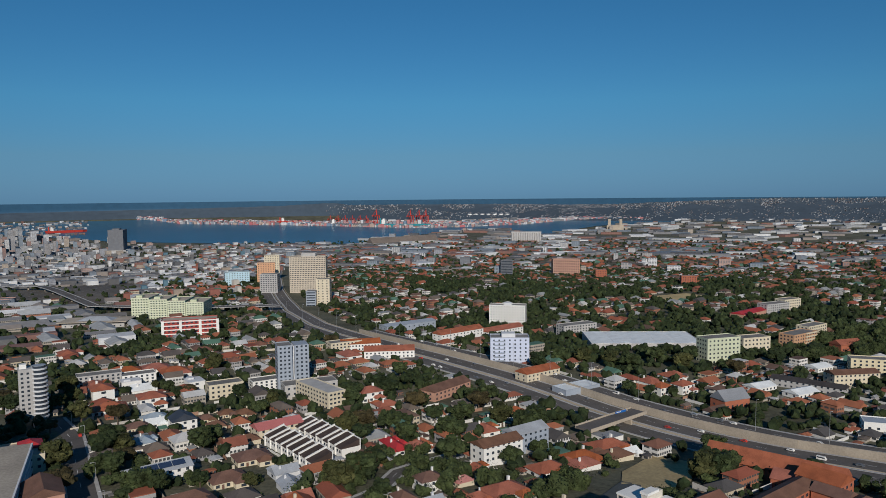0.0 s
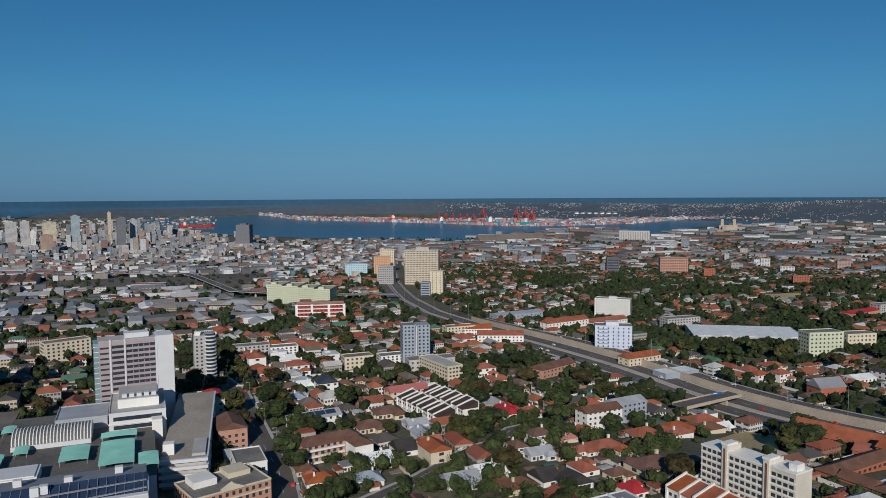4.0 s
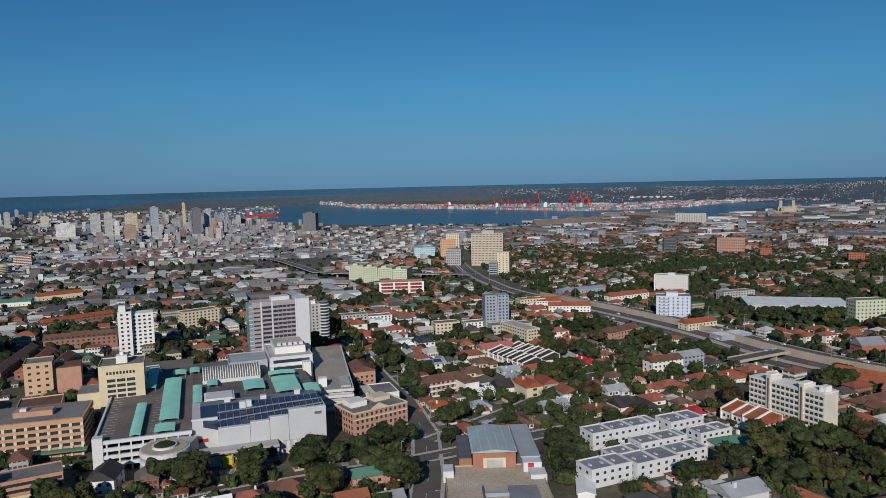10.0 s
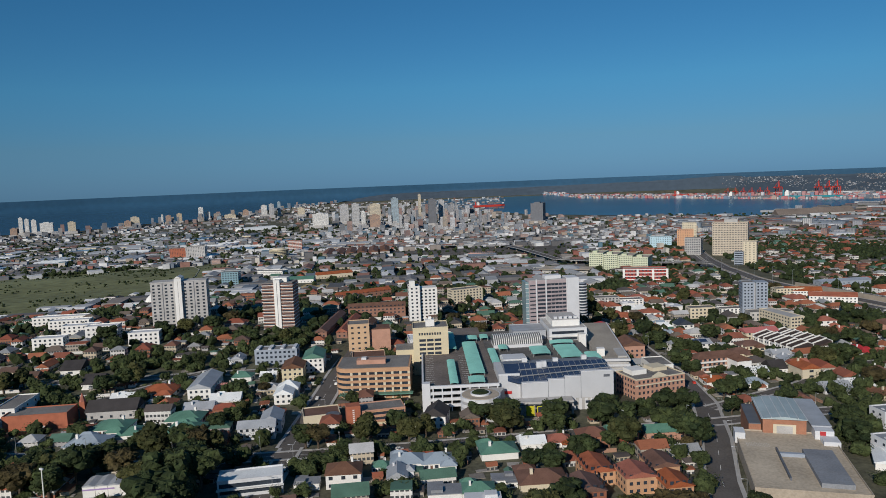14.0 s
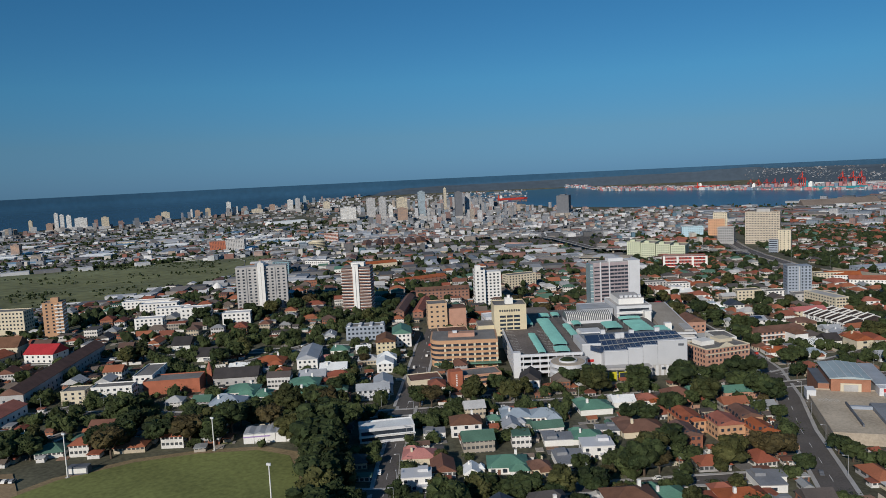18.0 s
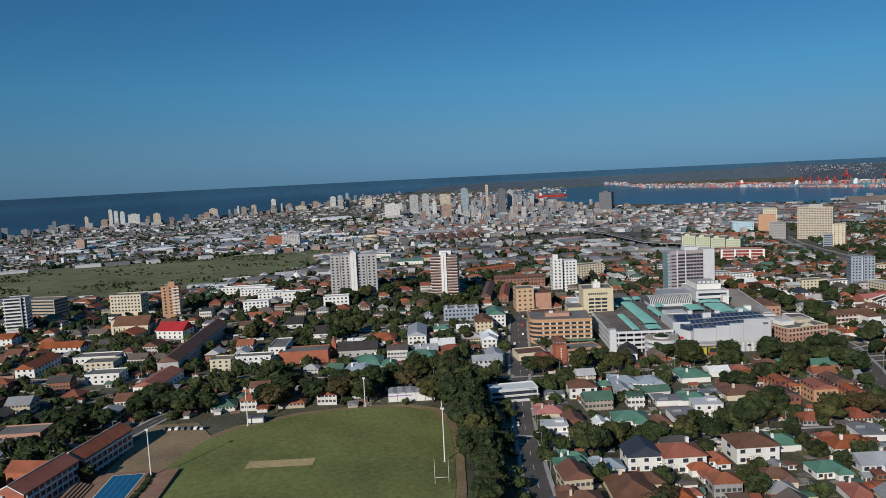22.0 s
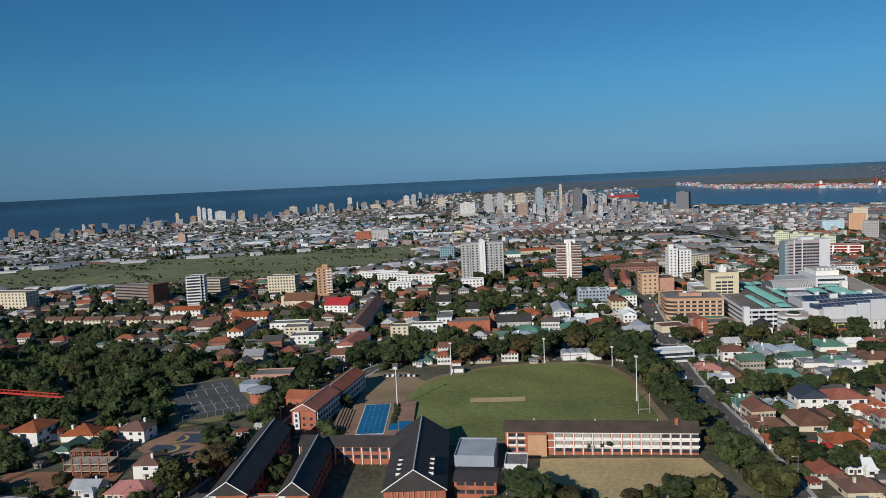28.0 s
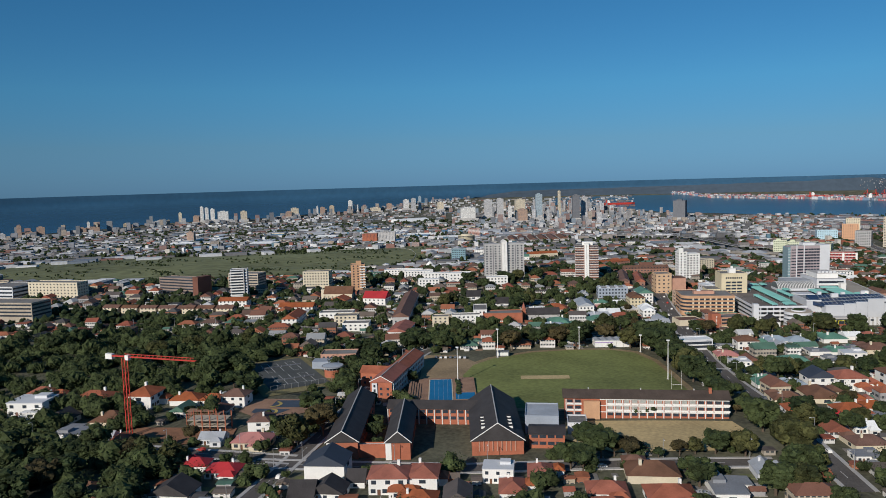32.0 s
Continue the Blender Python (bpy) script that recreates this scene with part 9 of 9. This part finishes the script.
for x, y, s in ((-425, 35, 1.2), (-432, 50, 1.3), (-420, 58, 1.2), (-445, 48, 1.3), (-440, 62, 1.2), (-455, 40, 1.2), (-418, 22, 1.0), (-428, 20, 1.0), (-396, -34, .9), (-404, -30, .9), (-411, 4, 1.0), (-414, 14, 1.0), (-417, 78, 1.3), (-409, 88, 1.3), (-402, 92, 1.3), (-393, 97, 1.3), (-384, 95, 1.2), (-397, 34, .9), (-422, 90, 1.3), (-345, -92, .9), (-352, -80, .8), (-338, -104, .6), (-234, -22, .6), (-228, -20, .7), (-372, -52, 1.0)):
    tree(x, y, 0, s)
for x, y, s in ((-372, -98, 1.35), (-378, -88, 1.1)):
    tree(x, y, 4, s)


for x, y, k, s in ((-253, 142, 2, 1.8), (-244, 124, 7, 1.6), (-237, 107, 5, 1.8), (-247, 154, 7, 1.5), (-228, 92, 2, 1.5), (-262, 160, 5, 1.7), (-216, 62, 5, 1.6)):
    tree(x, y, k, s)


def suburb():
    rng = random.Random(21)
    yards, fences = Geo(), Geo()
    walls, roofs, shrubs, far_trees, near, forest, sheds = Geo(), Geo(), [], [], [], [], Geo()
    plots = []
    for i in range(-120, 130):
        for j in range(-40, 120):
            u, v = i * 19.0 + rng.uniform(-3, 3), j * 23.0 + rng.uniform(-3, 3) + (i // 6 % 2) * 7
            x, y = u * E2[0] - v * E2[1] - 75, u * E2[1] + v * E2[0] - 145
            r = math.hypot(x + 75, y + 145)
            if r < 2100 and in_sight(x, y) and not inside(RACECOURSE, x, y):
                plots.append((r, x, y))
    plots.sort()
    for r, x, y in plots:
        if any(inside(q, x, y) for q in WOODS):
            for q in range(4):
                tx, ty = x + rng.uniform(-11, 11), y + rng.uniform(-13, 13)
                if free(tx, ty, 1):
                    forest.append((tx, ty, rng.choice((3, 4.2, 5.5, 7, 8))))
            continue
        yaw = 22 + rng.choice((0, 0, 0, 90, -90, 180)) + rng.uniform(-5, 5)
        bearing = math.degrees(math.atan2(-(x + 75), y + 145))
        if r > 1050 and bearing > 4 and rng.random() < .75:
            if free(x, y, 10) and rng.random() < .6:
                w, d = rng.uniform(16, 60), rng.uniform(12, 26)
                m = pose(x, y, land(x, y), 0, 0, 22 + rng.choice((0, 90)) + rng.uniform(-4, 4))
                if rng.random() < .5:
                    sheds.moved(Geo().box(-w / 2, -d / 2, -3, w / 2, d / 2, rng.uniform(3.5, 9)), m)
                else:
                    walls.moved(Geo().box(-w / 2, -d / 2, -3, w / 2, d / 2, 4.5), m)
                    sheds.moved(Geo().gable(-w / 2, -d / 2, w / 2, d / 2, 4.5, d * .18), m)
                keep_off(x, y, 22, -w / 2, -d / 2, w / 2, d / 2)
            elif rng.random() < .4:
                far_trees.append((x, y, rng.uniform(3, 7)))
            continue
        leafy_patch = noise.noise((x / 75, y / 75, 4.2)) > (-.02 if x > 250 and y > 350 else .24 if r > 420 else .48)
        if (x > 250 and abs(y - 700 + .3 * (x - 480)) < 60) or (-560 < x < -470 and y < 20) or (285 < x < 400 and 640 < y < 745):
            leafy_patch = True
        if leafy_patch:
            for q in range(5):
                tx, ty = x + rng.uniform(-11, 11), y + rng.uniform(-13, 13)
                if free(tx, ty, .5):
                    (forest if r < 420 else shrubs if r < 640 else far_trees).append((tx, ty, rng.uniform(3.2, 7)))
            continue
        built = free(x, y, 6.5) and rng.random() < (0.86 if r < 700 else 0.72)
        if built:
            if len(near) < 12 and r < 520:
                near.append((x, y))
                house(rng.choice((0, 0, 1, 2, 3, 4, 5, 5, 6, 7, 8, 9, 10, 10, 11)), x, y, yaw)
            else:
                w, d, h = rng.uniform(9, 17), rng.uniform(8, 12), rng.choice((3, 3, 3.3, 6, 6.4)) if rng.random() < .95 or r < 900 else rng.uniform(7, 11)
                m = pose(x, y, land(x, y), 0, 0, yaw)
                walls.moved(Geo().box(-w / 2, -d / 2, -3, w / 2, d / 2, h), m)
                if h > 6.9 or rng.random() < .1:
                    roofs.moved(Geo().box(-w / 2, -d / 2, h + .01, w / 2, d / 2, h + .4), m)
                elif rng.random() < .6:
                    roofs.moved(Geo().hip(-w / 2, -d / 2, w / 2, d / 2, h, d * .28), m)
                else:
                    roofs.moved(Geo().gable(-w / 2, -d / 2, w / 2, d / 2, h, d * .3), m)
                keep_off(x, y, yaw, -w / 2, -d / 2, w / 2, d / 2)
        if r < 1000 and free(x, y, -30) is not None:
            z = land(x, y)
            turn = pose(x, y, z, 0, 0, 22)
            for q in range(8 if r < 560 else 4):
                a, b = rng.uniform(-9, 9), rng.uniform(-11, 11)
                w, d = rng.uniform(2.5, 7), rng.uniform(2.5, 6)
                p = turn @ Vector((a, b, 0))
                if free(p.x, p.y, 1.6):
                    if rng.random() < .4:
                        m = pose(p.x, p.y, land(p.x, p.y), 0, 0, yaw)
                        walls.moved(Geo().box(-w / 2, -d / 2, -2, w / 2, d / 2, 2.4), m)
                        roofs.moved(Geo().gable(-w / 2, -d / 2, w / 2, d / 2, 2.4, rng.choice((.3, .3, 1.2))), m)
                        keep_off(p.x, p.y, yaw, -w / 2, -d / 2, w / 2, d / 2)
                    else:
                        yards.moved(Geo().box(-w / 2, -d / 2, -2, w / 2, d / 2, .32), pose(p.x, p.y, land(p.x, p.y), 0, 0, yaw))
            for u0, v0, u1, v1 in ((-9.5, -11.5, 9.5, -11.3), (9.3, -11.5, 9.5, 11.5)):
                p = turn @ Vector(((u0 + u1) / 2, (v0 + v1) / 2, 0))
                if free(p.x, p.y, 4) and rng.random() < .75:
                    k = rng.uniform(.5, 1)
                    fences.moved(Geo().box(-(u1 - u0) / 2 * k, -(v1 - v0) / 2 * k, -2, (u1 - u0) / 2 * k, (v1 - v0) / 2 * k, 2.0), pose(p.x, p.y, land(p.x, p.y), 0, 0, 22))
        for q in range(2 if r < 450 else 4 if r < 900 else 3):
            tx, ty = x + rng.uniform(-12, 12), y + rng.uniform(-12, 12)
            if rng.random() < .8 and free(tx, ty, 0.6):
                if r < 430 and len(TREES) < 298 and q < 2:
                    if rng.random() < .12:
                        palm(tx, ty, rng.uniform(.7, 1.2))
                    else:
                        tree(tx, ty, None, rng.uniform(.45, .95))
                elif r < 1000:
                    (shrubs if r < 600 else far_trees).append((tx, ty, rng.uniform(2.0, 6.5) if q < 3 else rng.uniform(1.2, 2.5)))
                else:
                    far_trees.append((tx, ty, rng.uniform(3, 8)))
    tagged(new("suburb_walls", walls.mesh("suburb_walls", WALLS)), "white and cream walls of the further suburb houses", "houses", kind="stuff")
    tagged(new("suburb_roofs", roofs.mesh("suburb_roofs", ROOFS)), "terracotta, grey and brown roofs of the further suburb", "roofs", kind="stuff")
    tagged(new("workshop_roofs", sheds.mesh("workshop_roofs", SHEDS)), "grey and brown workshop roofs beside the rail yards", "sheds", kind="stuff")
    tagged(new("paved_yards", yards.mesh("paved_yards", YARDS)), "pale paved yards and driveways between the houses", "yards", kind="stuff")
    tagged(new("garden_walls", fences.mesh("garden_walls", FENCES)), "white and grey garden walls between the plots", "walls", kind="stuff")
    for track, side, width, hgt in ROADS:
        if width < 10:
            for i in range(1, len(track) - 1):
                for e in (-1, 1):
                    if rng.random() < .5:
                        o = e * (width / 2 + rng.uniform(2.2, 5))
                        x, y = track[i][0] + side[i][0] * o, track[i][1] + side[i][1] * o
                        if free(x, y, -1.0) and in_sight(x, y) and min((x - a) ** 2 + (y - b) ** 2 for a, b in TREES) > 16:
                            shrubs.append((x, y, rng.uniform(2.5, 4.6)))
    wood("woodland", "dense dark green woodland crowns of the park", forest, 3)
    wood("garden_trees", "dark green garden trees between the houses", shrubs, 2)
    rr = random.Random(77)
    for i in range(520):
        x, y = rr.uniform(-1900, -850), rr.uniform(440, 1440)
        if inside(RACECOURSE, x, y) and noise.noise((x / 130, y / 90, 7)) > .02:
            for q in range(5):
                far_trees.append((x + rr.uniform(-38, 38), y + rr.uniform(-12, 12), rr.uniform(1.4, 3.8)))
    for i in range(260):
        f = rr.random()
        x, y = -1700 + 420 * f + rr.uniform(-20, 20), 1035 + 300 * f + rr.uniform(-26, 26)
        far_trees.append((x, y, rr.uniform(4, 9)))
    for i in range(6500):
        b, r = rr.uniform(-46, 62), rr.uniform(1500, 3250)
        x, y = at_bearing(b, r)
        if rr.random() < (.9 if b < 0 or b > 27 else .6) and free(x, y, 2) and not inside(RACECOURSE, x, y):
            far_trees.append((x, y, rr.uniform(3.5, 8)))
    for i in range(2200):
        b, r = rr.uniform(24, 62), rr.uniform(1900, 3300)
        x, y = at_bearing(b, r)
        if not inside(RACECOURSE, x, y) and noise.noise((x / 160, y / 160, 1)) > -.15:
            far_trees.append((x, y, rr.uniform(5, 11)))
    wood("far_trees", "dark tree clumps scattered through the far suburbs", far_trees, 1)



def warehouses():
    """Long low warehouses on the flats between the racecourse and the sea front."""
    rng = random.Random(64)
    tints = (SHEET_WHITE, SHEET_GREY, SHEETDARK, SHEET_GREY, mat("blue_warehouse_sheet", (0.16, 0.27, 0.38), .6, .2), SHEET_WHITE)
    for i in range(46):
        x, y = at_bearing(rng.uniform(25, 52), rng.uniform(1900, 2900))
        if inside(RACECOURSE, x, y):
            continue
        w, d, h = rng.uniform(60, 150), rng.uniform(28, 55), rng.uniform(7, 11)
        t = thing("warehouse", x, y, 22 + rng.choice((0, 0, 90)) + rng.uniform(-6, 6), "long low warehouse with a sheeted roof on the flats", "warehouse", group="warehouses")
        part("wall", Geo().box(0, 0, -3, w, d, h), rng.choice((LGREY, GREYW, CREAM, BLUEGREY)), t)
        roof = Geo()
        for k in range(3):
            roof.gable(0, d * k / 3, w, d * (k + 1) / 3, h, 2.0, .3)
        part("roof", roof, rng.choice(tints), t)
        keep_off(x, y, 22, 0, 0, w, d)


sheet("racecourse", RACECOURSE, 0, RACEGRASS, "pale green open racecourse grass with bushes", draped=True, cell=30, lift=0.5)
warehouses()
suburb()


def race_rail():
    """The pale running rail round the near bend of the course."""
    t = thing("running_rail", -1000, 1050, 0, "pale running rail round the bend of the racecourse", "rail", z=0)
    pts = [(-868, 890), (-866, 960), (-915, 1070), (-985, 1180), (-1080, 1290), (-1200, 1360), (-1330, 1290)]
    for (x0, y0), (x1, y1) in zip(pts, pts[1:]):
        n = math.hypot(x1 - x0, y1 - y0)
        s, c = (y1 - y0) / n, (x1 - x0) / n
        z0, z1 = land(x0, y0) + 1.2, land(x1, y1) + 1.2
        q = [(x0 + 1000, y0 - 1050, z0), (x1 + 1000, y1 - 1050, z1)]
        part("rail", Geo().solid([(q[0][0] + s * .22, q[0][1] - c * .22, z0 - .6), (q[1][0] + s * .22, q[1][1] - c * .22, z1 - .6), (q[1][0] - s * .22, q[1][1] + c * .22, z1 - .6), (q[0][0] - s * .22, q[0][1] + c * .22, z0 - .6)],
                                 [(q[0][0] + s * .22, q[0][1] - c * .22, z0 + .4), (q[1][0] + s * .22, q[1][1] - c * .22, z1 + .4), (q[1][0] - s * .22, q[1][1] + c * .22, z1 + .4), (q[0][0] - s * .22, q[0][1] + c * .22, z0 + .4)]), GREYW, t)


race_rail()
